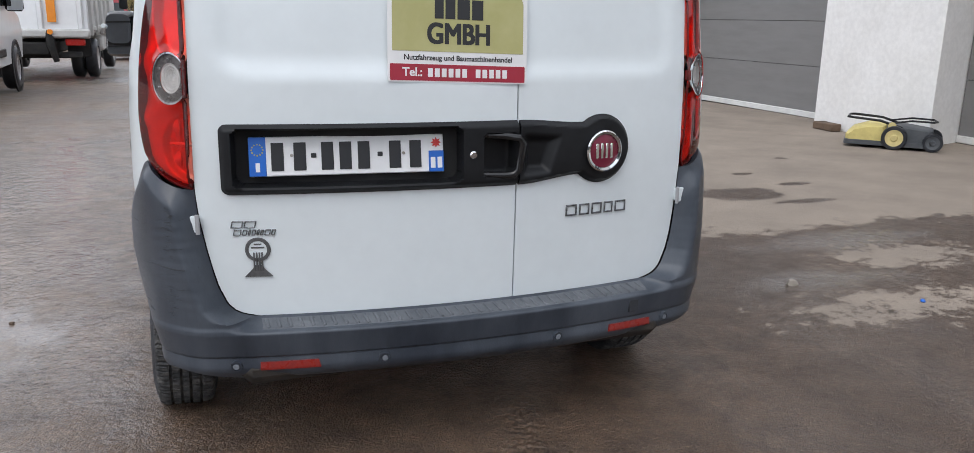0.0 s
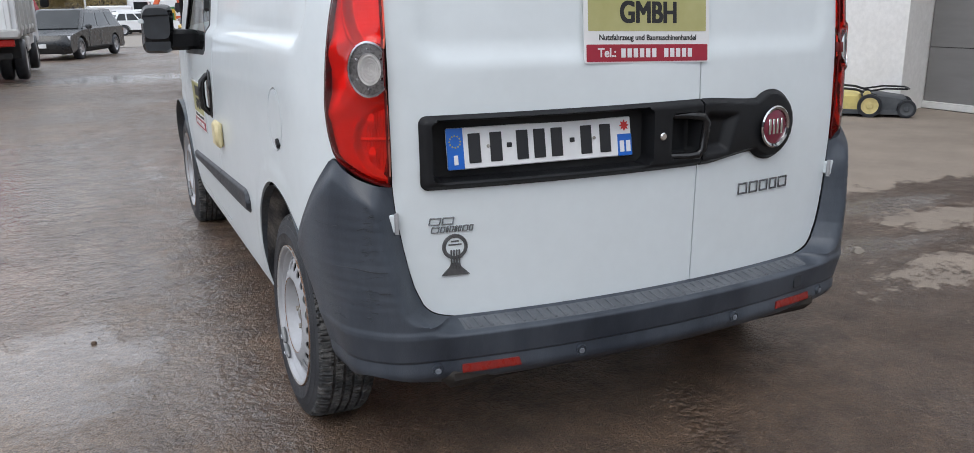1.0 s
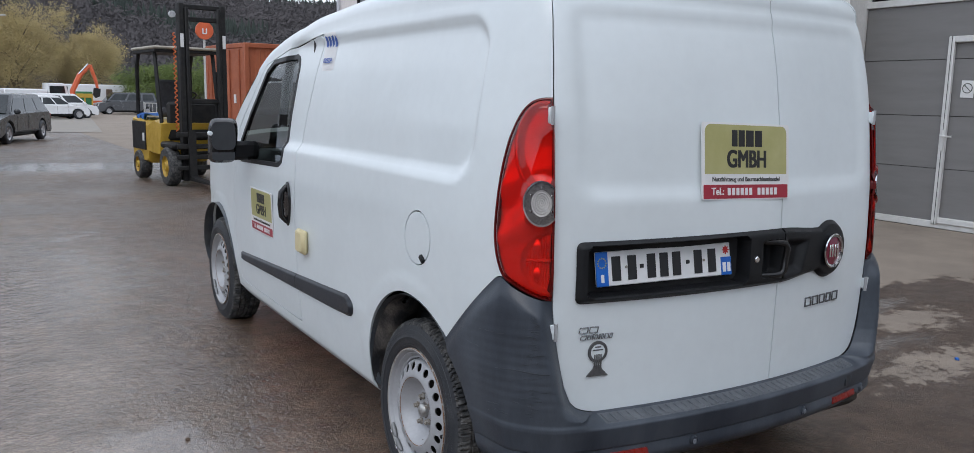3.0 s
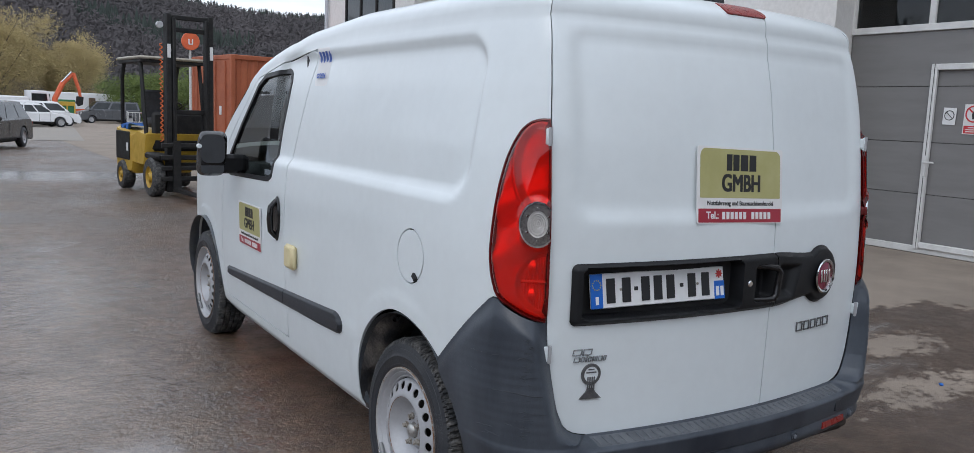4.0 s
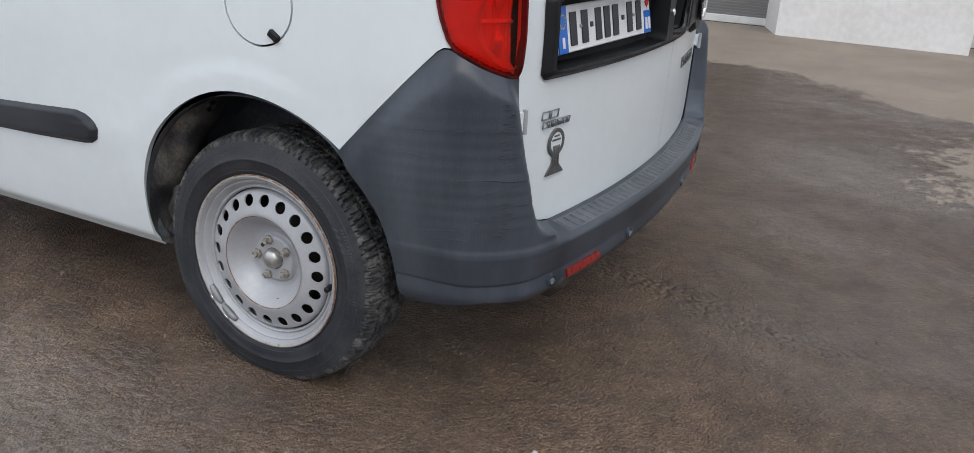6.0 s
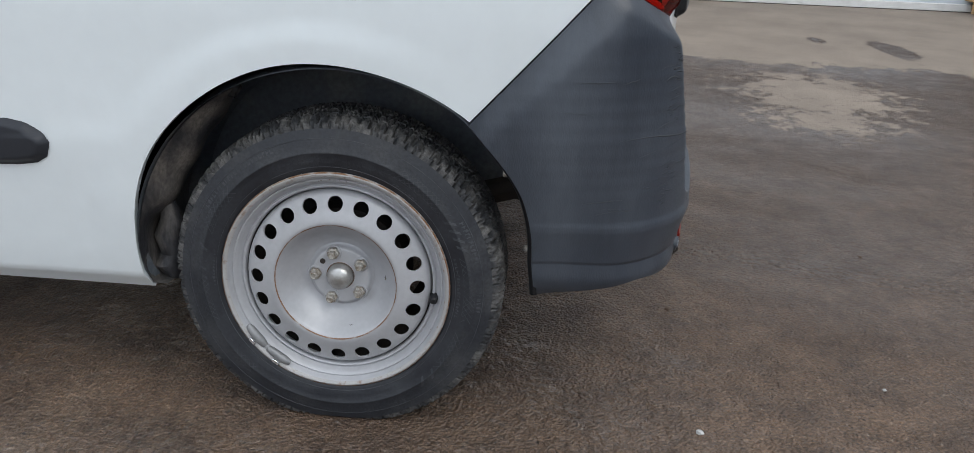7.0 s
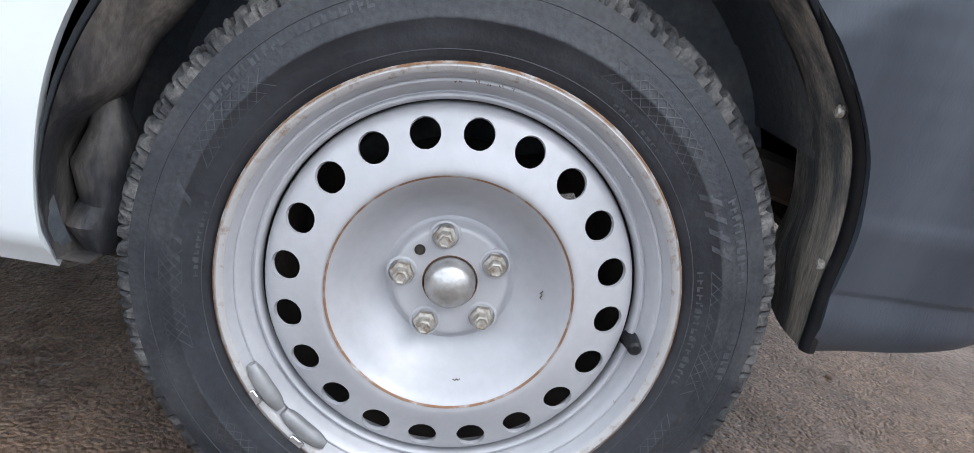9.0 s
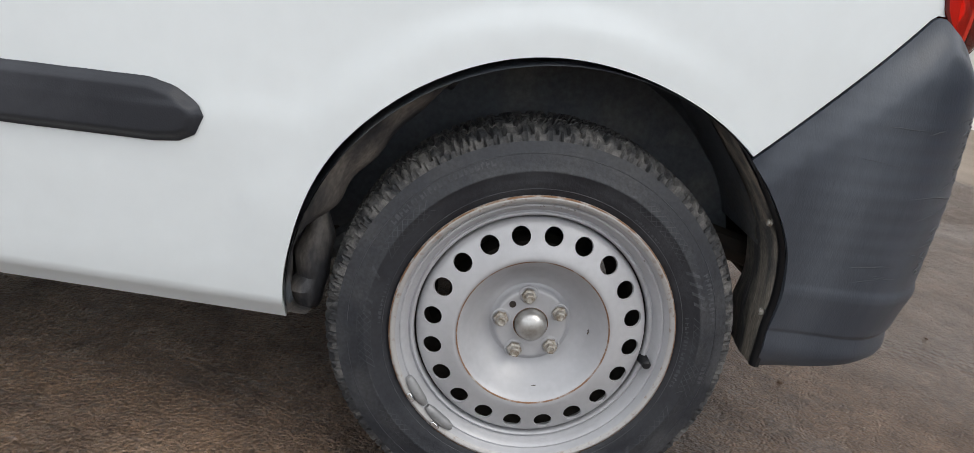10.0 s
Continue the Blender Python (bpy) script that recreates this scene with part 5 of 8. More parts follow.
    for a0 in (314.2, 297.6):
        wt, cl = Shape(), Shape()
        pts = []
        for q in range(7):
            t = radians(a0 + 15.2 * q / 6)
            pts.append((-0.0890, 0.2060 * math.cos(t), 0.2060 * math.sin(t)))
        wt.tube(pts, [0.005, 0.0082, 0.0090, 0.0090, 0.0090, 0.0082, 0.005], 10)
        t = radians(a0 + 7.0)
        cl.box((-0.0975, 0.2165 * math.cos(t), 0.2165 * math.sin(t)), (0.004, 0.007, 0.016), 0.001, pose(0, 0, 0, math.degrees(t)))
        wt.moved(m).ob("balance_weight", M["badge_grey"], w)
        cl.moved(m).ob("weight_clip", M["chrome"], w)
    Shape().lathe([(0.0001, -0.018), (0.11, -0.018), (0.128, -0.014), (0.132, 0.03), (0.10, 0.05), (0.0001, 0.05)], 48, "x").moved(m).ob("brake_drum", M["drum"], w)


mir = Matrix.Diagonal((-1, 1, 1, 1))
put_wheel(pose(-0.791, HUB_Y, HUB_Z, 0.3, 1.95, -0.2), 75)
put_wheel(pose(-0.791, FRONT_HUB_Y, HUB_Z, 0, 0.6), 40)
put_wheel(pose(0.791, HUB_Y, HUB_Z, 0, -1.95) @ mir, 20)
put_wheel(pose(0.791, FRONT_HUB_Y, HUB_Z, 0, -0.6) @ mir, 20)

# wheel-house liners, floor pan, axle
for sg in (-1, 1):
    for hy in (HUB_Y, FRONT_HUB_Y):
        ln = Shape()
        n = 40
        prof_x = [(-0.893, 0.3955), (-0.868, 0.396), (-0.84, 0.404), (-0.74, 0.410), (-0.60, 0.405), (-0.57, 0.38)]
        a_lo, a_hi = (-8, 142) if hy == HUB_Y else (-8, 188)
        rows = []
        for i in range(n + 1):
            a = radians(a_lo + (a_hi - a_lo) * i / n)
            for x, r in prof_x:
                if x < -0.86:
                    x = -(half_width(max(0.2, ARCH_Z + r * math.sin(a))) + 0.009 * smooth01(0.25, 0.45, ARCH_Z + r * math.sin(a)) - (0.005 if x < -0.88 else 0.03))
                wob = 0.010 * math.sin(a * 9 + x * 30) * smooth01(1.0, 0.2, a) if -0.85 < x < -0.58 else 0
                ly, lz = (ARCH_Y if hy == HUB_Y else hy) + (r + wob) * math.cos(a), ARCH_Z + (r + wob) * math.sin(a)
                if hy == HUB_Y and a > 1.7:
                    ly = max(ly, wing_front(lz) + 0.001)
                ln.v.append((x * -sg, ly, lz))
        for i in range(n):
            for q in range(len(prof_x) - 1):
                ln.f.append((i * 6 + q, i * 6 + q + 1, (i + 1) * 6 + q + 1, (i + 1) * 6 + q))
        # inner wall, open low down behind the axle
        k0, w_hi = len(ln.v), 166 if hy == HUB_Y else 188
        for i in range(n + 1):
            a = radians(a_lo + (w_hi - a_lo) * i / n)
            wy, wz = (ARCH_Y if hy == HUB_Y else hy) + 0.388 * math.cos(a), max(ARCH_Z + 0.388 * math.sin(a), 0.33)
            ln.v += [(0.567 * sg, wy, wz), (0.567 * sg, wy, min(wz - 0.002, 0.395 if hy == HUB_Y and wy < 0.665 else 0.315))]
        ln.f += [(k0 + 2 * i, k0 + 2 * i + 1, k0 + 2 * i + 3, k0 + 2 * i + 2) for i in range(n)]
        ln.ob("wheel_liner", M["liner"], van, "muddy black wheel-house liner")
fp = Shape().box((0, 2.40, 0.30), (1.10, 3.4, 0.10), 0.03).box((0, 2.14, 0.285), (1.62, 1.85, 0.05), 0.02).box((0, 0.17, 0.320), (1.30, 0.18, 0.08), 0.03).box((0, 0.95, 0.285), (1.06, 0.50, 0.12), 0.03)
fp.ob("floor_pan", M["drum"], van)
Shape().tube([(-0.70, HUB_Y, HUB_Z), (0.70, HUB_Y, HUB_Z)], 0.045, 12).ob("rear_axle", M["drum"], van)
for sx in (-0.60, 0.60):
    Shape().tube([(sx, HUB_Y + 0.02, 0.33), (sx * 1.02, 0.44, 0.43), (sx * 1.02, 0.30, 0.40)], 0.028, 8).ob("suspension_arm", M["drum"], van)
    Shape().tube([(sx * 1.1, 1.12, 0.30), (sx * 1.08, 0.98, 0.42), (sx * 1.05, 0.90, 0.50)], 0.022, 8).ob("damper", M["liner"], van)
for sg in (-1, 1):
    # black moulded lip, the muddy guard inside it and the liner's end above
    lip, fl, end = Shape(), Shape(), Shape()
    lip_sec = ((0.000, -0.006), (0.0025, 0.001), (0.001, 0.005), (-0.003, 0.0080), (-0.008, 0.0085), (-0.0115, 0.0075), (-0.0135, 0.001))
    nl = 64
    for i in range(nl + 1):
        z = 0.695 - 0.405 * i / nl
        x0 = half_width(z) - 0.026 * smooth01(0.66, 0.30, z)
        y = wing_front(z)
        zl = 0.632 - 0.342 * i / nl
        xl, yl = half_width(zl) - 0.026 * smooth01(0.66, 0.30, zl), wing_front(zl)
        lip.v += [(sg * (xl + dx * min(1.0, i / 6)), yl + dy * min(1.0, i / 6), zl) for dx, dy in lip_sec]
        w = 0.165 - 0.030 * smooth01(0.345, 0.292, z)
        for q in range(9):
            t = q / 8
            fl.v.append((sg * (x0 - 0.011 - (w - 0.011) * t), y + 0.006 + 0.004 * math.sin(math.pi * min(1.0, 1.3 * t)) + 0.0022 * math.sin(z * 47 + 5 * t) * t - (0.016 if q == 8 else 0.0), z + 0.004 * t))
    for i in range(nl):
        lip.f += [(i * 7 + q, i * 7 + q + 1, i * 7 + q + 8, i * 7 + q + 7) for q in range(6)]
        fl.f += [(i * 9 + q, i * 9 + q + 1, i * 9 + q + 10, i * 9 + q + 9) for q in range(8)]
    for i in range(25):
        z = 0.70 - 0.220 * i / 24
        for q in range(5):
            end.v.append((sg * (0.785 - 0.222 * q / 4), wing_front(z) + 0.009 - 0.003 * q, z - 0.010 * q / 4))
    for i in range(24):
        end.f += [(i * 5 + q, i * 5 + q + 1, i * 5 + q + 6, i * 5 + q + 5) for q in range(4)]
    lip.ob("arch_lip", M["black_trim"], van)
    fl.ob("splash_guard", M["mud_dry"], van, "mud-stained splash guard inside the bumper")
    end.ob("liner_end", M["liner"], van)
    for z, dx in ((0.543, 0.023), (0.388, 0.038)):
        Shape().disc(0.0062, "y", (sg * (half_width(z) - dx), wing_front(z) + 0.012, z), 0.008, 12, 0.002).ob("guard_screw", M["bolt"], van)
for sg in (-1, 1):
    fold = Shape()
    na, nq = 44, 9
    for i in range(na + 1):
        a = -24 + 92 * i / na
        swell = 0.046 * smooth01(4, 22, a) * smooth01(68, 40, a) + 0.016 * smooth01(-2, -10, a)
        for q in range(nq):
            t = q / (nq - 1)
            x = 0.878 - 0.030 * smooth01(0.36, 0.24, ARCH_Z + 0.39 * math.sin(radians(a))) - 0.19 * t
            rr = 0.3935 - swell * math.sin(math.pi * min(1.0, t * 1.15)) ** 0.8 - 0.004 * math.sin(a * 0.35 + 6 * t) * smooth01(0, 0.2, t) + 0.012 * t
            fold.v.append((x * sg, ARCH_Y + rr * math.cos(radians(a)), max(0.262, ARCH_Z + rr * math.sin(radians(a)))))
    for i in range(na):
        for q in range(nq - 1):
            fold.f.append((i * nq + q, i * nq + q + 1, (i + 1) * nq + q + 1, (i + 1) * nq + q))
    fold.ob("liner_fold", M["mud"], van, "mud-caked bulging liner flap")
    Shape().tube([(0.80 * sg, 1.122, 0.42), (0.797 * sg, 1.116, 0.385), (0.802 * sg, 1.124, 0.35), (0.798 * sg, 1.120, 0.31), (0.806 * sg, 1.128, 0.290), (0.80 * sg, 1.118, 0.268), (0.792 * sg, 1.110, 0.260)], [0.014, 0.024, 0.030, 0.026, 0.030, 0.022, 0.010], 14).ob("torn_flap", M["mud"], van, "torn rolled liner end")
    Shape().lathe([(0.004, 0.004), (0.007, -0.002), (0.010, 0.004), (0.014, -0.004), (0.018, 0.006)], 18, "y").moved(pose(0.83 * sg, ARCH_Y + 0.195, ARCH_Z + 0.332, 30)).ob("liner_clip", M["black_trim"], van)
nose = Shape().box((0, 4.33, 0.55), (0.95, 0.16, 0.55), 0.07).ob("front_bumper", M["black_trim"], van)


# ---- ground ----
def ground_drop(y):
    """The yard falls gently away beyond the van."""
    return -0.0085 * max(0.0, y - 8.0) * min(1.0, max(0.0, (y - 6.0) / 4.0)) if y < 95 else -0.0085 * 87


def ground_material():
    m = bpy.data.materials.new("wet_yard_asphalt")
    m.use_nodes = True
    n, l = m.node_tree.nodes, m.node_tree.links
    b = n["Principled BSDF"]
    co = n.new("ShaderNodeTexCoord")

    def noise(scale, detail=5.0, rough=0.6, warp=None):
        t = n.new("ShaderNodeTexNoise")
        t.inputs["Scale"].default_value, t.inputs["Detail"].default_value, t.inputs["Roughness"].default_value = scale, detail, rough
        l.new(co.outputs["Object"], t.inputs["Vector"])
        return t.outputs["Fac"]

    def rng(x, a, c, lo=0.0, hi=1.0):
        t = n.new("ShaderNodeMapRange")
        t.inputs["From Min"].default_value, t.inputs["From Max"].default_value = a, c
        t.inputs["To Min"].default_value, t.inputs["To Max"].default_value = lo, hi
        l.new(x, t.inputs["Value"])
        return t.outputs["Result"]

    def calc(op, x, y):
        t = n.new("ShaderNodeMath")
        t.operation = op
        for i, q in enumerate((x, y)):
            if isinstance(q, (int, float)):
                t.inputs[i].default_value = q
            else:
                l.new(q, t.inputs[i])
        return t.outputs[0]

    def mix(f, a, c):
        t = n.new("ShaderNodeMix")
        t.data_type = "RGBA"
        l.new(f, t.inputs["Factor"])
        for s, q in (("A", a), ("B", c)):
            if isinstance(q, tuple):
                t.inputs[s].default_value = rgb(q)
            else:
                l.new(q, t.inputs[s])
        return t.outputs["Result"]

    sx = n.new("ShaderNodeSeparateXYZ")
    l.new(co.outputs["Object"], sx.inputs[0])
    X, Y = sx.outputs["X"], sx.outputs["Y"]
    edge = noise(1.1, 6.0, 0.62)
    wob = calc("ADD", calc("MULTIPLY", calc("SUBTRACT", edge, 0.5), 1.5), calc("MULTIPLY", calc("SUBTRACT", noise(4.2, 9.0, 0.74), 0.5), 2.6))
    # dry apron along the hall
    d_north = calc("MINIMUM", calc("ADD", calc("SUBTRACT", Y, 2.02), calc("MULTIPLY", wob, 0.45)), calc("SUBTRACT", X, 1.2))
    line = calc("ADD", 3.55, rng(Y, -0.7, 0.4, 0.0, 1.15))
    line = calc("SUBTRACT", line, rng(Y, -2.2, -3.2, 0.0, 1.0))
    d_east = calc("ADD", calc("SUBTRACT", X, line), calc("MULTIPLY", wob, 0.5))
    dry = calc("MAXIMUM", d_north, d_east)

    lace = calc("MULTIPLY", calc("SUBTRACT", noise(7.5, 10.0, 0.82), 0.5), 6.5)

    def torn(cx, cy, rx, ry, lean):
        a, c = calc("DIVIDE", calc("SUBTRACT", X, cx), rx), calc("DIVIDE", calc("SUBTRACT", Y, cy), ry)
        r = calc("SQRT", calc("ADD", calc("MULTIPLY", a, a), calc("MULTIPLY", c, c)), 0.0)
        return calc("MULTIPLY", calc("ADD", calc("ADD", calc("SUBTRACT", lean, r), lace), calc("MULTIPLY", wob, 0.5)), 0.3)

    def patch(cx, cy, rx, ry):
        a, c = calc("DIVIDE", calc("SUBTRACT", X, cx), rx), calc("DIVIDE", calc("SUBTRACT", Y, cy), ry)
        r = calc("SQRT", calc("ADD", calc("MULTIPLY", a, a), calc("MULTIPLY", c, c)), 0.0)
        return calc("MULTIPLY", calc("ADD", calc("SUBTRACT", 1.0, r), calc("MULTIPLY", wob, 0.8)), 0.35)

    for q in ((3.0, 1.38, 0.46, 0.20, 1.0), (2.35, 0.72, 0.70, 0.24, 0.7), (2.62, -1.17, 0.52, 0.34, 1.15), (1.95, -1.02, 0.34, 0.40, 0.70), (1.95, 0.62, 0.36, 0.10, 0.45)):
        dry = calc("MAXIMUM", dry, torn(*q))
    for q in ((4.35, -2.25, 0.45, 0.12), (4.74, -1.75, 0.15, 0.06), (3.12, 3.08, 0.34, 0.20), (3.85, 3.30, 0.20, 0.06), (3.72, 3.78, 0.10, 0.05), (4.6, 4.4, 0.07, 0.05), (3.5, 2.72, 0.26, 0.06)):
        dry = calc("MINIMUM", dry, calc("MULTIPLY", patch(*q), -1.0))
    dry_f = rng(dry, -0.03, 0.05)
    lumps, grain, stone, mid = noise(0.55, 5.0), noise(130.0, 2.0, 0.7), noise(34.0, 6.0, 0.80), noise(6.5, 6.0, 0.7)
    wet_c = mix(rng(lumps, 0.36, 0.66), (0.196, 0.124, 0.078), (0.114, 0.074, 0.049))
    wet_c = mix(rng(mid, 0.40, 0.68), wet_c, (0.074, 0.049, 0.035))
    # wetter and darker towards the apron
    wet_c = mix(rng(calc("ADD", X, wob), -0.7, 1.6, 0.0, 0.68), wet_c, (0.070, 0.047, 0.034))
    # paler brown to the left, partly the sky's sheen put into base colour
    worn = calc("ADD", X, calc("MULTIPLY", wob, 0.9))
    wet_c = mix(rng(worn, -1.05, -1.85, 0.0, 0.75), wet_c, mix(rng(noise(3.1, 9.0, 0.72), 0.38, 0.62), (0.31, 0.232, 0.170), (0.150, 0.109, 0.078)))
    wet_c = mix(rng(stone, 0.57, 0.74, 0.0, 0.6), wet_c, (0.23, 0.175, 0.130))
    speck = noise(88.0, 1.0, 0.5)
    wet_c = mix(rng(speck, 0.70, 0.76, 0.0, 0.6), wet_c, (0.34, 0.28, 0.22))
    wet_c = mix(rng(speck, 0.33, 0.28, 0.0, 0.8), wet_c, (0.02, 0.015, 0.012))
    dry_c = mix(rng(noise(1.7, 6.0), 0.35, 0.68), (0.292, 0.242, 0.196), (0.218, 0.182, 0.150))
    dry_c = mix(rng(noise(7.0, 6.0, 0.7), 0.52, 0.72, 0.0, 0.45), dry_c, (0.20, 0.17, 0.145))
    # far yard, drier and greyer
    far = calc("MULTIPLY", rng(Y, 3.0, 9.0), rng(noise(0.42, 5.0), 0.40, 0.62))
    far_c = mix(far, wet_c, (0.15, 0.125, 0.108))
    col = mix(dry_f, far_c, dry_c)
    g = calc("MULTIPLY", rng(grain, 0.32, 0.68, 0.55, 1.45), rng(stone, 0.3, 0.7, 0.65, 1.38))
    gd = n.new("ShaderNodeMix")
    l.new(dry_f, gd.inputs["Factor"])
    l.new(g, gd.inputs["A"])
    l.new(rng(grain, 0.3, 0.7, 0.85, 1.15), gd.inputs["B"])
    vm = n.new("ShaderNodeVectorMath")
    vm.operation = "SCALE"
    l.new(col, vm.inputs[0])
    l.new(gd.outputs["Result"], vm.inputs["Scale"])
    l.new(vm.outputs[0], b.inputs["Base Color"])
    # water film: smooth where it stands
    stretch = n.new("ShaderNodeMapping")
    stretch.inputs["Scale"].default_value = (1.0, 0.45, 1.0)
    l.new(co.outputs["Object"], stretch.inputs["Vector"])
    fn = n.new("ShaderNodeTexNoise")
    fn.inputs["Scale"].default_value, fn.inputs["Detail"].default_value, fn.inputs["Roughness"].default_value = 0.8, 7.0, 0.66
    l.new(stretch.outputs["Vector"], fn.inputs["Vector"])
    film = rng(fn.outputs["Fac"], 0.46, 0.64, 0.0, 0.5)
    pool = rng(patch(-1.62, 1.42, 0.42, 0.55), 0.0, 0.16)
    film = calc("MAXIMUM", film, rng(patch(-1.75, 1.45, 1.0, 1.3), -0.05, 0.25))
    film = calc("MAXIMUM", film, calc("MULTIPLY", rng(patch(-2.2, 3.6, 1.7, 4.4), -0.10, 0.15), rng(fn.outputs["Fac"], 0.34, 0.52, 0.45, 1.0)))
    film = calc("MAXIMUM", film, rng(patch(-0.8, 16.0, 3.2, 1.6), -0.05, 0.2))
    for q in ((2.95, 1.72, 0.75, 0.22), (2.25, 1.12, 0.60, 0.16), (-1.2, 1.3, 0.45, 0.9), (-1.9, 4.6, 1.2, 1.6)):
        film = calc("MAXIMUM", film, rng(patch(*q), -0.05, 0.2))
    film = calc("MULTIPLY", film, calc("SUBTRACT", 1.0, dry_f))
    rough = n.new("ShaderNodeMix")
    l.new(dry_f, rough.inputs["Factor"])
    l.new(rng(mid, 0.35, 0.65, 0.30, 0.48), rough.inputs["A"])
    rough.inputs["B"].default_value = 0.85
    l.new(rough.outputs["Result"], b.inputs["Roughness"])
    l.new(rng(film, 0.0, 1.0, 0.0, 1.0), b.inputs["Coat Weight"])
    l.new(rng(film, 0.0, 1.0, 0.16, 0.05), b.inputs["Coat Roughness"])
    b.inputs["Coat IOR"].default_value = 1.62
    b.inputs["Specular IOR Level"].default_value = 0.42
    def pebbles(scale):
        t = n.new("ShaderNodeTexVoronoi")
        t.inputs["Scale"].default_value = scale
        l.new(co.outputs["Object"], t.inputs["Vector"])
        return calc("SUBTRACT", 1.0, t.outputs["Distance"])

    # a churned line of coarse gravel left by tyres behind the van
    along = calc("ADD", calc("MULTIPLY", calc("SUBTRACT", Y, -0.25), 0.25), 0.10)
    track = calc("ABSOLUTE", calc("ADD", calc("SUBTRACT", X, along), calc("MULTIPLY", wob, 0.05)), 0.0)
    track = calc("MULTIPLY", rng(track, 0.10, 0.02), calc("MULTIPLY", rng(Y, 0.45, 0.25), rng(Y, -1.15, -0.8)))
    lump = pebbles(46.0)
    coarse = calc("MULTIPLY", lump, rng(track, 0.0, 1.0, 0.22, 1.2))
    bh = calc("ADD", calc("ADD", calc("MULTIPLY", pebbles(150.0), 0.34), coarse), calc("ADD", calc("MULTIPLY", grain, 0.18), calc("ADD", calc("MULTIPLY", stone, 0.45), calc("MULTIPLY", mid, 1.2))))

    ripple = calc("ADD", calc("ADD", noise(15.0, 4.0, 0.6), calc("MULTIPLY", lump, 0.22)), calc("MULTIPLY", noise(42.0, 3.0, 0.6), 0.22))

    def relief(strength, distance, height):
        bp = n.new("ShaderNodeBump")
        bp.inputs["Distance"].default_value = distance
        l.new(strength, bp.inputs["Strength"])
        l.new(height, bp.inputs["Height"])
        return bp.outputs["Normal"]

    l.new(relief(rng(dry_f, 0.0, 1.0, 0.85, 0.35), 0.022, bh), b.inputs["Normal"])
    l.new(relief(rng(pool, 0.0, 1.0, 0.80, 0.16), 0.030, ripple), b.inputs["Coat Normal"])
    return m


gx = [-700, -300, -120, -50, -25, -14, -8, -5, -3, -1.5, 0, 1.5, 3, 5, 7, 10, 16, 30, 60, 120, 300, 700]
gy = [-400, -150, -60, -25, -12, -6, -3, -1, 1, 3, 5, 6.5, 8, 9, 10, 12, 16, 22, 30, 40, 55, 75, 95, 130, 250, 500, 1200]
gr = Shape()
for y in gy:
    for x in gx:
        gr.v.append((x, y, ground_drop(y)))
nx = len(gx)
for j in range(len(gy) - 1):
    for i in range(nx - 1):
        gr.f.append((j * nx + i, j * nx + i + 1, (j + 1) * nx + i + 1, (j + 1) * nx + i))
gr.ob("ground", ground_material(), None, "wet brown-grey asphalt yard with puddles and dry concrete along the hall", kind="structure", category="ground")

# ---- hall along the yard ----
M["render_white"] = surf("white_render", (0.80, 0.79, 0.775), (0.73, 0.715, 0.69), 1.4, 0.8, 0.9, bump=0.15, bscale=90, fine=0.05, lo=0.35, hi=0.7)
M["gate_grey"] = surf("grey_gate_panel", (0.205, 0.200, 0.198), (0.185, 0.180, 0.178), 1.2, 0.45, 0.52, bump=0.03, bscale=200, stretch=(1, 1, 6))
M["gate_light"] = surf("pale_gate_panel", (0.56, 0.60, 0.65), (0.50, 0.54, 0.59), 1.2, 0.45, 0.52)
M["alu_white"] = surf("white_gate_frame", (0.70, 0.70, 0.69), (0.62, 0.62, 0.61), 8, 0.45, 0.55)
M["gasket"] = surf("black_gasket", (0.02, 0.02, 0.02), None, 8, 0.7)
M["pane_sky"] = tinted_glass("window_glass", (0.25, 0.28, 0.30))
M["sign_white"] = surf("white_sign", (0.76, 0.76, 0.76), (0.70, 0.70, 0.70), 8, 0.4)
M["sign_red"] = surf("red_sign", (0.55, 0.04, 0.05), None, 8, 0.4)
# the dimness of unlit rooms is put into this colour
M["dark_room"] = surf("shade_dark_interior", (0.05, 0.05, 0.05), (0.09, 0.09, 0.085), 0.6, 0.9)

hall = thing("wall_hall", pose(0, 0, 0), "white rendered hall wall with piers", "wall", kind="structure")
for k in (-3, -2, -1, 0, 1):
    y0, y1 = 4.64 + 5.6 * k, 6.39 + 5.6 * k
    Shape().prism([(6.70, y0), (7.55, y0 + 0.24), (7.55, y1 + 0.30), (6.70, y1)], -0.3, 5.2, "z").ob("pier", M["render_white"], hall)
Shape().box((7.2, 18.2, 3.6), (1.0, 5.26, 8.0), 0.02).ob("end_bay", M["render_white"], hall)
Shape().box((7.35, 1.6, 6.4), (1.3, 38.4, 2.4), 0.02).ob("parapet", M["render_white"], hall)
Shape().box((13.5, 1.5, 7.75), (14, 38.8, 0.3), 0.05).ob("roof_hall", M["gate_grey"], None, "flat grey hall roof", kind="structure", category="roof")
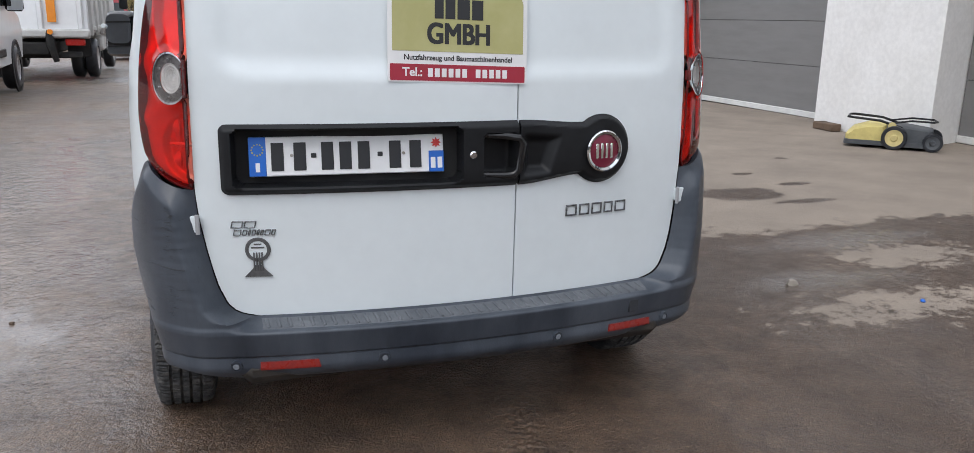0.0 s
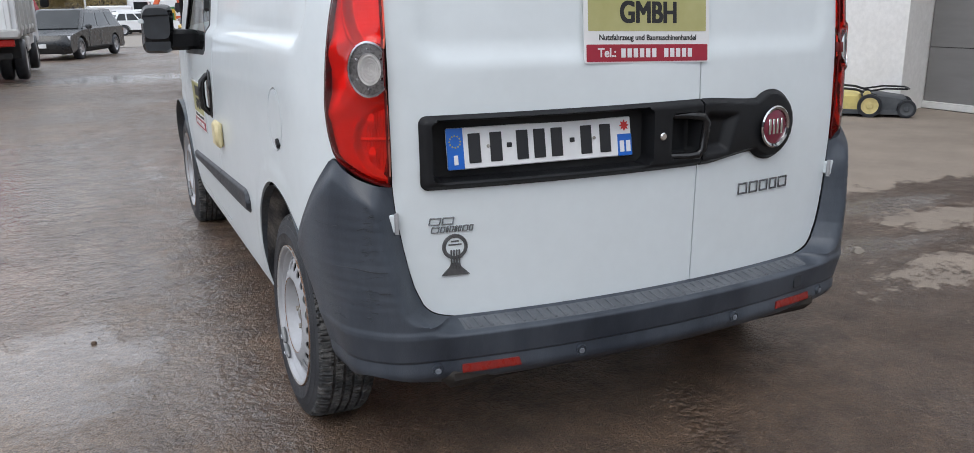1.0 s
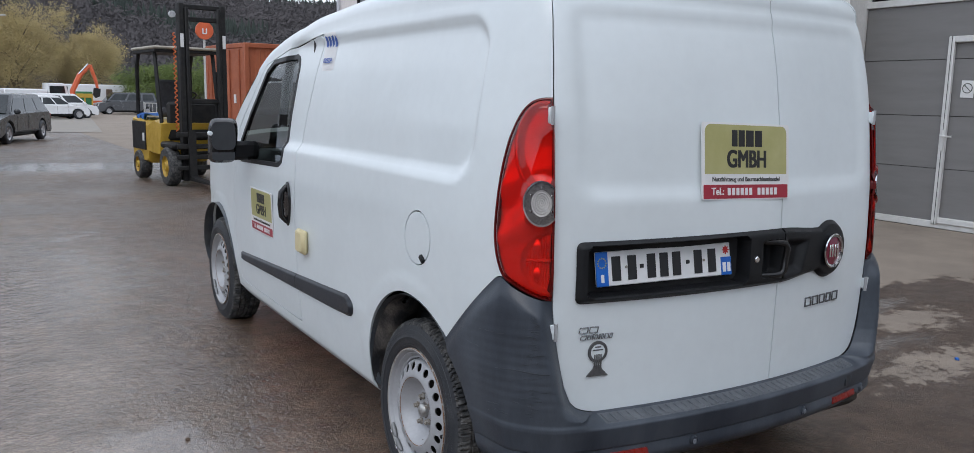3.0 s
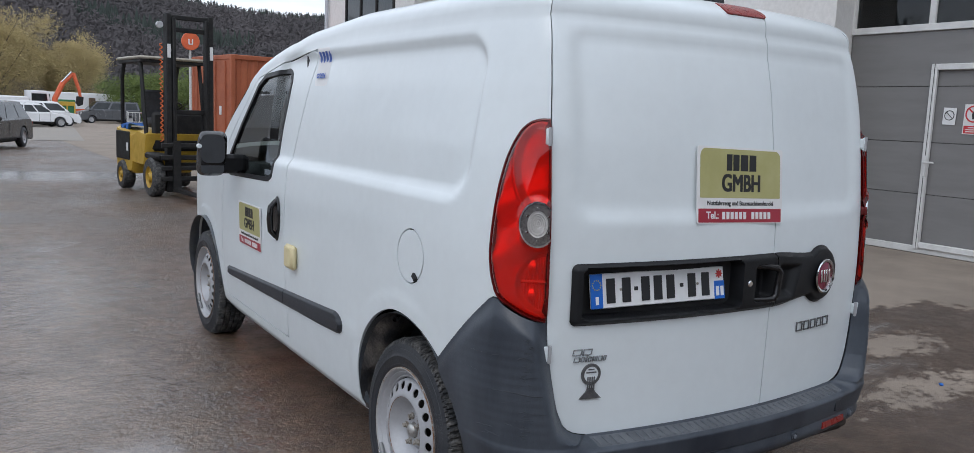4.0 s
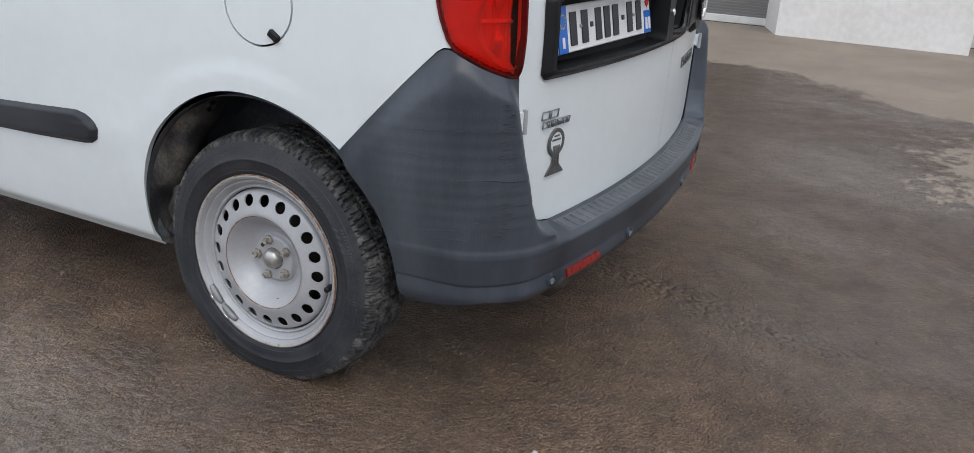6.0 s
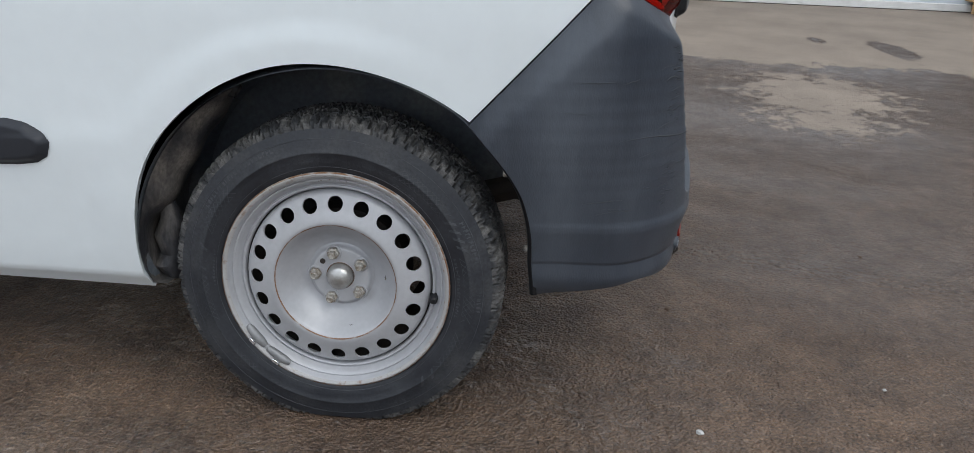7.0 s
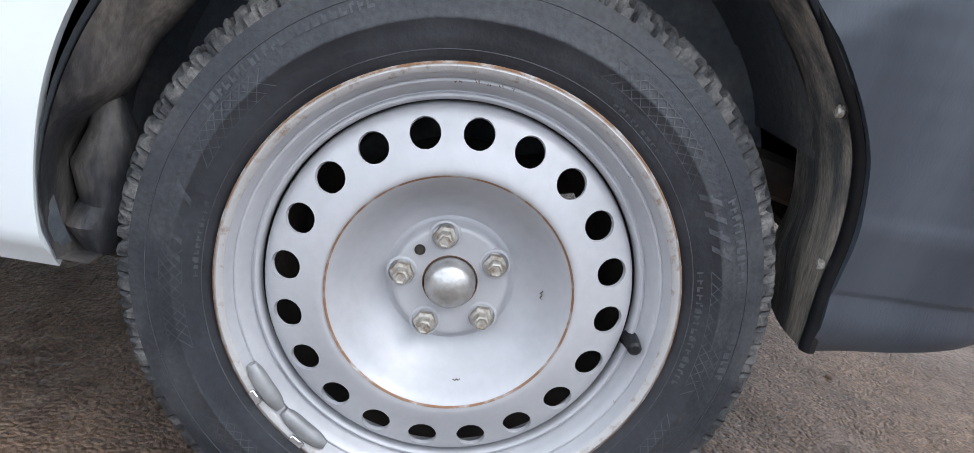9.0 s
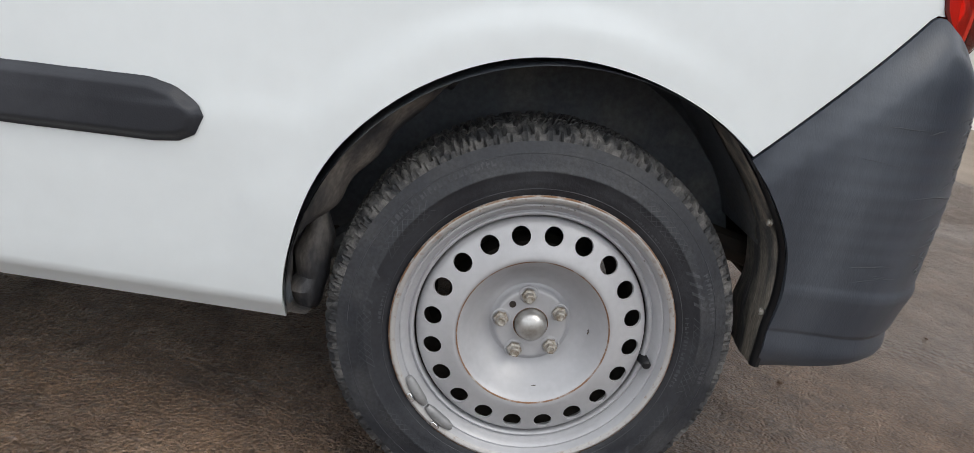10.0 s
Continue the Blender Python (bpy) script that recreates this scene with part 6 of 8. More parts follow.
# unseen walls and floor added behind the glazing, darkened to pass for dim rooms
Shape().box((8.9, 2.0, 3.6), (0.1, 37.0, 7.6), 0.02).box((8.2, 20.75, 3.7), (1.5, 0.1, 7.8), 0.01).box((8.2, -17.0, 3.7), (1.5, 0.1, 7.8), 0.01).box((8.2, 2, -0.02), (1.5, 37.0, 0.04), 0.01).ob("inner_wall_hall", M["dark_room"], None, "added wall inside the hall, coloured dark as if unlit", kind="structure", category="wall")

GX = 7.30


def gate(ya, yb, panel_mat, lines=True, ribs=False):
    """A sectional gate in the plane x = GX between ya and yb, with a glazed band on top."""
    g = thing("sectional_gate", pose(GX, (ya + yb) / 2, 0), "grey sectional gate with white frame and glazed upper band" if panel_mat is M["gate_grey"] else "pale sectional gate with glazed upper band", "gate", "hall gates")
    w = yb - ya
    zs = [0.05, 0.69, 1.29, 1.93, 2.56]
    for a, b in zip(zs[:-1], zs[1:]):
        sec = Shape().box((0.02, 0, (a + b) / 2), (0.04, w, b - a - 0.006), 0.003)
        if ribs:
            for q in range(int((b - a) / 0.033)):
                sec.box((-0.001, 0, a + 0.02 + q * 0.033), (0.004, w - 0.01, 0.016), 0.0015)
        sec.ob("gate_section", panel_mat, g)
    Shape().box((0.025, 0, 1.3), (0.02, w, 2.5), 0.001).ob("gate_core", M["gasket"], g)
    Shape().box((0.0, 0, 0.045), (0.06, w, 0.08), 0.006).ob("bottom_rail", M["alu_white"], g)
    Shape().box((0.005, 0, 0.004), (0.05, w, 0.012), 0.003).ob("bottom_seal", M["gasket"], g)
    n = max(2, round(w / 0.95))
    for z0, z1 in ((2.60, 3.45), (3.52, 4.38)):
        for q in range(n):
            c = -w / 2 + (q + 0.5) * w / n
            pn = Shape().box((0.01, c, (z0 + z1) / 2), (0.012, w / n - 0.07, z1 - z0 - 0.06), 0.001).ob("glazing", M["pane_sky"], g)
            pn.visible_shadow = False
        for q in range(n + 1):
            Shape().box((0.0, -w / 2 + q * w / n, (z0 + z1) / 2), (0.05, 0.075, z1 - z0 + 0.08), 0.005).ob("mullion", M["alu_white"], g)
    for z in (2.60, 3.485, 4.40):
        Shape().box((-0.002, 0, z), (0.055, w, 0.08), 0.005).ob("gate_rail", M["alu_white"], g)
    Shape().box((0.03, 0, 4.95), (0.06, w, 1.0), 0.004).ob("gate_head", panel_mat, g)
    return g


gate_mid = gate(0.80, 4.80, M["gate_grey"], ribs=False)
gate(6.55, 10.35, M["gate_grey"])
gate(12.15, 15.95, M["gate_grey"])
gate(-4.85, -0.95, M["gate_light"])
gate(-10.45, -6.55, M["gate_light"])
# fine ribs on the plain part of the middle gate
for q in range(19):
    Shape().box((-0.003, -1.0, 0.10 + q * 0.031), (0.006, 1.86, 0.016), 0.002).ob("gate_rib", M["gate_grey"], gate_mid)

# wicket door with lever and notices
wk = thing("wicket_door", pose(GX - 0.03, 3.305, 0), "grey wicket door with white frame in a sectional gate", "door")
for a, b, z0, z1 in ((-0.425, -0.355, 0.05, 2.18), (0.355, 0.425, 0.05, 2.18)):
    Shape().box((0, (a + b) / 2, (z0 + z1) / 2), (0.05, b - a, z1 - z0), 0.008).ob("door_jamb", M["alu_white"], wk)
    Shape().box((-0.006, (a + b) / 2 - 0.008, (z0 + z1) / 2), (0.05, 0.004, z1 - z0), 0.001).ob("jamb_joint", M["gasket"], wk)
Shape().box((0, 0, 2.145), (0.05, 0.71, 0.07), 0.008).ob("door_head", M["alu_white"], wk)
Shape().box((0, 0, 0.10), (0.05, 0.71, 0.07), 0.008).ob("door_sill", M["alu_white"], wk)
Shape().box((-0.032, 0.378, 1.02), (0.014, 0.032, 0.24), 0.005).ob("lever_plate", M["alu_white"], wk)
Shape().tube([(-0.036, 0.378, 1.065), (-0.075, 0.378, 1.065), (-0.082, 0.36, 1.065), (-0.082, 0.25, 1.065)], 0.011, 8).ob("door_lever", M["alu_white"], wk)
n1 = tagged(Shape().box((0, 0, 0), (0.004, 0.145, 0.19), 0.001).moved(pose(GX - 0.012, 3.485, 1.595, 2)).ob("notice_sheet", M["sign_white"]), "white paper notice with a struck-out circle, taped to grey door", "sign")
Shape().lathe([(0.048, -0.003), (0.056, -0.004), (0.056, 0.0)], 28, "x").moved(pose(GX - 0.0145, 3.485, 1.605)).ob("prohibition_ring", M["ink"], n1)
Shape().box((0, 0, 0), (0.003, 0.10, 0.008), 0.0005, pose(0, 0, 0, 45)).moved(pose(GX - 0.016, 3.485, 1.605)).ob("prohibition_bar", M["ink"], n1)
n2 = tagged(Shape().box((0, 0, 0), (0.004, 0.22, 0.33), 0.001).moved(pose(GX - 0.012, 3.215, 1.565, 1)).ob("notice_board", M["sign_white"]), "red and white prohibition sign on grey door", "sign")
Shape().lathe([(0.078, -0.003), (0.094, -0.004), (0.094, 0.0)], 32, "x").moved(pose(GX - 0.0145, 3.215, 1.625)).ob("prohibition_ring", M["sign_red"], n2)
Shape().box((0, 0, 0), (0.003, 0.17, 0.016), 0.0005, pose(0, 0, 0, 45)).moved(pose(GX - 0.016, 3.215, 1.625)).ob("prohibition_bar", M["sign_red"], n2)
Shape().tube([(0, 0, -0.05), (0, 0.01, 0.0), (0, -0.01, 0.05)], 0.014, 6).moved(pose(GX - 0.014, 3.215, 1.62)).ob("pictogram", M["ink"], n2)
Shape().box((0, 0, 0), (0.003, 0.20, 0.085), 0.0005).moved(pose(GX - 0.0145, 3.215, 1.453)).ob("text_field", M["sign_red"], n2)
for z, w in ((1.475, 0.10), (1.452, 0.16), (1.430, 0.15)):
    Shape().box((0, 0, 0), (0.003, w, 0.010), 0.0005).moved(pose(GX - 0.0165, 3.215, z)).ob("text_bar", M["sign_white"], n2)

# office window and down pipe at the far end of the hall
wn_ = thing("window_office", pose(6.69, 18.0, 4.35), "dark framed office window in white wall", "window", kind="structure")
for q in range(3):
    Shape().box((0.0, -0.95 + 0.95 * q, 0), (0.02, 0.86, 1.25), 0.002).ob("pane", M["pane_sky"], wn_)
for q in range(4):
    Shape().box((-0.01, -1.425 + 0.95 * q, 0), (0.06, 0.07, 1.4), 0.006).ob("window_frame", M["gasket"], wn_)
for z in (-0.67, 0.67):
    Shape().box((-0.01, 0, z), (0.06, 2.9, 0.07), 0.006).ob("window_frame", M["gasket"], wn_)
Shape().box((-0.05, 0, -0.74), (0.14, 3.0, 0.05), 0.01).ob("window_sill", M["alu_white"], wn_)
# dark sheet added behind the panes in place of the room's shade
Shape().box((0.02, 0, 0), (0.012, 2.8, 1.3), 0.002).ob("dark_backing", M["dark_room"], wn_)
dp = Shape().tube([(6.62, 20.7, -0.15), (6.62, 20.7, 7.4)], 0.05, 10)
tagged(dp.ob("down_pipe", M["gate_light"]), "grey metal down pipe on the hall corner", "pipe")

M["shed_dark"] = surf("dark_shed_cladding", (0.07, 0.07, 0.072), (0.055, 0.055, 0.057), 1.2, 0.6, 0.7)
# unseen shed added behind the camera, closing the yard; dark for the mirror's reflection
shed = Shape().box((-12, -19, 2.4), (44, 0.4, 5.2), 0.02).box((-12, -26, 5.1), (44.6, 14.5, 0.3), 0.03)
for k in range(6):
    shed.box((-31 + 7.6 * k, -18.75, 2.4), (0.5, 0.2, 5.0), 0.02)
shed.ob("wall_shed", M["shed_dark"], None, "unseen dark grey wall added to close the yard", kind="structure", category="wall")


# ---- materials of the yard's things ----
M["paint_dark"] = surf("dark_grey_car_paint", (0.014, 0.017, 0.021), (0.018, 0.021, 0.025), 3, 0.25, 0.32, coat=0.3)
M["paint_red"] = surf("red_car_paint", (0.28, 0.016, 0.022), (0.24, 0.014, 0.018), 3, 0.2, 0.3, coat=0.6)
M["paint_grey"] = surf("slate_grey_car_paint", (0.075, 0.08, 0.088), (0.085, 0.09, 0.10), 3, 0.2, 0.3, coat=0.5)
M["car_white"] = surf("white_vehicle_paint", (0.78, 0.79, 0.80), (0.72, 0.73, 0.74), 2, 0.28, 0.36, coat=0.4)
M["body_grey"] = surf("grey_white_sheet_metal", (0.55, 0.55, 0.54), (0.46, 0.46, 0.45), 3, 0.45, 0.55, bump=0.02)
M["car_glass"] = surf("dark_car_window", (0.016, 0.020, 0.022), (0.03, 0.035, 0.037), 2, 0.04, 0.06)
M["alloy"] = surf("alloy_wheel", (0.48, 0.48, 0.49), (0.38, 0.38, 0.39), 20, 0.3, 0.4, metal=0.7)
M["lamp_white"] = surf("clear_headlamp", (0.62, 0.64, 0.66), (0.5, 0.5, 0.52), 30, 0.12, 0.2, metal=0.3)
M["lamp_red"] = surf("red_vehicle_lamp", (0.45, 0.02, 0.015), (0.35, 0.015, 0.012), 30, 0.2, 0.3)
M["orange_print"] = surf("orange_stripe", (0.80, 0.27, 0.02), (0.74, 0.24, 0.02), 8, 0.4)
M["yellow_steel"] = surf("yellow_machine_paint", (0.56, 0.36, 0.045), (0.46, 0.29, 0.035), 5, 0.42, 0.55, bump=0.03, fine=0.06)
M["black_steel"] = surf("black_greasy_steel", (0.012, 0.012, 0.013), (0.026, 0.025, 0.024), 12, 0.55, 0.7, bump=0.06, spec=0.3)
M["roof_tan"] = surf("dusty_guard_roof", (0.42, 0.39, 0.33), (0.34, 0.31, 0.26), 6, 0.7, 0.8)
M["blue_cloth"] = surf("blue_tarpaulin", (0.02, 0.10, 0.36), (0.02, 0.13, 0.45), 20, 0.6, 0.7, bump=0.3, bscale=30)
M["orange_hose"] = surf("orange_hose", (0.68, 0.16, 0.04), None, 9, 0.5)
M["container"] = surf("orange_brown_container_paint", (0.40, 0.115, 0.050), (0.33, 0.09, 0.04), 2, 0.5, 0.62, bump=0.03, fine=0.05)
M["digger_orange"] = surf("orange_red_machine_paint", (0.66, 0.13, 0.045), (0.56, 0.10, 0.035), 4, 0.45, 0.55)
M["green_steel"] = surf("green_machine_paint", (0.03, 0.17, 0.06), (0.025, 0.13, 0.05), 4, 0.5, 0.6)
M["sweeper_yellow"] = surf("faded_yellow_plastic", (0.62, 0.52, 0.19), (0.52, 0.43, 0.16), 9, 0.5, 0.65, fine=0.08)
M["sweeper_grey"] = surf("slate_plastic", (0.055, 0.062, 0.070), (0.085, 0.09, 0.097), 9, 0.5, 0.65, fine=0.08)
M["pale_rubber"] = surf("pale_yellow_wheel_hub", (0.60, 0.50, 0.22), (0.50, 0.42, 0.18), 14, 0.6, 0.7)
M["pallet_wood"] = surf("pale_pallet_wood", (0.50, 0.33, 0.17), (0.36, 0.23, 0.12), 9, 0.75, 0.85, bump=0.25, bscale=60, stretch=(1, 6, 6), random_tone=0.18, fine=0.1)
M["old_wood"] = surf("weathered_timber", (0.13, 0.085, 0.055), (0.08, 0.055, 0.04), 9, 0.85, bump=0.3)
M["crate_black"] = surf("black_blue_crate", (0.014, 0.018, 0.030), (0.02, 0.026, 0.045), 9, 0.45, 0.55)
M["bark"] = surf("grey_bark", (0.13, 0.105, 0.075), (0.085, 0.07, 0.05), 9, 0.9, bump=0.4)
M["twig_tan"] = surf("budding_twigs", (0.46, 0.37, 0.17), (0.34, 0.27, 0.13), 0.8, 0.9, fine=0.2)
M["leaf_green"] = surf("fresh_leaves", (0.13, 0.175, 0.035), (0.085, 0.12, 0.03), 1.2, 0.8, fine=0.2)
M["hill_earth"] = surf("wooded_slope", (0.066, 0.059, 0.061), (0.050, 0.048, 0.048), 0.02, 0.95, fine=0.2)
# distance haze is mixed into the woods' colour: lighter and bluer than bark
M["bare_wood"] = surf("hazy_bare_woodland", (0.088, 0.078, 0.080), (0.060, 0.057, 0.060), 0.012, 0.95, fine=0.2)
M["conifer"] = surf("dark_conifers", (0.040, 0.052, 0.046), (0.050, 0.062, 0.052), 0.02, 0.95, fine=0.2)
M["grass"] = surf("verge_grass", (0.11, 0.16, 0.035), (0.085, 0.125, 0.03), 0.8, 0.9, bump=0.3)
M["paving"] = surf("pale_block_paving", (0.27, 0.24, 0.205), (0.21, 0.19, 0.165), 0.7, 0.75, 0.6, bump=0.1, bscale=6, fine=0.15)


# ---- vehicles ----
def road_wheel(parent, x, y, r, w, rim=None, dual=False):
    """Wheel on the x axis, outer face away from the middle."""
    s = 1 if x > 0 else -1
    t = Shape().lathe([(r * 0.62, -w / 2), (r * 0.86, -w / 2), (r * 0.97, -w * 0.38), (r, -w * 0.25), (r, w * 0.25), (r * 0.97, w * 0.38), (r * 0.86, w / 2), (r * 0.62, w / 2)], 28, "x", (x, y, r))
    ty = t.ob("tyre", M["rubber"], parent)
    o = x + s * w * 0.40
    rimsh = Shape().lathe([(0.0001, o - s * 0.01), (r * 0.16, o), (r * 0.20, o - s * 0.03), (r * 0.46, o - s * 0.035), (r * 0.55, o - s * 0.01), (r * 0.62, o + s * 0.01), (r * 0.63, o - s * 0.02)], 28, "x", (0, y, r))
    rimsh.ob("rim", rim or M["alloy"], ty)
    for k in range(5):
        a = 2 * math.pi * k / 5
        Shape().box((o - s * 0.012, y + r * 0.36 * math.cos(a), r + r * 0.36 * math.sin(a)), (0.02, r * 0.46, r * 0.16), 0.008, pose(0, 0, 0, math.degrees(a))).ob("spoke", rim or M["alloy"], ty)


def car(m, label, paint, L, W, H, kind="estate", group="parked cars", category="car"):
    """A parked car about its middle, nose towards +y."""
    c = thing("parked_car", m, label, category, group)
    h = L / 2
    r = 0.315
    fa, ra = h - 0.19 * L, -h + 0.185 * L
    belt = H * 0.60
    lower = []

    def arc(cy):
        return [(cy + (r + 0.06) * math.cos(a), r + (r + 0.06) * math.sin(a)) for a in [math.pi - math.pi * q / 8 for q in range(9)]]

    lower += [(-h + 0.02, 0.30), (-h + 0.10, 0.22)] + arc(ra) + arc(fa) + [(h - 0.10, 0.20), (h, 0.34), (h - 0.02, 0.55), (h - 0.14, belt * 0.83), (h - 0.9, belt * 0.98), (h - 1.15, belt), (-h + 0.16, belt + 0.03), (-h + 0.03, belt * 0.85)]
    sh = Shape().prism(lower, -W / 2, W / 2, "x", 0.07, 0.10)
    sh.ob("car_body", paint, c)
    Shape().box((0, 0, 0.36), (W - 0.25, L - 0.5, 0.34), 0.05).ob("underbody", M["black_steel"], c)
    back = {"estate": -h + 0.10, "hatch": -h + 0.14, "mpv": -h + 0.08}[kind]
    back_top = {"estate": -h + 0.55, "hatch": -h + 0.55, "mpv": -h + 0.28}[kind]
    ws_b, ws_t = h - {"mpv": 0.75}.get(kind, 1.05), h - {"mpv": 1.45}.get(kind, 1.85)
    wb, wt = W / 2 - 0.05, W / 2 - 0.22
    top = H - 0.03
    pts = [(-wb, back, belt), (wb, back, belt), (wb, ws_b, belt - 0.02), (-wb, ws_b, belt - 0.02), (-wt, back_top, top), (wt, back_top, top), (wt, ws_t, top), (-wt, ws_t, top),
           (-wt * 0.85, back_top + 0.12, H), (wt * 0.85, back_top + 0.12, H), (wt * 0.85, ws_t - 0.15, H), (-wt * 0.85, ws_t - 0.15, H)]
    gh = Shape().add(pts, [(0, 1, 5, 4), (1, 2, 6, 5), (2, 3, 7, 6), (3, 0, 4, 7), (4, 5, 9, 8), (5, 6, 10, 9), (6, 7, 11, 10), (7, 4, 8, 11), (8, 9, 10, 11)])
    gh.ob("cabin_frame", paint, c)

    def pane(a, b, d, e, out, name="window"):
        q = [Vector(a) + Vector(out), Vector(b) + Vector(out), Vector(d) + Vector(out), Vector(e) + Vector(out)]
        mid = sum(q, Vector()) / 4
        q = [mid + (p - mid) * 0.93 for p in q]
        inn = [p - Vector(out) * 2 for p in q]
        Shape().add([tuple(p) for p in q + inn], [(0, 1, 2, 3), (0, 4, 5, 1), (1, 5, 6, 2), (2, 6, 7, 3), (3, 7, 4, 0)]).ob(name, M["car_glass"], c)

    def on_side(t, u, s):
        y = (back + (ws_b - back) * t) * (1 - u) + (back_top + (ws_t - back_top) * t) * u
        return (s * (wb + (wt - wb) * u), y, belt + (top - belt) * u)

    for s in (-1, 1):
        for t0, t1 in ((0.04, 0.30), (0.32, 0.62), (0.64, 0.97)):
            pane(on_side(t0, 0.08, s), on_side(t1, 0.08, s), on_side(t1, 0.86, s), on_side(t0, 0.86, s), (s * 0.006, 0, 0.002))
        for y in (fa, ra):
            road_wheel(c, s * (W / 2 - 0.11), y, r, 0.20)
        Shape().box((s * (W / 2 + 0.07), ws_b - 0.28, belt + 0.06), (0.17, 0.10, 0.13), 0.035).ob("wing_mirror", paint, c)
        Shape().prism([(h - 0.34, belt * 0.70), (h - 0.08, belt * 0.62), (h - 0.12, belt * 0.80), (h - 0.36, belt * 0.86)], s * (W / 2 - 0.19), s * (W / 2 - 0.012), "x").ob("headlamp", M["lamp_white"], c)
        Shape().box((s * (W / 2 - 0.10), -h + 0.07, belt * 0.86), (0.17, 0.12, 0.16), 0.03).ob("rear_lamp", M["lamp_red"], c)
        Shape().box((s * (W / 2 - 0.004), (fa + ra) / 2, 0.33), (0.02, fa - ra - 0.75, 0.05), 0.008).ob("sill_strip", M["black_steel"], c)
        for y in (fa - 0.62, (fa + ra) / 2 - 0.10):
            Shape().box((s * (W / 2 + 0.001), y, belt * 0.66), (0.006, 0.012, belt * 0.55), 0.001).ob("door_gap", M["black_steel"], c)
            Shape().box((s * (W / 2 + 0.004), y - 0.14, belt * 0.88), (0.025, 0.16, 0.03), 0.008).ob("door_handle", paint, c)
    pane((-wb + 0.05, ws_b, belt), (wb - 0.05, ws_b, belt), (wt - 0.04, ws_t, top), (-wt + 0.04, ws_t, top), (0, 0.006, 0.006), "windscreen")
    pane((-wb + 0.05, back, belt + 0.04), (wb - 0.05, back, belt + 0.04), (wt - 0.04, back_top, top - 0.03), (-wt + 0.04, back_top, top - 0.03), (0, -0.008, 0.003), "rear_window")
    Shape().box((0, h - 0.04, 0.40), (W * 0.62, 0.10, 0.16), 0.03).ob("grille", M["black_steel"], c)
    Shape().box((0, h + 0.012, 0.42), (0.5, 0.02, 0.11), 0.005).ob("blank_plate", M["plate_white"], c)
    return c


def on_yard(x, y, rz=0.0):
    return pose(x, y, ground_drop(y), 0, 0, rz)


car(on_yard(-1.72, 27.0, 159), "dark grey estate car parked on the yard", M["paint_dark"], 4.5, 1.78, 1.42, "estate")
car(on_yard(-4.9, 34.5, 120), "red minivan parked behind a dark estate car", M["paint_red"], 4.5, 1.85, 1.95, "mpv")
car(on_yard(1.95, 56.6, -74), "white hatchback parked on pale paving", M["car_white"], 3.75, 1.65, 1.45, "hatch")
car(on_yard(2.6, 60.2, -78), "white low-nosed van parked behind a hatchback", M["car_white"], 4.3, 1.75, 1.60, "mpv")
car(on_yard(8.7, 75.5, 95), "slate grey minibus parked by the far fence", M["paint_grey"], 4.9, 1.9, 1.85, "mpv")


# truck with a white tipping body, seen from behind
tk = thing("tipper_truck", on_yard(-3.50, 15.7, -1.5), "white tipper truck with orange stripe and twin rear wheels", "truck")
Shape().box((0, 0.04, 1.62), (2.24, 0.07, 1.62), 0.02).ob("tailboard", M["car_white"], tk)
for x in (-1.0, -0.35, 0.30, 0.98):
    Shape().box((x, -0.02, 1.62), (0.10, 0.08, 1.6), 0.02).ob("tailboard_rib", M["car_white"], tk)
Shape().box((0, -0.03, 0.90), (2.26, 0.14, 0.16), 0.03).ob("body_sill", M["body_grey"], tk)
Shape().box((0.50, -0.045, 1.68), (0.15, 0.02, 1.15), 0.004).ob("warning_stripe", M["orange_print"], tk)
Shape().box((0, 2.2, 1.62), (2.16, 4.2, 1.5), 0.03).ob("load_body", M["body_grey"], tk)
for y in (0.45, 1.3, 2.15, 3.0, 3.85):
    Shape().box((1.10, y, 1.62), (0.07, 0.10, 1.55), 0.015).ob("body_post", M["body_grey"], tk)
Shape().box((0.72, 2.5, 0.98), (0.78, 3.6, 0.10), 0.02).ob("side_locker", M["body_grey"], tk)
Shape().box((0, 2.9, 0.62), (0.85, 6.0, 0.24), 0.03).ob("chassis", M["black_steel"], tk)
Shape().box((0.0, 0.10, 0.50), (1.9, 0.10, 0.12), 0.02).ob("underrun_bar", M["black_steel"], tk)
for x in (-0.86, 0.86):
    Shape().box((x, 0.02, 0.74), (0.34, 0.10, 0.13), 0.02).ob("rear_lamp", M["lamp_red"], tk)
    Shape().box((x, 0.45, 0.70), (0.42, 0.03, 0.50), 0.02).ob("mud_guard", M["black_steel"], tk)
Shape().tube([(0.42, -0.05, 0.95), (0.45, -0.08, 0.70), (0.52, -0.06, 0.38)], [0.06, 0.09, 0.05], 8).ob("hose_bundle", M["black_steel"], tk)
Shape().disc(0.05, "y", (0.46, -0.12, 0.93), 0.05, 14).ob("marker_lamp", M["orange_print"], tk)
for x in (0.98, 0.72, -0.98, -0.72):
    road_wheel(tk, x, 1.35, 0.39, 0.22, M["body_grey"])
for x in (0.94, -0.94):
    road_wheel(tk, x, 4.75, 0.39, 0.22, M["body_grey"])
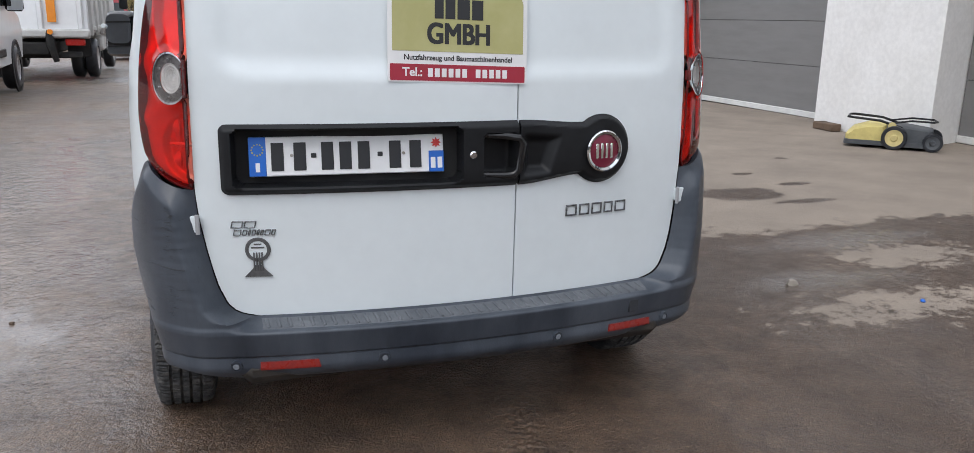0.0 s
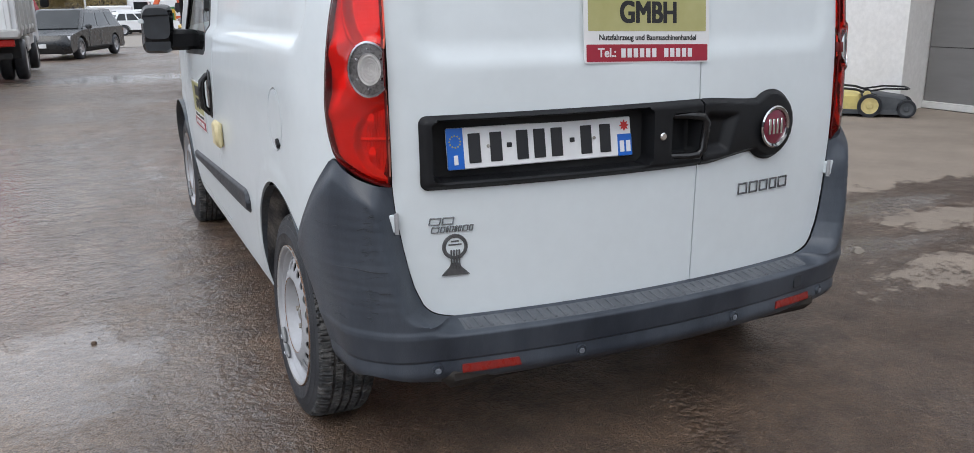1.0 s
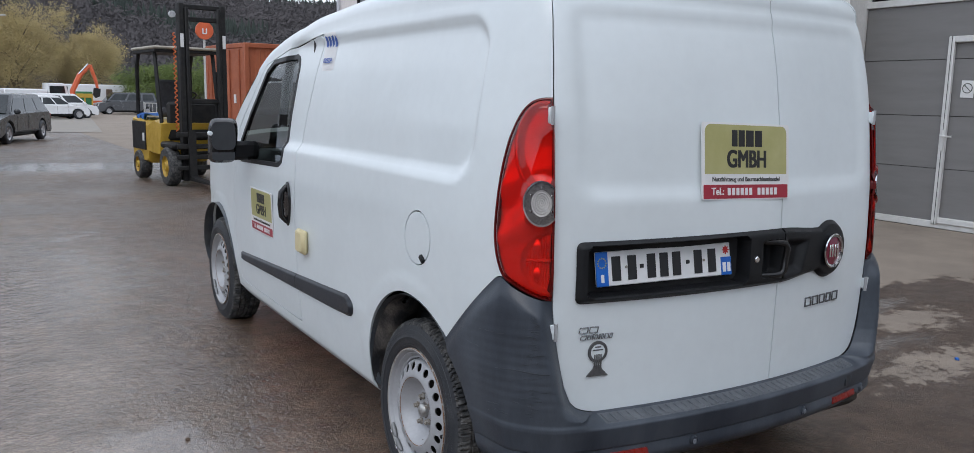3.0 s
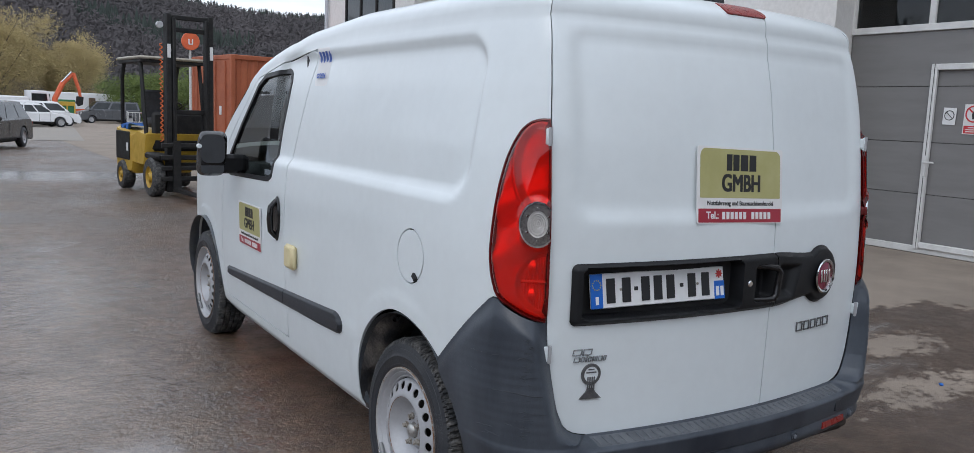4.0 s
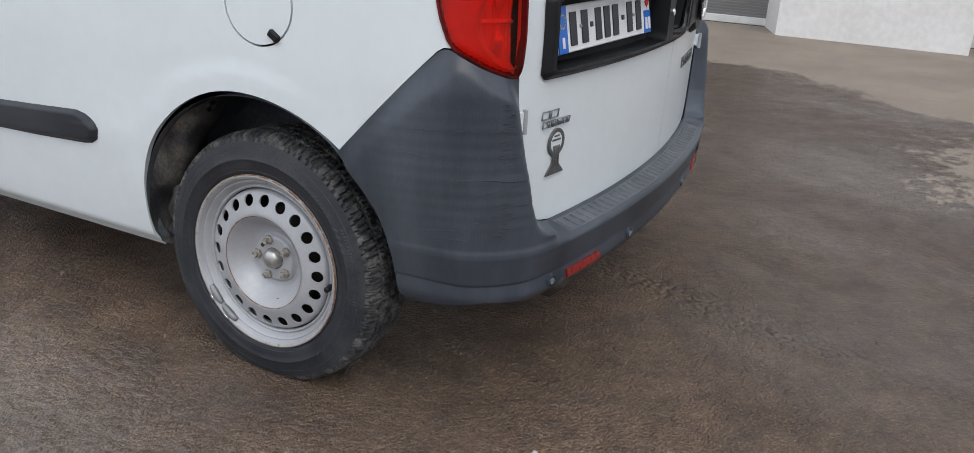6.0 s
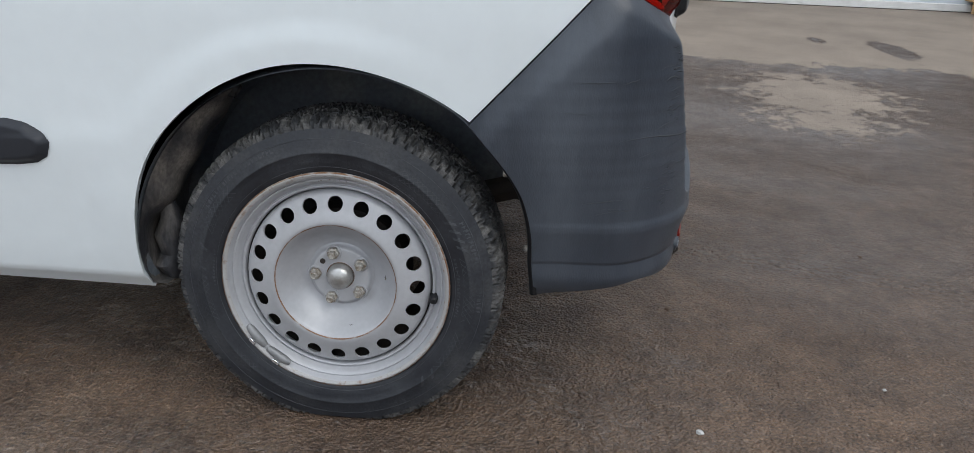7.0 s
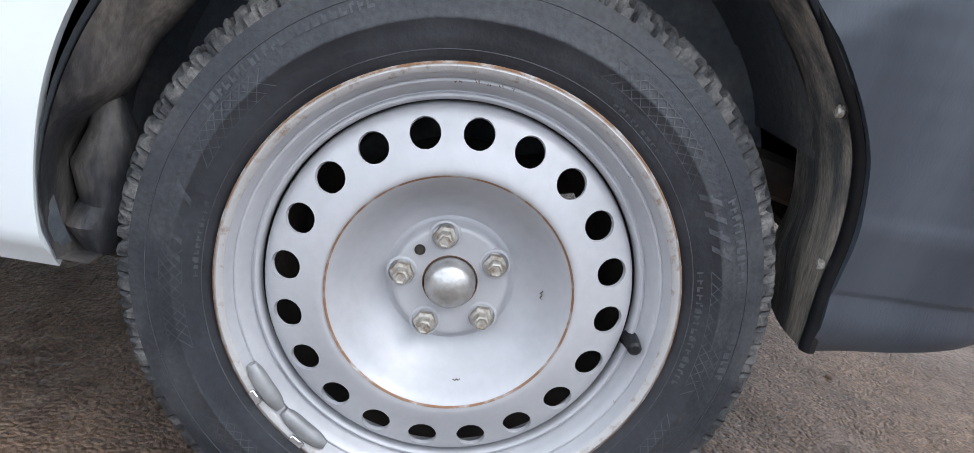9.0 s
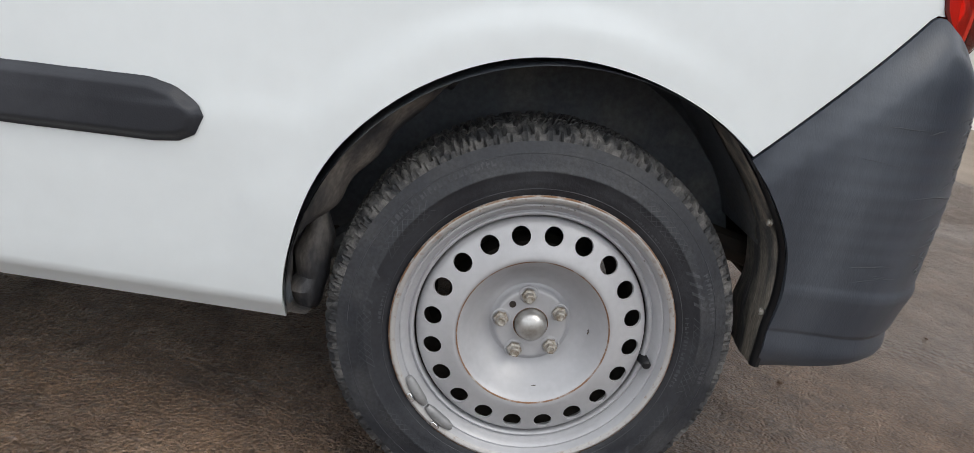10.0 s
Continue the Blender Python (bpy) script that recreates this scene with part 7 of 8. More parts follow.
Shape().prism([(4.25, 0.55), (6.1, 0.55), (6.2, 1.2), (5.9, 2.2), (5.5, 2.35), (4.25, 2.35)], -1.02, 1.02, "x", 0.08, 0.10).ob("cab", M["car_white"], tk)
for s in (-1, 1):
    Shape().box((s * 1.27, 5.75, 1.55), (0.20, 0.10, 0.36), 0.04).ob("cab_mirror", M["black_trim"], tk)
    Shape().tube([(s * 1.0, 5.8, 1.75), (s * 1.25, 5.78, 1.72)], 0.018, 6).ob("mirror_bracket", M["black_trim"], tk)
Shape().box((0.80, 3.35, 0.62), (0.40, 0.75, 0.34), 0.05).ob("fuel_tank", M["body_grey"], tk)

# white delivery van beside it, tail towards the yard
dv = thing("delivery_van", on_yard(-4.28, 9.42, 0), "white delivery van with black wheel arches and silver wheels", "van")
Shape().prism([(0.0, 0.45), (0.05, 0.36), (3.9, 0.36), (4.9, 0.45), (5.1, 0.9), (4.9, 1.15), (4.2, 1.35), (3.5, 2.25), (3.1, 2.42), (0.25, 2.42), (0.08, 1.6)], -0.98, 0.96, "x", 0.12, 0.16).ob("van_body", M["car_white"], dv)
Shape().box((0, -0.02, 0.48), (1.9, 0.22, 0.22), 0.05).ob("rear_bumper", M["black_trim"], dv)
for s in (-1, 1):
    road_wheel(dv, s * 0.88, 0.85, 0.345, 0.22)
    road_wheel(dv, s * 0.88, 4.15, 0.345, 0.22)
    Shape().lathe([(0.36, -0.012), (0.405, -0.012), (0.41, 0.0), (0.405, 0.012), (0.36, 0.012)], 32, "x", (s * 0.965, 0.85, 0.36)).ob("wheel_arch", M["black_trim"], dv)
    Shape().lathe([(0.36, -0.012), (0.43, -0.012), (0.44, 0.0), (0.43, 0.012), (0.36, 0.012)], 32, "x", (s * 0.965, 4.15, 0.36)).ob("wheel_arch", M["black_trim"], dv)
    Shape().prism([(2.95, 1.32), (3.95, 1.32), (3.55, 2.05), (2.95, 2.08)], s * 0.945, s * 0.972, "x").ob("side_window", M["car_glass"], dv)
    Shape().prism([(-0.11, -0.16), (0.11, -0.16), (0.12, 0.12), (0.06, 0.17), (-0.10, 0.16)], 3.57, 3.60, "y").moved(pose(s * 1.12, 0, 1.42)).ob("mirror_pane", M["mirror"], dv)
    Shape().box((s * 1.10, 3.66, 1.42), (0.26, 0.11, 0.36), 0.04).ob("wing_mirror", M["black_trim"], dv)
    Shape().box((s * 0.965, 2.2, 0.62), (0.03, 2.2, 0.12), 0.01).ob("side_strip", M["black_trim"], dv)
    Shape().box((s * 0.90, 0.02, 1.15), (0.12, 0.06, 0.60), 0.02).ob("rear_lamp", M["lamp_red"], dv)
Shape().box((0, 0.03, 1.35), (0.012, 0.03, 1.7), 0.003).ob("door_gap", M["black_trim"], dv)

# ---- forklift ----
fk = thing("forklift_truck", on_yard(0.74, 12.50, 187.0), "yellow and black forklift truck with raised black mast and dusty roof", "forklift")
Shape().prism([(-1.12, 0.34), (-0.95, 0.28), (-0.28, 0.28), (-0.20, 0.45), (0.35, 0.45), (0.50, 0.95), (0.10, 1.00), (-0.25, 0.93), (-1.10, 1.02), (-1.17, 0.70)], -0.50, 0.50, "x", 0.05, 0.06).ob("counterweight", M["yellow_steel"], fk)
for s in (-1, 1):
    Shape().box((s * 0.505, -0.72, 0.72), (0.02, 0.72, 0.46), 0.008).ob("battery_panel", M["black_steel"], fk)
    Shape().box((s * 0.512, -0.46, 0.70), (0.014, 0.10, 0.13), 0.004).ob("maker_plate", M["sign_white"], fk)
    Shape().box((s * 0.42, 0.72, 0.62), (0.20, 0.62, 0.10), 0.03).ob("front_fender", M["black_steel"], fk)
    for y, r in ((0.72, 0.30), (-0.73, 0.235)):
        t = Shape().lathe([(r * 0.55, -0.09), (r * 0.9, -0.09), (r, -0.06), (r, 0.06), (r * 0.9, 0.09), (r * 0.55, 0.09)], 28, "x", (s * 0.46, y, r)).ob("tyre", M["tread"], fk)
        Shape().lathe([(0.0001, s * 0.085), (r * 0.2, s * 0.10), (r * 0.28, s * 0.05), (r * 0.5, s * 0.05), (r * 0.57, s * 0.085)], 24, "x", (s * 0.46, y, r)).ob("rim", M["yellow_steel"], t)
    Shape().tube([(s * 0.44, -0.95, 0.98), (s * 0.44, -0.92, 1.85), (s * 0.44, -0.80, 2.06)], 0.032, 8).ob("rear_post", M["black_steel"], fk)
    Shape().tube([(s * 0.46, 0.36, 0.90), (s * 0.46, 0.12, 2.02), (s * 0.46, 0.05, 2.10)], 0.032, 8).ob("front_post", M["black_steel"], fk)
    Shape().box((s * 0.315, 0.93, 1.42), (0.085, 0.15, 2.66), 0.012).ob("outer_upright", M["black_steel"], fk)
    Shape().box((s * 0.245, 0.98, 1.40), (0.05, 0.11, 2.58), 0.010).ob("inner_upright", M["black_steel"], fk)
    Shape().box((s * 0.32, 1.012, 2.20), (0.05, 0.008, 0.20), 0.002).ob("label_plate", M["sign_white"], fk)
    Shape().tube([(s * 0.215, 0.90, 0.45), (s * 0.215, 0.90, 1.75)], 0.022, 8).ob("lift_cylinder", M["black_steel"], fk)
    Shape().prism([(1.10, 0.86), (1.15, 0.86), (1.16, 0.17), (2.15, 0.13), (2.15, 0.11), (1.10, 0.11)], s * 0.26 - 0.055, s * 0.26 + 0.055, "x").ob("fork", M["black_steel"], fk)
roof_f = Shape().box((0, -0.34, 2.12), (1.04, 1.24, 0.05), 0.02)
roof_f.ob("guard_roof", M["roof_tan"], fk)
Shape().box((0, -0.34, 2.07), (1.0, 1.18, 0.05), 0.01).ob("roof_frame", M["black_steel"], fk)
for z in (2.70, 2.52, 1.30, 0.50):
    Shape().box((0, 0.95, z), (0.68, 0.05, 0.07), 0.01).ob("mast_crossbar", M["black_steel"], fk)
for z in (0.30, 0.46, 0.62, 0.80):
    Shape().box((0, 1.09, z), (0.95, 0.06, 0.07), 0.01).ob("carriage_bar", M["black_steel"], fk)
hose = [(0.42 + 0.020 * math.cos(q * 1.4), 0.96 + 0.020 * math.sin(q * 1.4), 0.85 + 0.016 * q) for q in range(92)]
Shape().tube(hose, 0.009, 5).ob("spiral_hose", M["orange_hose"], fk)
Shape().disc(0.05, "y", (0.42, 0.90, 2.58), 0.05, 14).ob("work_lamp", M["lamp_white"], fk)
Shape().box((0, -0.42, 1.10), (0.46, 0.42, 0.16), 0.05).ob("seat_cushion", M["cabin"], fk)
Shape().box((0, -0.66, 1.38), (0.44, 0.12, 0.52), 0.05, pose(0, 0, 0, 10)).ob("seat_back", M["cabin"], fk)
Shape().tube([(0, 0.42, 0.90), (0, 0.15, 1.34)], 0.025, 8).ob("steering_column", M["black_steel"], fk)
sw = Shape().lathe([(0.16 + 0.014 * math.cos(a), 0.014 * math.sin(a)) for a in [k * math.pi / 3 for k in range(6)]], 22, "z", close=True)
sw.moved(pose(0, 0.14, 1.37, 25)).ob("steering_wheel", M["black_steel"], fk)
Shape().box((0, 0.42, 0.98), (0.80, 0.10, 0.60), 0.04).ob("front_cowl", M["black_steel"], fk)
cloth = Shape()
rc = random.Random(7)
for i in range(9):
    for j in range(7):
        cloth.v.append((0.46 - 0.42 * j / 6 + rc.uniform(-0.02, 0.02), -1.05 + 0.5 * i / 8 + rc.uniform(-0.02, 0.02), 1.035 + 0.05 * rc.random() - (0.20 if j == 0 and i % 3 == 0 else 0)))
for i in range(8):
    for j in range(6):
        cloth.f.append((i * 7 + j, i * 7 + j + 1, i * 7 + j + 8, i * 7 + j + 7))
tagged(cloth.moved(on_yard(0.74, 12.50, 187.0)).ob("tarpaulin", M["blue_cloth"]), "crumpled blue tarpaulin on a forklift truck", "tarpaulin")

# ---- steel container ----
ct = thing("steel_container", on_yard(3.62, 19.25, 8), "orange-brown corrugated steel container", "container")
CL, CD, CH = 2.95, 2.44, 2.72


def corrugated(length, height, pitch=0.28, depth=0.036):
    pts = []
    x = 0.0
    while x < length - 1e-6:
        for dx, d in ((0, 0), (0.36, 0), (0.5, 1), (0.86, 1)):
            pts.append((min(length, x + dx * pitch), d * depth))
        x += pitch
    pts.append((length, 0))
    s = Shape()
    for px, d in pts:
        s.v += [(px, d, 0.12), (px, d, height - 0.10)]
    s.f += [(2 * i, 2 * i + 2, 2 * i + 3, 2 * i + 1) for i in range(len(pts) - 1)]
    return s


corrugated(CL, CH).ob("side_wall", M["container"], ct)
corrugated(CL, CH).moved(pose(0, CD - 0.04, 0)).ob("side_wall", M["container"], ct)
corrugated(CD, CH).moved(pose(CL, 0, 0, 0, 0, 90)).ob("end_wall", M["container"], ct)
for q in range(2):
    Shape().box((-0.005, 0.62 + 1.2 * q, CH / 2), (0.05, 1.16, CH - 0.2), 0.012).ob("container_door", M["container"], ct)
    for y in (0.30, 0.92):
        Shape().tube([(-0.05, y + 1.2 * q, 0.15), (-0.05, y + 1.2 * q, CH - 0.15)], 0.018, 6).ob("locking_bar", M["container"], ct)
    Shape().box((-0.04, 0.62 + 1.2 * q, 1.35), (0.012, 0.14, 0.22), 0.003).ob("data_plate", M["sign_white"], ct)
for x in (0, CL):
    for y in (0, CD):
        Shape().box((x, y, CH / 2), (0.12, 0.12, CH), 0.015).ob("corner_post", M["container"], ct)
for y in (0, CD):
    for z in (0.06, CH - 0.05):
        Shape().box((CL / 2, y, z), (CL, 0.10, 0.12), 0.015).ob("side_rail", M["container"], ct)
for x in (0, CL):
    for z in (0.06, CH - 0.05):
        Shape().box((x, CD / 2, z), (0.10, CD, 0.12), 0.015).ob("end_rail", M["container"], ct)
Shape().box((CL / 2, CD / 2, CH - 0.03), (CL, CD, 0.05), 0.01).ob("container_roof", M["container"], ct)
Shape().box((CL / 2 + 0.25, -0.012, 1.65), (0.10, 0.012, 0.30), 0.003).ob("data_plate", M["sign_white"], ct)

# round red sign on a post
sg_ = thing("round_sign", on_yard(6.0, 34.0), "round red sign with a white mark on a grey post", "sign")
Shape().disc(0.36, "y", (0, 0, 4.12), 0.10, 32, 0.02).ob("sign_disc", M["digger_orange"], sg_)
Shape().box((-0.07, -0.06, 4.10), (0.05, 0.02, 0.22), 0.01).box((0.07, -0.06, 4.10), (0.05, 0.02, 0.22), 0.01).box((0, -0.06, 4.0), (0.18, 0.02, 0.05), 0.01).ob("sign_mark", M["sign_white"], sg_)
Shape().tube([(0, 0.08, 0), (0, 0.08, 4.4)], 0.05, 8).ob("sign_post", M["body_grey"], sg_)

# ---- far machines ----
ex = thing("mini_excavator", on_yard(3.45, 62.0, 0) @ Matrix.Scale(0.90, 4), "orange-red excavator arm folded over parked vans", "excavator")
Shape().tube([(0.0, 0, 0.7), (0.05, 0, 2.0), (0.60, 0, 3.20), (1.35, 0, 3.95)], [0.16, 0.20, 0.20, 0.13], 6).ob("boom", M["digger_orange"], ex)
Shape().tube([(1.33, 0, 3.97), (1.72, 0, 2.7), (1.78, 0, 2.2)], [0.15, 0.12, 0.10], 6).ob("dipper_arm", M["digger_orange"], ex)
Shape().tube([(0.50, -0.12, 3.25), (1.20, -0.12, 4.05)], 0.06, 6).ob("ram", M["chrome"], ex)
Shape().prism([(1.55, 2.25), (1.98, 2.20), (1.92, 1.60), (1.62, 1.50), (1.45, 1.75)], -0.30, 0.30, "y").ob("bucket", M["black_steel"], ex)
Shape().box((-0.2, 0.3, 0.85), (1.3, 1.4, 0.7), 0.10).ob("upper_body", M["digger_orange"], ex)
Shape().box((-0.2, 0.3, 0.28), (1.5, 1.5, 0.50), 0.12).ob("tracks", M["black_steel"], ex)
cbt = thing("cab_truck", on_yard(1.9, 63.5, -80), "white small truck with a dark glazed cab", "truck")
Shape().prism([(0.0, 0.55), (1.3, 0.55), (1.4, 1.2), (1.2, 2.2), (1.0, 2.32), (0.05, 2.32)], -0.8, 0.8, "x", 0.06, 0.08).ob("cab", M["car_white"], cbt)
for s in (-1, 1):
    Shape().prism([(0.12, 1.35), (1.15, 1.35), (1.05, 2.12), (0.12, 2.12)], s * 0.80, s * 0.815, "x").ob("side_window", M["car_glass"], cbt)
    road_wheel(cbt, s * 0.7, 0.75, 0.33, 0.2)
    road_wheel(cbt, s * 0.7, -1.7, 0.33, 0.2)
Shape().add([(-0.68, 1.42, 1.3), (0.68, 1.42, 1.3), (0.62, 1.24, 2.15), (-0.62, 1.24, 2.15)], [(0, 1, 2, 3)]).prism([(-0.66, 1.34), (0.66, 1.34), (0.62, 2.1), (-0.62, 2.1)], 1.30, 1.315, "y").ob("windscreen", M["car_glass"], cbt)
Shape().box((0, -1.35, 1.25), (1.7, 2.6, 1.3), 0.08).ob("load_body", M["car_white"], cbt)
gm = thing("green_skip", on_yard(4.55, 66.5, 5), "green steel skip with yellow frame", "skip")
Shape().box((0, 0, 0.95), (1.1, 1.3, 1.7), 0.05).ob("skip_body", M["green_steel"], gm)
for x in (-0.5, 0.0, 0.5):
    Shape().box((x, -0.68, 0.9), (0.10, 0.06, 1.5), 0.02).ob("skip_rib", M["yellow_steel"], gm)
Shape().box((0, -0.66, 1.5), (1.1, 0.08, 0.30), 0.02).ob("skip_rim", M["yellow_steel"], gm)
wt = thing("white_trailer", on_yard(7.6, 82.0, 3), "long white trailer behind the far verge", "trailer")
Shape().box((0, 0, 1.55), (9.0, 2.3, 2.0), 0.06).ob("trailer_box", M["car_white"], wt)
Shape().box((0, -1.17, 1.0), (9.0, 0.02, 0.25), 0.004).ob("trailer_stripe", M["digger_orange"], wt)
for x in (-3.2, -2.2, 2.8):
    Shape().lathe([(0.2, -0.12), (0.42, -0.12), (0.45, 0), (0.42, 0.12), (0.2, 0.12)], 20, "y", (x, -0.9, 0.45)).ob("trailer_wheel", M["rubber"], wt)
Shape().box((0.4, -1.6, 1.15), (0.5, 0.4, 2.0), 0.06).ob("timber_stack", M["old_wood"], wt)
for x in (10.5, 13.0, 15.5, 18.0):
    f_ = thing("railing_panel", on_yard(x, 70.0), "pale galvanised railing by green bushes", "railing", "railings")
    for z in (0.25, 1.0):
        Shape().box((0, 0, z), (2.4, 0.05, 0.06), 0.01).ob("rail", M["body_grey"], f_)
    for q in range(9):
        Shape().box((-1.1 + 0.275 * q, 0, 0.62), (0.035, 0.03, 0.80), 0.006).ob("baluster", M["body_grey"], f_)
    for q in (-1.2, 1.2):
        Shape().box((q, 0, 0.55), (0.07, 0.07, 1.1), 0.01).ob("post", M["body_grey"], f_)
lp = thing("lamp_post", on_yard(-0.9, 61.0), "thin pale lamp post", "lamp post")
Shape().tube([(0, 0, 0), (0, 0, 6.5)], [0.07, 0.045], 8).ob("pole", M["body_grey"], lp)
Shape().box((0.3, 0, 6.5), (0.8, 0.2, 0.10), 0.03).ob("lamp_head", M["body_grey"], lp)

# paving and verge
pv = Shape()
for y in (34, 40, 47, 54, 62, 70):
    for x in (-9, -4, -0.5 + 0.045 * (y - 34), 2.0 + 0.09 * (y - 34)):
        pv.v.append((x, y, ground_drop(y) + 0.012))
for j in range(5):
    for i in range(3):
        pv.f.append((j * 4 + i, j * 4 + i + 1, j * 4 + i + 5, j * 4 + i + 4))
pv.ob("pavement", M["paving"], None, "pale block paving of the far parking bays", kind="structure", category="pavement")
gs = Shape()
rg = random.Random(3)
for k in range(2600):
    x, y = rg.uniform(5.5, 40), rg.uniform(88, 100)
    h = rg.uniform(0.15, 0.5)
    a = rg.uniform(0, 6.3)
    z = ground_drop(y)
    gs.add([(x - 0.35 * math.cos(a), y - 0.35 * math.sin(a), z), (x + 0.35 * math.cos(a), y + 0.35 * math.sin(a), z), (x + rg.uniform(-0.2, 0.2), y, z + h)], [(0, 1, 2)])
gs.add([(5, 87.5, -0.66), (60, 87.5, -0.66), (60, 104, -0.70), (5, 104, -0.70)], [(0, 1, 2, 3)])
gs.ob("grass_verge", M["grass"], None, "green grass verge beyond the yard", smooth=False, kind="stuff", category="grass")


# ---- trees and hills ----
def tree(m, height, spread, leaf, label, seed, clumps, leaf_size, category="tree", low=0.22):
    t = thing("budding_tree" if category == "tree" else "leafy_bush", m, label, category, "trees by the far road")
    r = random.Random(seed)
    trunk = Shape()
    trunk.tube([(0, 0, 0), (0.05, 0.02, height * 0.15), (0.0, 0.05, height * 0.32), (0.08, 0.0, height * 0.55)], [height * 0.028, height * 0.022, height * 0.016, height * 0.006], 8)
    ends = []
    for k in range(15):
        a, z0 = r.uniform(0, 6.28), height * r.uniform(0.10, 0.42)
        L = spread * r.uniform(0.55, 1.0)
        up = height * r.uniform(0.25, 0.52)
        p = [(0, 0, z0), (0.4 * L * math.cos(a), 0.4 * L * math.sin(a), z0 + up * 0.5), (0.75 * L * math.cos(a + 0.2), 0.75 * L * math.sin(a + 0.2), z0 + up * 0.9)]
        trunk.tube(p, [height * 0.011, height * 0.007, height * 0.002], 5)
        for q in range(5):
            b = a + r.uniform(-1.0, 1.0)
            s = Vector(p[1 + q % 2])
            e = s + Vector((math.cos(b) * L * 0.42, math.sin(b) * L * 0.42, up * r.uniform(0.15, 0.55)))
            trunk.tube([tuple(s), tuple((s + e) / 2 + Vector((0, 0, 0.1))), tuple(e)], [height * 0.004, height * 0.003, height * 0.001], 4)
            ends.append(e)
    trunk.ob("trunk", M["bark"], t)
    crown = Shape()
    for k in range(clumps):
        if k % 3:
            c = ends[k % len(ends)] + Vector((r.gauss(0, spread * 0.16), r.gauss(0, spread * 0.16), r.gauss(0, height * 0.07)))
        else:
            a, q = r.uniform(0, 6.28), math.sqrt(r.random()) * spread
            zz = height * (low + (1 - low) * r.random() ** 0.8)
            lim = math.sin(min(1.0, (zz / height)) * math.pi * 0.92) ** 0.6
            c = Vector((math.cos(a) * q * lim, math.sin(a) * q * lim, zz))
        if c.z < height * low * 0.8:
            continue
        for _ in range(3):
            d = Vector((r.gauss(0, 1), r.gauss(0, 1), r.gauss(0, 1) + 0.6)).normalized()
            o = d.orthogonal().normalized() * leaf_size * 0.28
            p = c + Vector((r.gauss(0, 0.12), r.gauss(0, 0.12), r.gauss(0, 0.12)))
            crown.add([tuple(p - o), tuple(p + o), tuple(p + d * leaf_size * r.uniform(0.7, 1.5))], [(0, 1, 2)])
    crown.ob("crown", leaf, t, smooth=False)
    return t


tree(on_yard(1.2, 86), 8.2, 3.9, M["twig_tan"], "bare tan-twigged willow beyond the parked cars", 11, 17000, 0.14)
tree(on_yard(7.3, 88), 7.3, 3.0, M["twig_tan"], "bare tan-twigged willow beyond the parked cars", 12, 15000, 0.13)
tree(on_yard(-5.2, 90), 7.8, 3.8, M["twig_tan"], "bare tan-twigged willow beyond the parked cars", 13, 12000, 0.15)
tree(on_yard(12.0, 80), 4.2, 2.9, M["leaf_green"], "fresh green leafy bush by the far fence", 14, 7000, 0.15, "bush", 0.05)
tree(on_yard(16.5, 83), 4.0, 2.6, M["leaf_green"], "fresh green leafy bush by the far fence", 15, 5000, 0.15, "bush", 0.05)
tree(on_yard(21.5, 92), 6.0, 3.2, M["leaf_green"], "fresh green leafy bush by the far fence", 16, 1800, 0.3, "bush", 0.05)


def ridge(a):
    """Height angle of the skyline, in degrees, by compass angle from straight ahead (+y towards +x)."""
    return 6.6 + 0.5 * math.sin(a * 0.11 + 0.4) + 0.35 * math.sin(a * 0.31) - 0.055 * max(0.0, a) * (a < 60) - (3.3 if a >= 60 else 0) * min(1.0, (a - 60) / 40 if a >= 60 else 0)


hill = Shape()
woods, firs = Shape(), Shape()
rh = random.Random(21)
NA, NR = 180, 14
for i in range(NA):
    az = -180 + 360 * i / NA
    a = radians(az)
    top = math.tan(radians(max(2.4, ridge(az))))
    for j in range(NR):
        t = j / (NR - 1)
        d = 170 + 330 * t
        z = -0.8 + (top * 500 - 4) * smooth01(0.0, 1.0, t) ** 0.9 + 3.0 * math.sin(az * 0.5 + t * 9)* t * (1 - t)
        hill.v.append((d * math.sin(a), d * math.cos(a), z))
for i in range(NA):
    k = (i + 1) % NA
    for j in range(NR - 1):
        hill.f.append((i * NR + j, k * NR + j, k * NR + j + 1, i * NR + j + 1))
hill.ob("hill", M["hill_earth"], None, "wooded valley slopes round the yard", kind="structure", category="hill")


def clump(shape, x, y, z, h, w, r, conical):
    n = 6
    rings = [(0.0, 0.55), (0.35, 1.0), (0.75, 0.62)] if not conical else [(0.0, 1.0), (0.45, 0.55)]
    vs = []
    for f, s in rings:
        for q in range(n):
            b = 2 * math.pi * q / n + f
            vs.append((x + math.cos(b) * w * s * r.uniform(0.75, 1.25), y + math.sin(b) * w * s * r.uniform(0.75, 1.25), z + h * f))
    vs.append((x, y, z + h))
    fs = []
    for k in range(len(rings) - 1):
        for q in range(n):
            p = (q + 1) % n
            fs.append((k * n + q, k * n + p, k * n + n + p, k * n + n + q))
    e = (len(rings) - 1) * n
    fs += [(e + q, e + (q + 1) % n, e + n) for q in range(n)]
    shape.add(vs, fs)


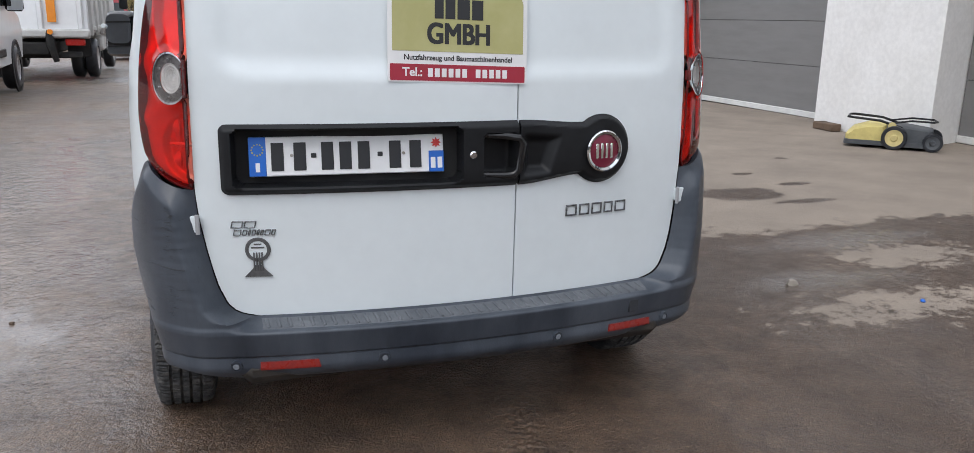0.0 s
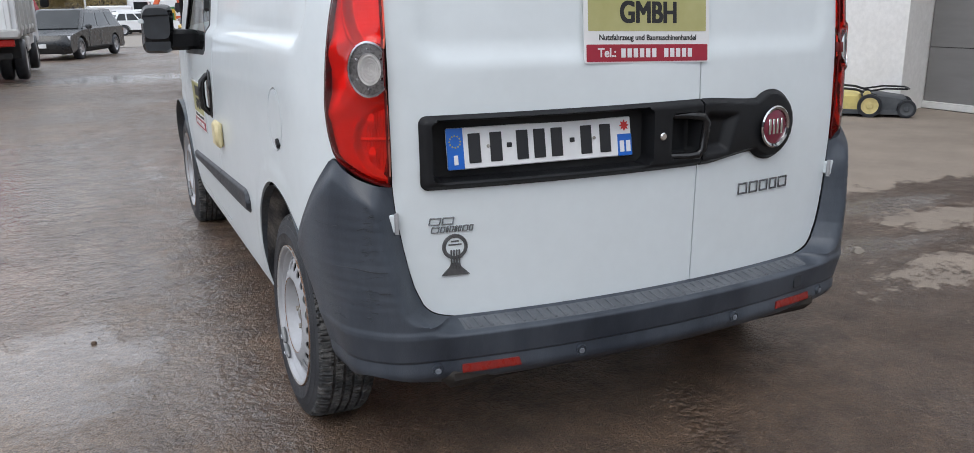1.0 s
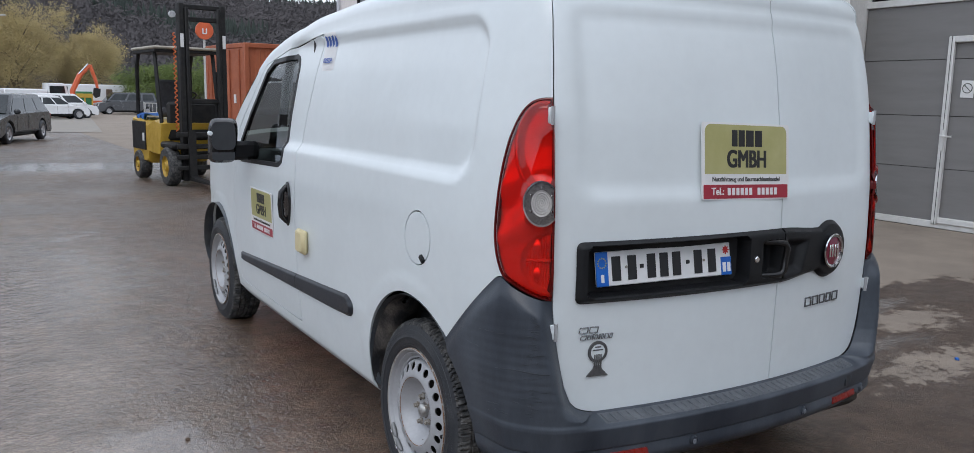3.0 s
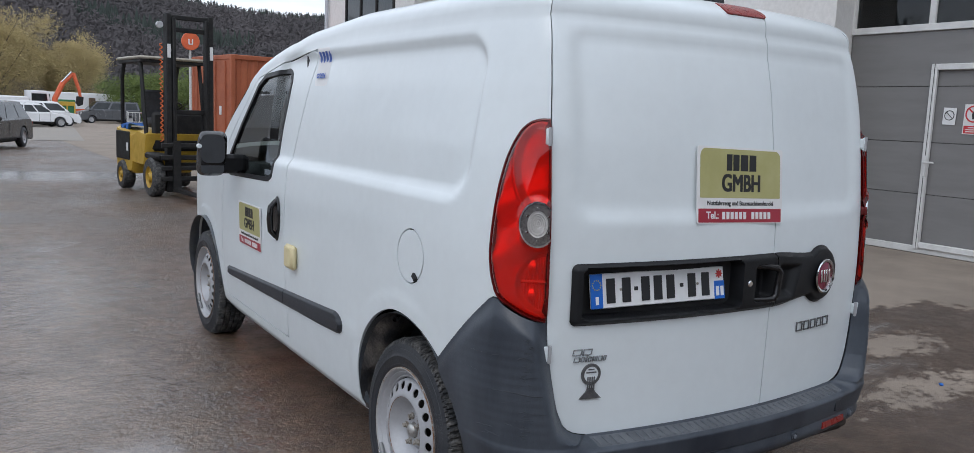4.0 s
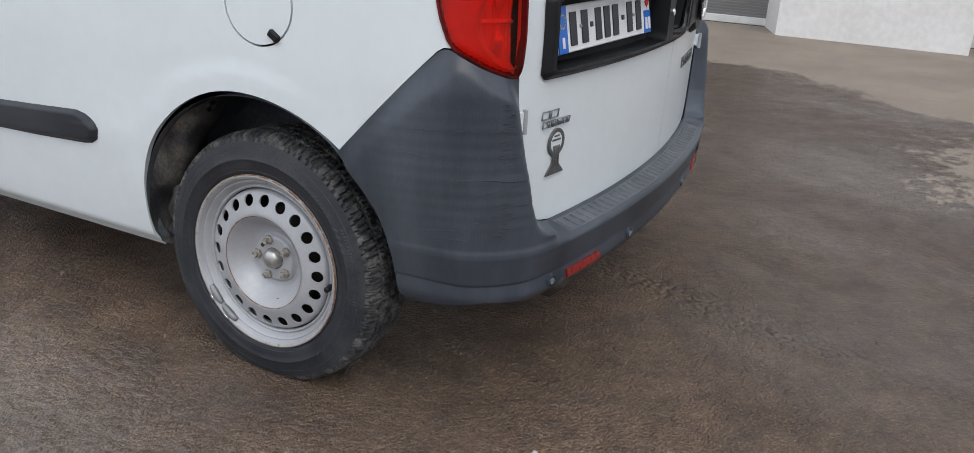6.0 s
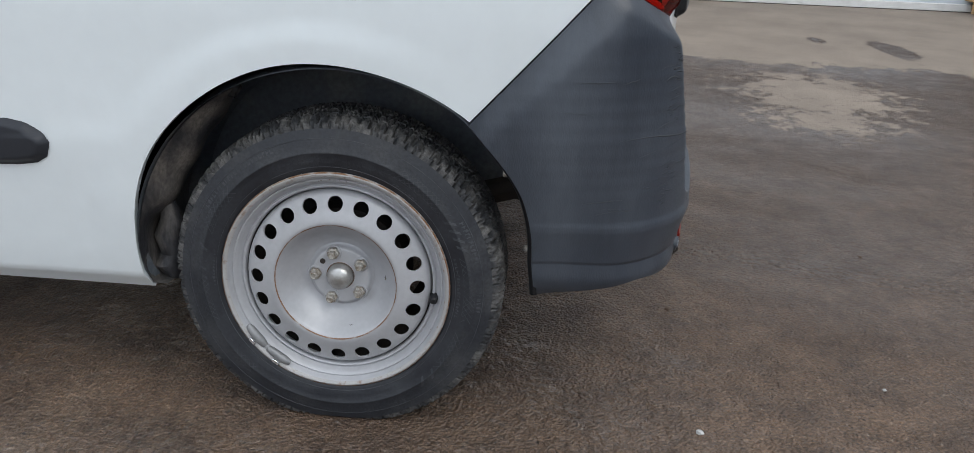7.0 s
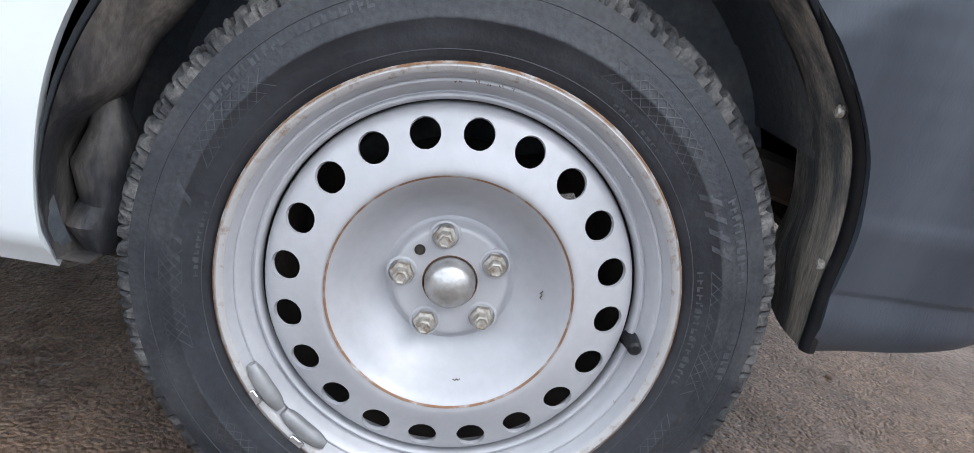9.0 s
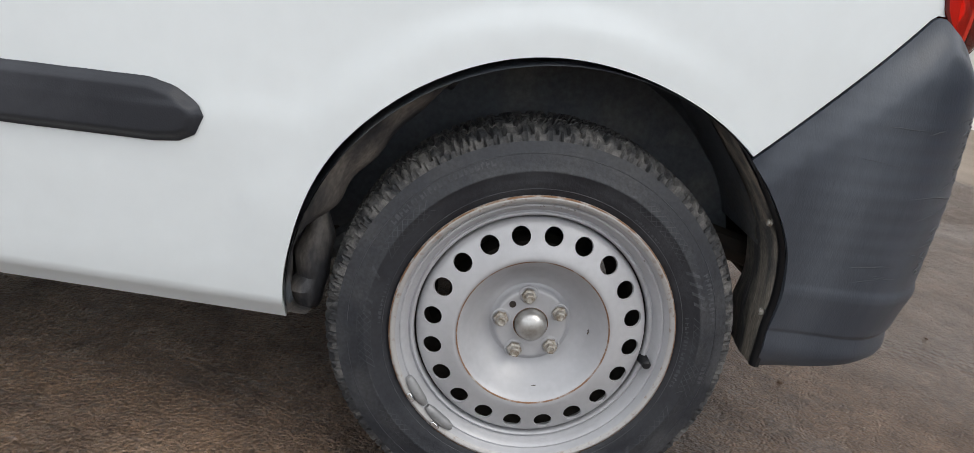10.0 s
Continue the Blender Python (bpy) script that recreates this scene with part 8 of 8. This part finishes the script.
def bare_tree(x, y, z, h, w, r):
    """A feathery leafless crown: slim upright slivers round a stem."""
    for _ in range(10):
        b, q = r.uniform(0, 6.28), math.sqrt(r.random()) * w
        f = r.uniform(0.2, 1.0)
        q *= math.sin(math.pi * min(0.97, f * 0.85 + 0.12))
        p = Vector((x + q * math.cos(b), y + q * math.sin(b), z + h * f))
        d = Vector((r.gauss(0, 0.8), r.gauss(0, 0.8), r.gauss(0.3, 0.8))).normalized()
        o = d.orthogonal().normalized() * r.uniform(0.25, 0.5)
        woods.add([tuple(p - o), tuple(p + o), tuple(p + d * r.uniform(0.8, 1.8))], [(0, 1, 2)])


for k in range(21000):
    front = k % 7 < 6
    az = rh.uniform(-9, 33) if front else rh.uniform(-180, 180)
    t = rh.random() ** 0.75
    d = 175 + 325 * t
    a = radians(az)
    top = math.tan(radians(max(2.4, ridge(az))))
    z = -0.8 + (top * 500 - 4) * smooth01(0.0, 1.0, t) ** 0.9 + 3.0 * math.sin(az * 0.5 + t * 9) * t * (1 - t)
    fir = t > 0.80 and rh.random() < 0.75 or (noise.noise(Vector((az * 0.12, t * 5, 0))) > 0.28 and t > 0.35)
    s = 0.75 + 0.5 * t
    if fir:
        if k % 2:
            clump(firs, d * math.sin(a), d * math.cos(a), z - 1, rh.uniform(4.5, 8.5) * s, rh.uniform(1.2, 1.9) * s, rh, True)
    else:
        bare_tree(d * math.sin(a), d * math.cos(a), z - 1.5, rh.uniform(4.5, 8.0) * s, rh.uniform(1.6, 2.8) * s, rh)
woods.ob("bare_woods", M["bare_wood"], None, "bare brown deciduous woods on the slope", smooth=False, kind="stuff", category="trees")
firs.ob("fir_woods", M["conifer"], None, "dark green firs along the ridge", smooth=False, kind="stuff", category="trees")

# ---- sweeper, timber and pallet by the hall ----
sp = thing("push_sweeper", pose(6.30, 4.73, 0, 0, 0, -47) @ Matrix.Scale(0.80, 4), "faded yellow and grey push sweeper by a white wall", "sweeper")
Shape().prism([(-0.56, 0.07), (-0.10, 0.06), (-0.06, 0.20), (-0.10, 0.30), (-0.30, 0.31), (-0.50, 0.24), (-0.57, 0.16)], -0.27, 0.27, "y", 0.04, 0.05).ob("hood", M["sweeper_yellow"], sp)
Shape().prism([(-0.58, 0.04), (0.50, 0.04), (0.50, 0.10), (-0.58, 0.10)], -0.29, 0.29, "y", 0.02, 0.03).ob("skirt", M["sweeper_grey"], sp)
Shape().prism([(-0.12, 0.07), (0.42, 0.08), (0.50, 0.14), (0.46, 0.26), (0.10, 0.31), (-0.08, 0.29)], -0.26, 0.26, "y", 0.04, 0.05).ob("dust_hopper", M["sweeper_grey"], sp)
for x, r, s in ((0.02, 0.155, -0.31), (0.02, 0.155, 0.31), (0.47, 0.12, -0.27), (0.47, 0.12, 0.27)):
    w_ = Shape().lathe([(r * 0.70, -0.03), (r * 0.95, -0.03), (r, -0.015), (r, 0.015), (r * 0.95, 0.03), (r * 0.70, 0.03)], 28, "y", (x, s, r)).ob("wheel", M["rubber"], sp)
    g_ = 1 if s > 0 else -1
    Shape().lathe([(0.0001, g_ * 0.034), (r * 0.22, g_ * 0.036), (r * 0.30, g_ * 0.022), (r * 0.62, g_ * 0.024), (r * 0.71, g_ * 0.030)], 24, "y", (x, s, r)).ob("wheel_hub", M["pale_rubber"] if r > 0.13 else M["sweeper_grey"], w_)
Shape().tube([(0.10, -0.24, 0.28), (-0.16, -0.25, 0.36), (-0.50, -0.24, 0.385), (-0.56, -0.18, 0.385), (-0.56, 0.18, 0.385), (-0.50, 0.24, 0.385), (-0.16, 0.25, 0.36), (0.10, 0.24, 0.28)], 0.016, 8).ob("push_handle", M["black_trim"], sp)
Shape().tube([(-0.05, -0.22, 0.33), (0.20, -0.20, 0.375), (0.46, -0.18, 0.37), (0.50, 0.0, 0.36), (0.46, 0.18, 0.37), (0.20, 0.20, 0.375), (-0.05, 0.22, 0.33)], 0.013, 8).ob("hopper_handle", M["black_trim"], sp)
Shape().disc(0.05, "y", (-0.02, -0.28, 0.30), 0.05, 18).ob("knob", M["pale_rubber"], sp)
tb = Shape().box((0, 0, 0.045), (0.14, 0.36, 0.09), 0.012).box((0.01, 0.12, 0.055), (0.145, 0.05, 0.075), 0.004)
tagged(tb.moved(pose(6.60, 6.05, 0, 0, 0, -3)).ob("timber_block", M["old_wood"]), "short dark weathered timber block by a white pier", "timber")

pl = thing("wooden_pallet", pose(6.72, -4.10, 0, 0, 0, -83), "pale wooden pallet carrying black crates", "pallet")
for j in range(3):
    Shape().box((0.6, 0.05 + 0.35 * j + 0.0, 0.011), (1.2, 0.10, 0.022), 0.003).ob("bottom_board", M["pallet_wood"], pl)
    Shape().box((0.6, 0.05 + 0.35 * j, 0.111), (1.2, 0.10, 0.022), 0.003).ob("stringer_board", M["pallet_wood"], pl)
    for i in range(3):
        Shape().box((0.07 + 0.53 * i, 0.05 + 0.35 * j, 0.061), (0.14, 0.10, 0.078), 0.004).ob("block", M["pallet_wood"], pl)
for i in range(7):
    Shape().box((0.06 + 0.18 * i, 0.40, 0.133), (0.14 if i % 2 == 0 else 0.10, 0.80, 0.022), 0.003).ob("deck_board", M["pallet_wood"], pl)
for i, (x, y, h) in enumerate(((0.32, 0.30, 0.42), (0.88, 0.34, 0.50))):
    cr = thing("black_crate", pose(6.72, -4.10, 0.145, 0, 0, -83) @ pose(x, y, 0), "black-blue plastic crate on a wooden pallet", "crate", "crates on the pallet")
    Shape().box((0, 0, h / 2), (0.50, 0.52, h), 0.02).ob("crate_body", M["crate_black"], cr)
    Shape().box((0, 0, h - 0.02), (0.53, 0.55, 0.05), 0.01).ob("crate_rim", M["crate_black"], cr)
    Shape().box((0.02, -0.265, h * 0.35), (0.20, 0.01, 0.05), 0.002).ob("crate_label", M["plate_blue"], cr)

# ---- loose grit on the yard ----
for x, y, s, mt in ((-0.841, 0.026, 0.008, "body_grey"), (-0.292, 0.029, 0.008, "old_wood"), (-1.482, 1.619, 0.013, "old_wood"), (2.465, 0.711, 0.016, "plate_blue"), (2.04, 1.11, 0.032, "paving"), (-0.62, -0.42, 0.005, "body_grey"), (0.16, -0.62, 0.006, "old_wood")):
    p_ = Shape()
    rr_ = random.Random(int(x * 1000))
    p_.lathe([(0.0001, 0.0), (s * 0.9, 0.0), (s, s * 0.3), (s * 0.6, s * 0.75), (0.0001, s * 0.8)], 7, "z", (0, 0, 0))
    p_.v = [(a * rr_.uniform(0.7, 1.3), b * rr_.uniform(0.6, 1.2), c) for a, b, c in p_.v]
    tagged(p_.moved(pose(x, y, 0, 0, 0, 40)).ob("pebble" if mt != "plate_blue" else "bottle_cap", M[mt]), "small loose pebble on wet asphalt" if mt != "plate_blue" else "blue plastic bottle cap on wet asphalt", "pebble" if mt != "plate_blue" else "bottle cap")
grit = Shape()
rq = random.Random(9)
for k in range(5200):
    x, y = rq.uniform(-3.4, 2.6), rq.uniform(-2.2, 3.4)
    if -0.9 < x < 0.9 and 0.4 < y:
        continue
    s = 0.0012 + 0.0035 * rq.random() ** 3
    a = rq.uniform(0, 6.28)
    e = [(x + s * math.cos(a + q * 2.1) * rq.uniform(0.7, 1.4), y + s * math.sin(a + q * 2.1) * rq.uniform(0.7, 1.4), 0.0) for q in range(3)] + [(x, y, s * rq.uniform(0.6, 1.1))]
    grit.add(e, [(0, 1, 3), (1, 2, 3), (2, 0, 3)])
M["grit"] = surf("pale_grit", (0.20, 0.16, 0.13), (0.10, 0.08, 0.065), 3.0, 0.6, 0.8, fine=0.3)
grit.ob("loose_grit", M["grit"], None, "fine loose grit on the asphalt", smooth=False, kind="stuff", category="grit")
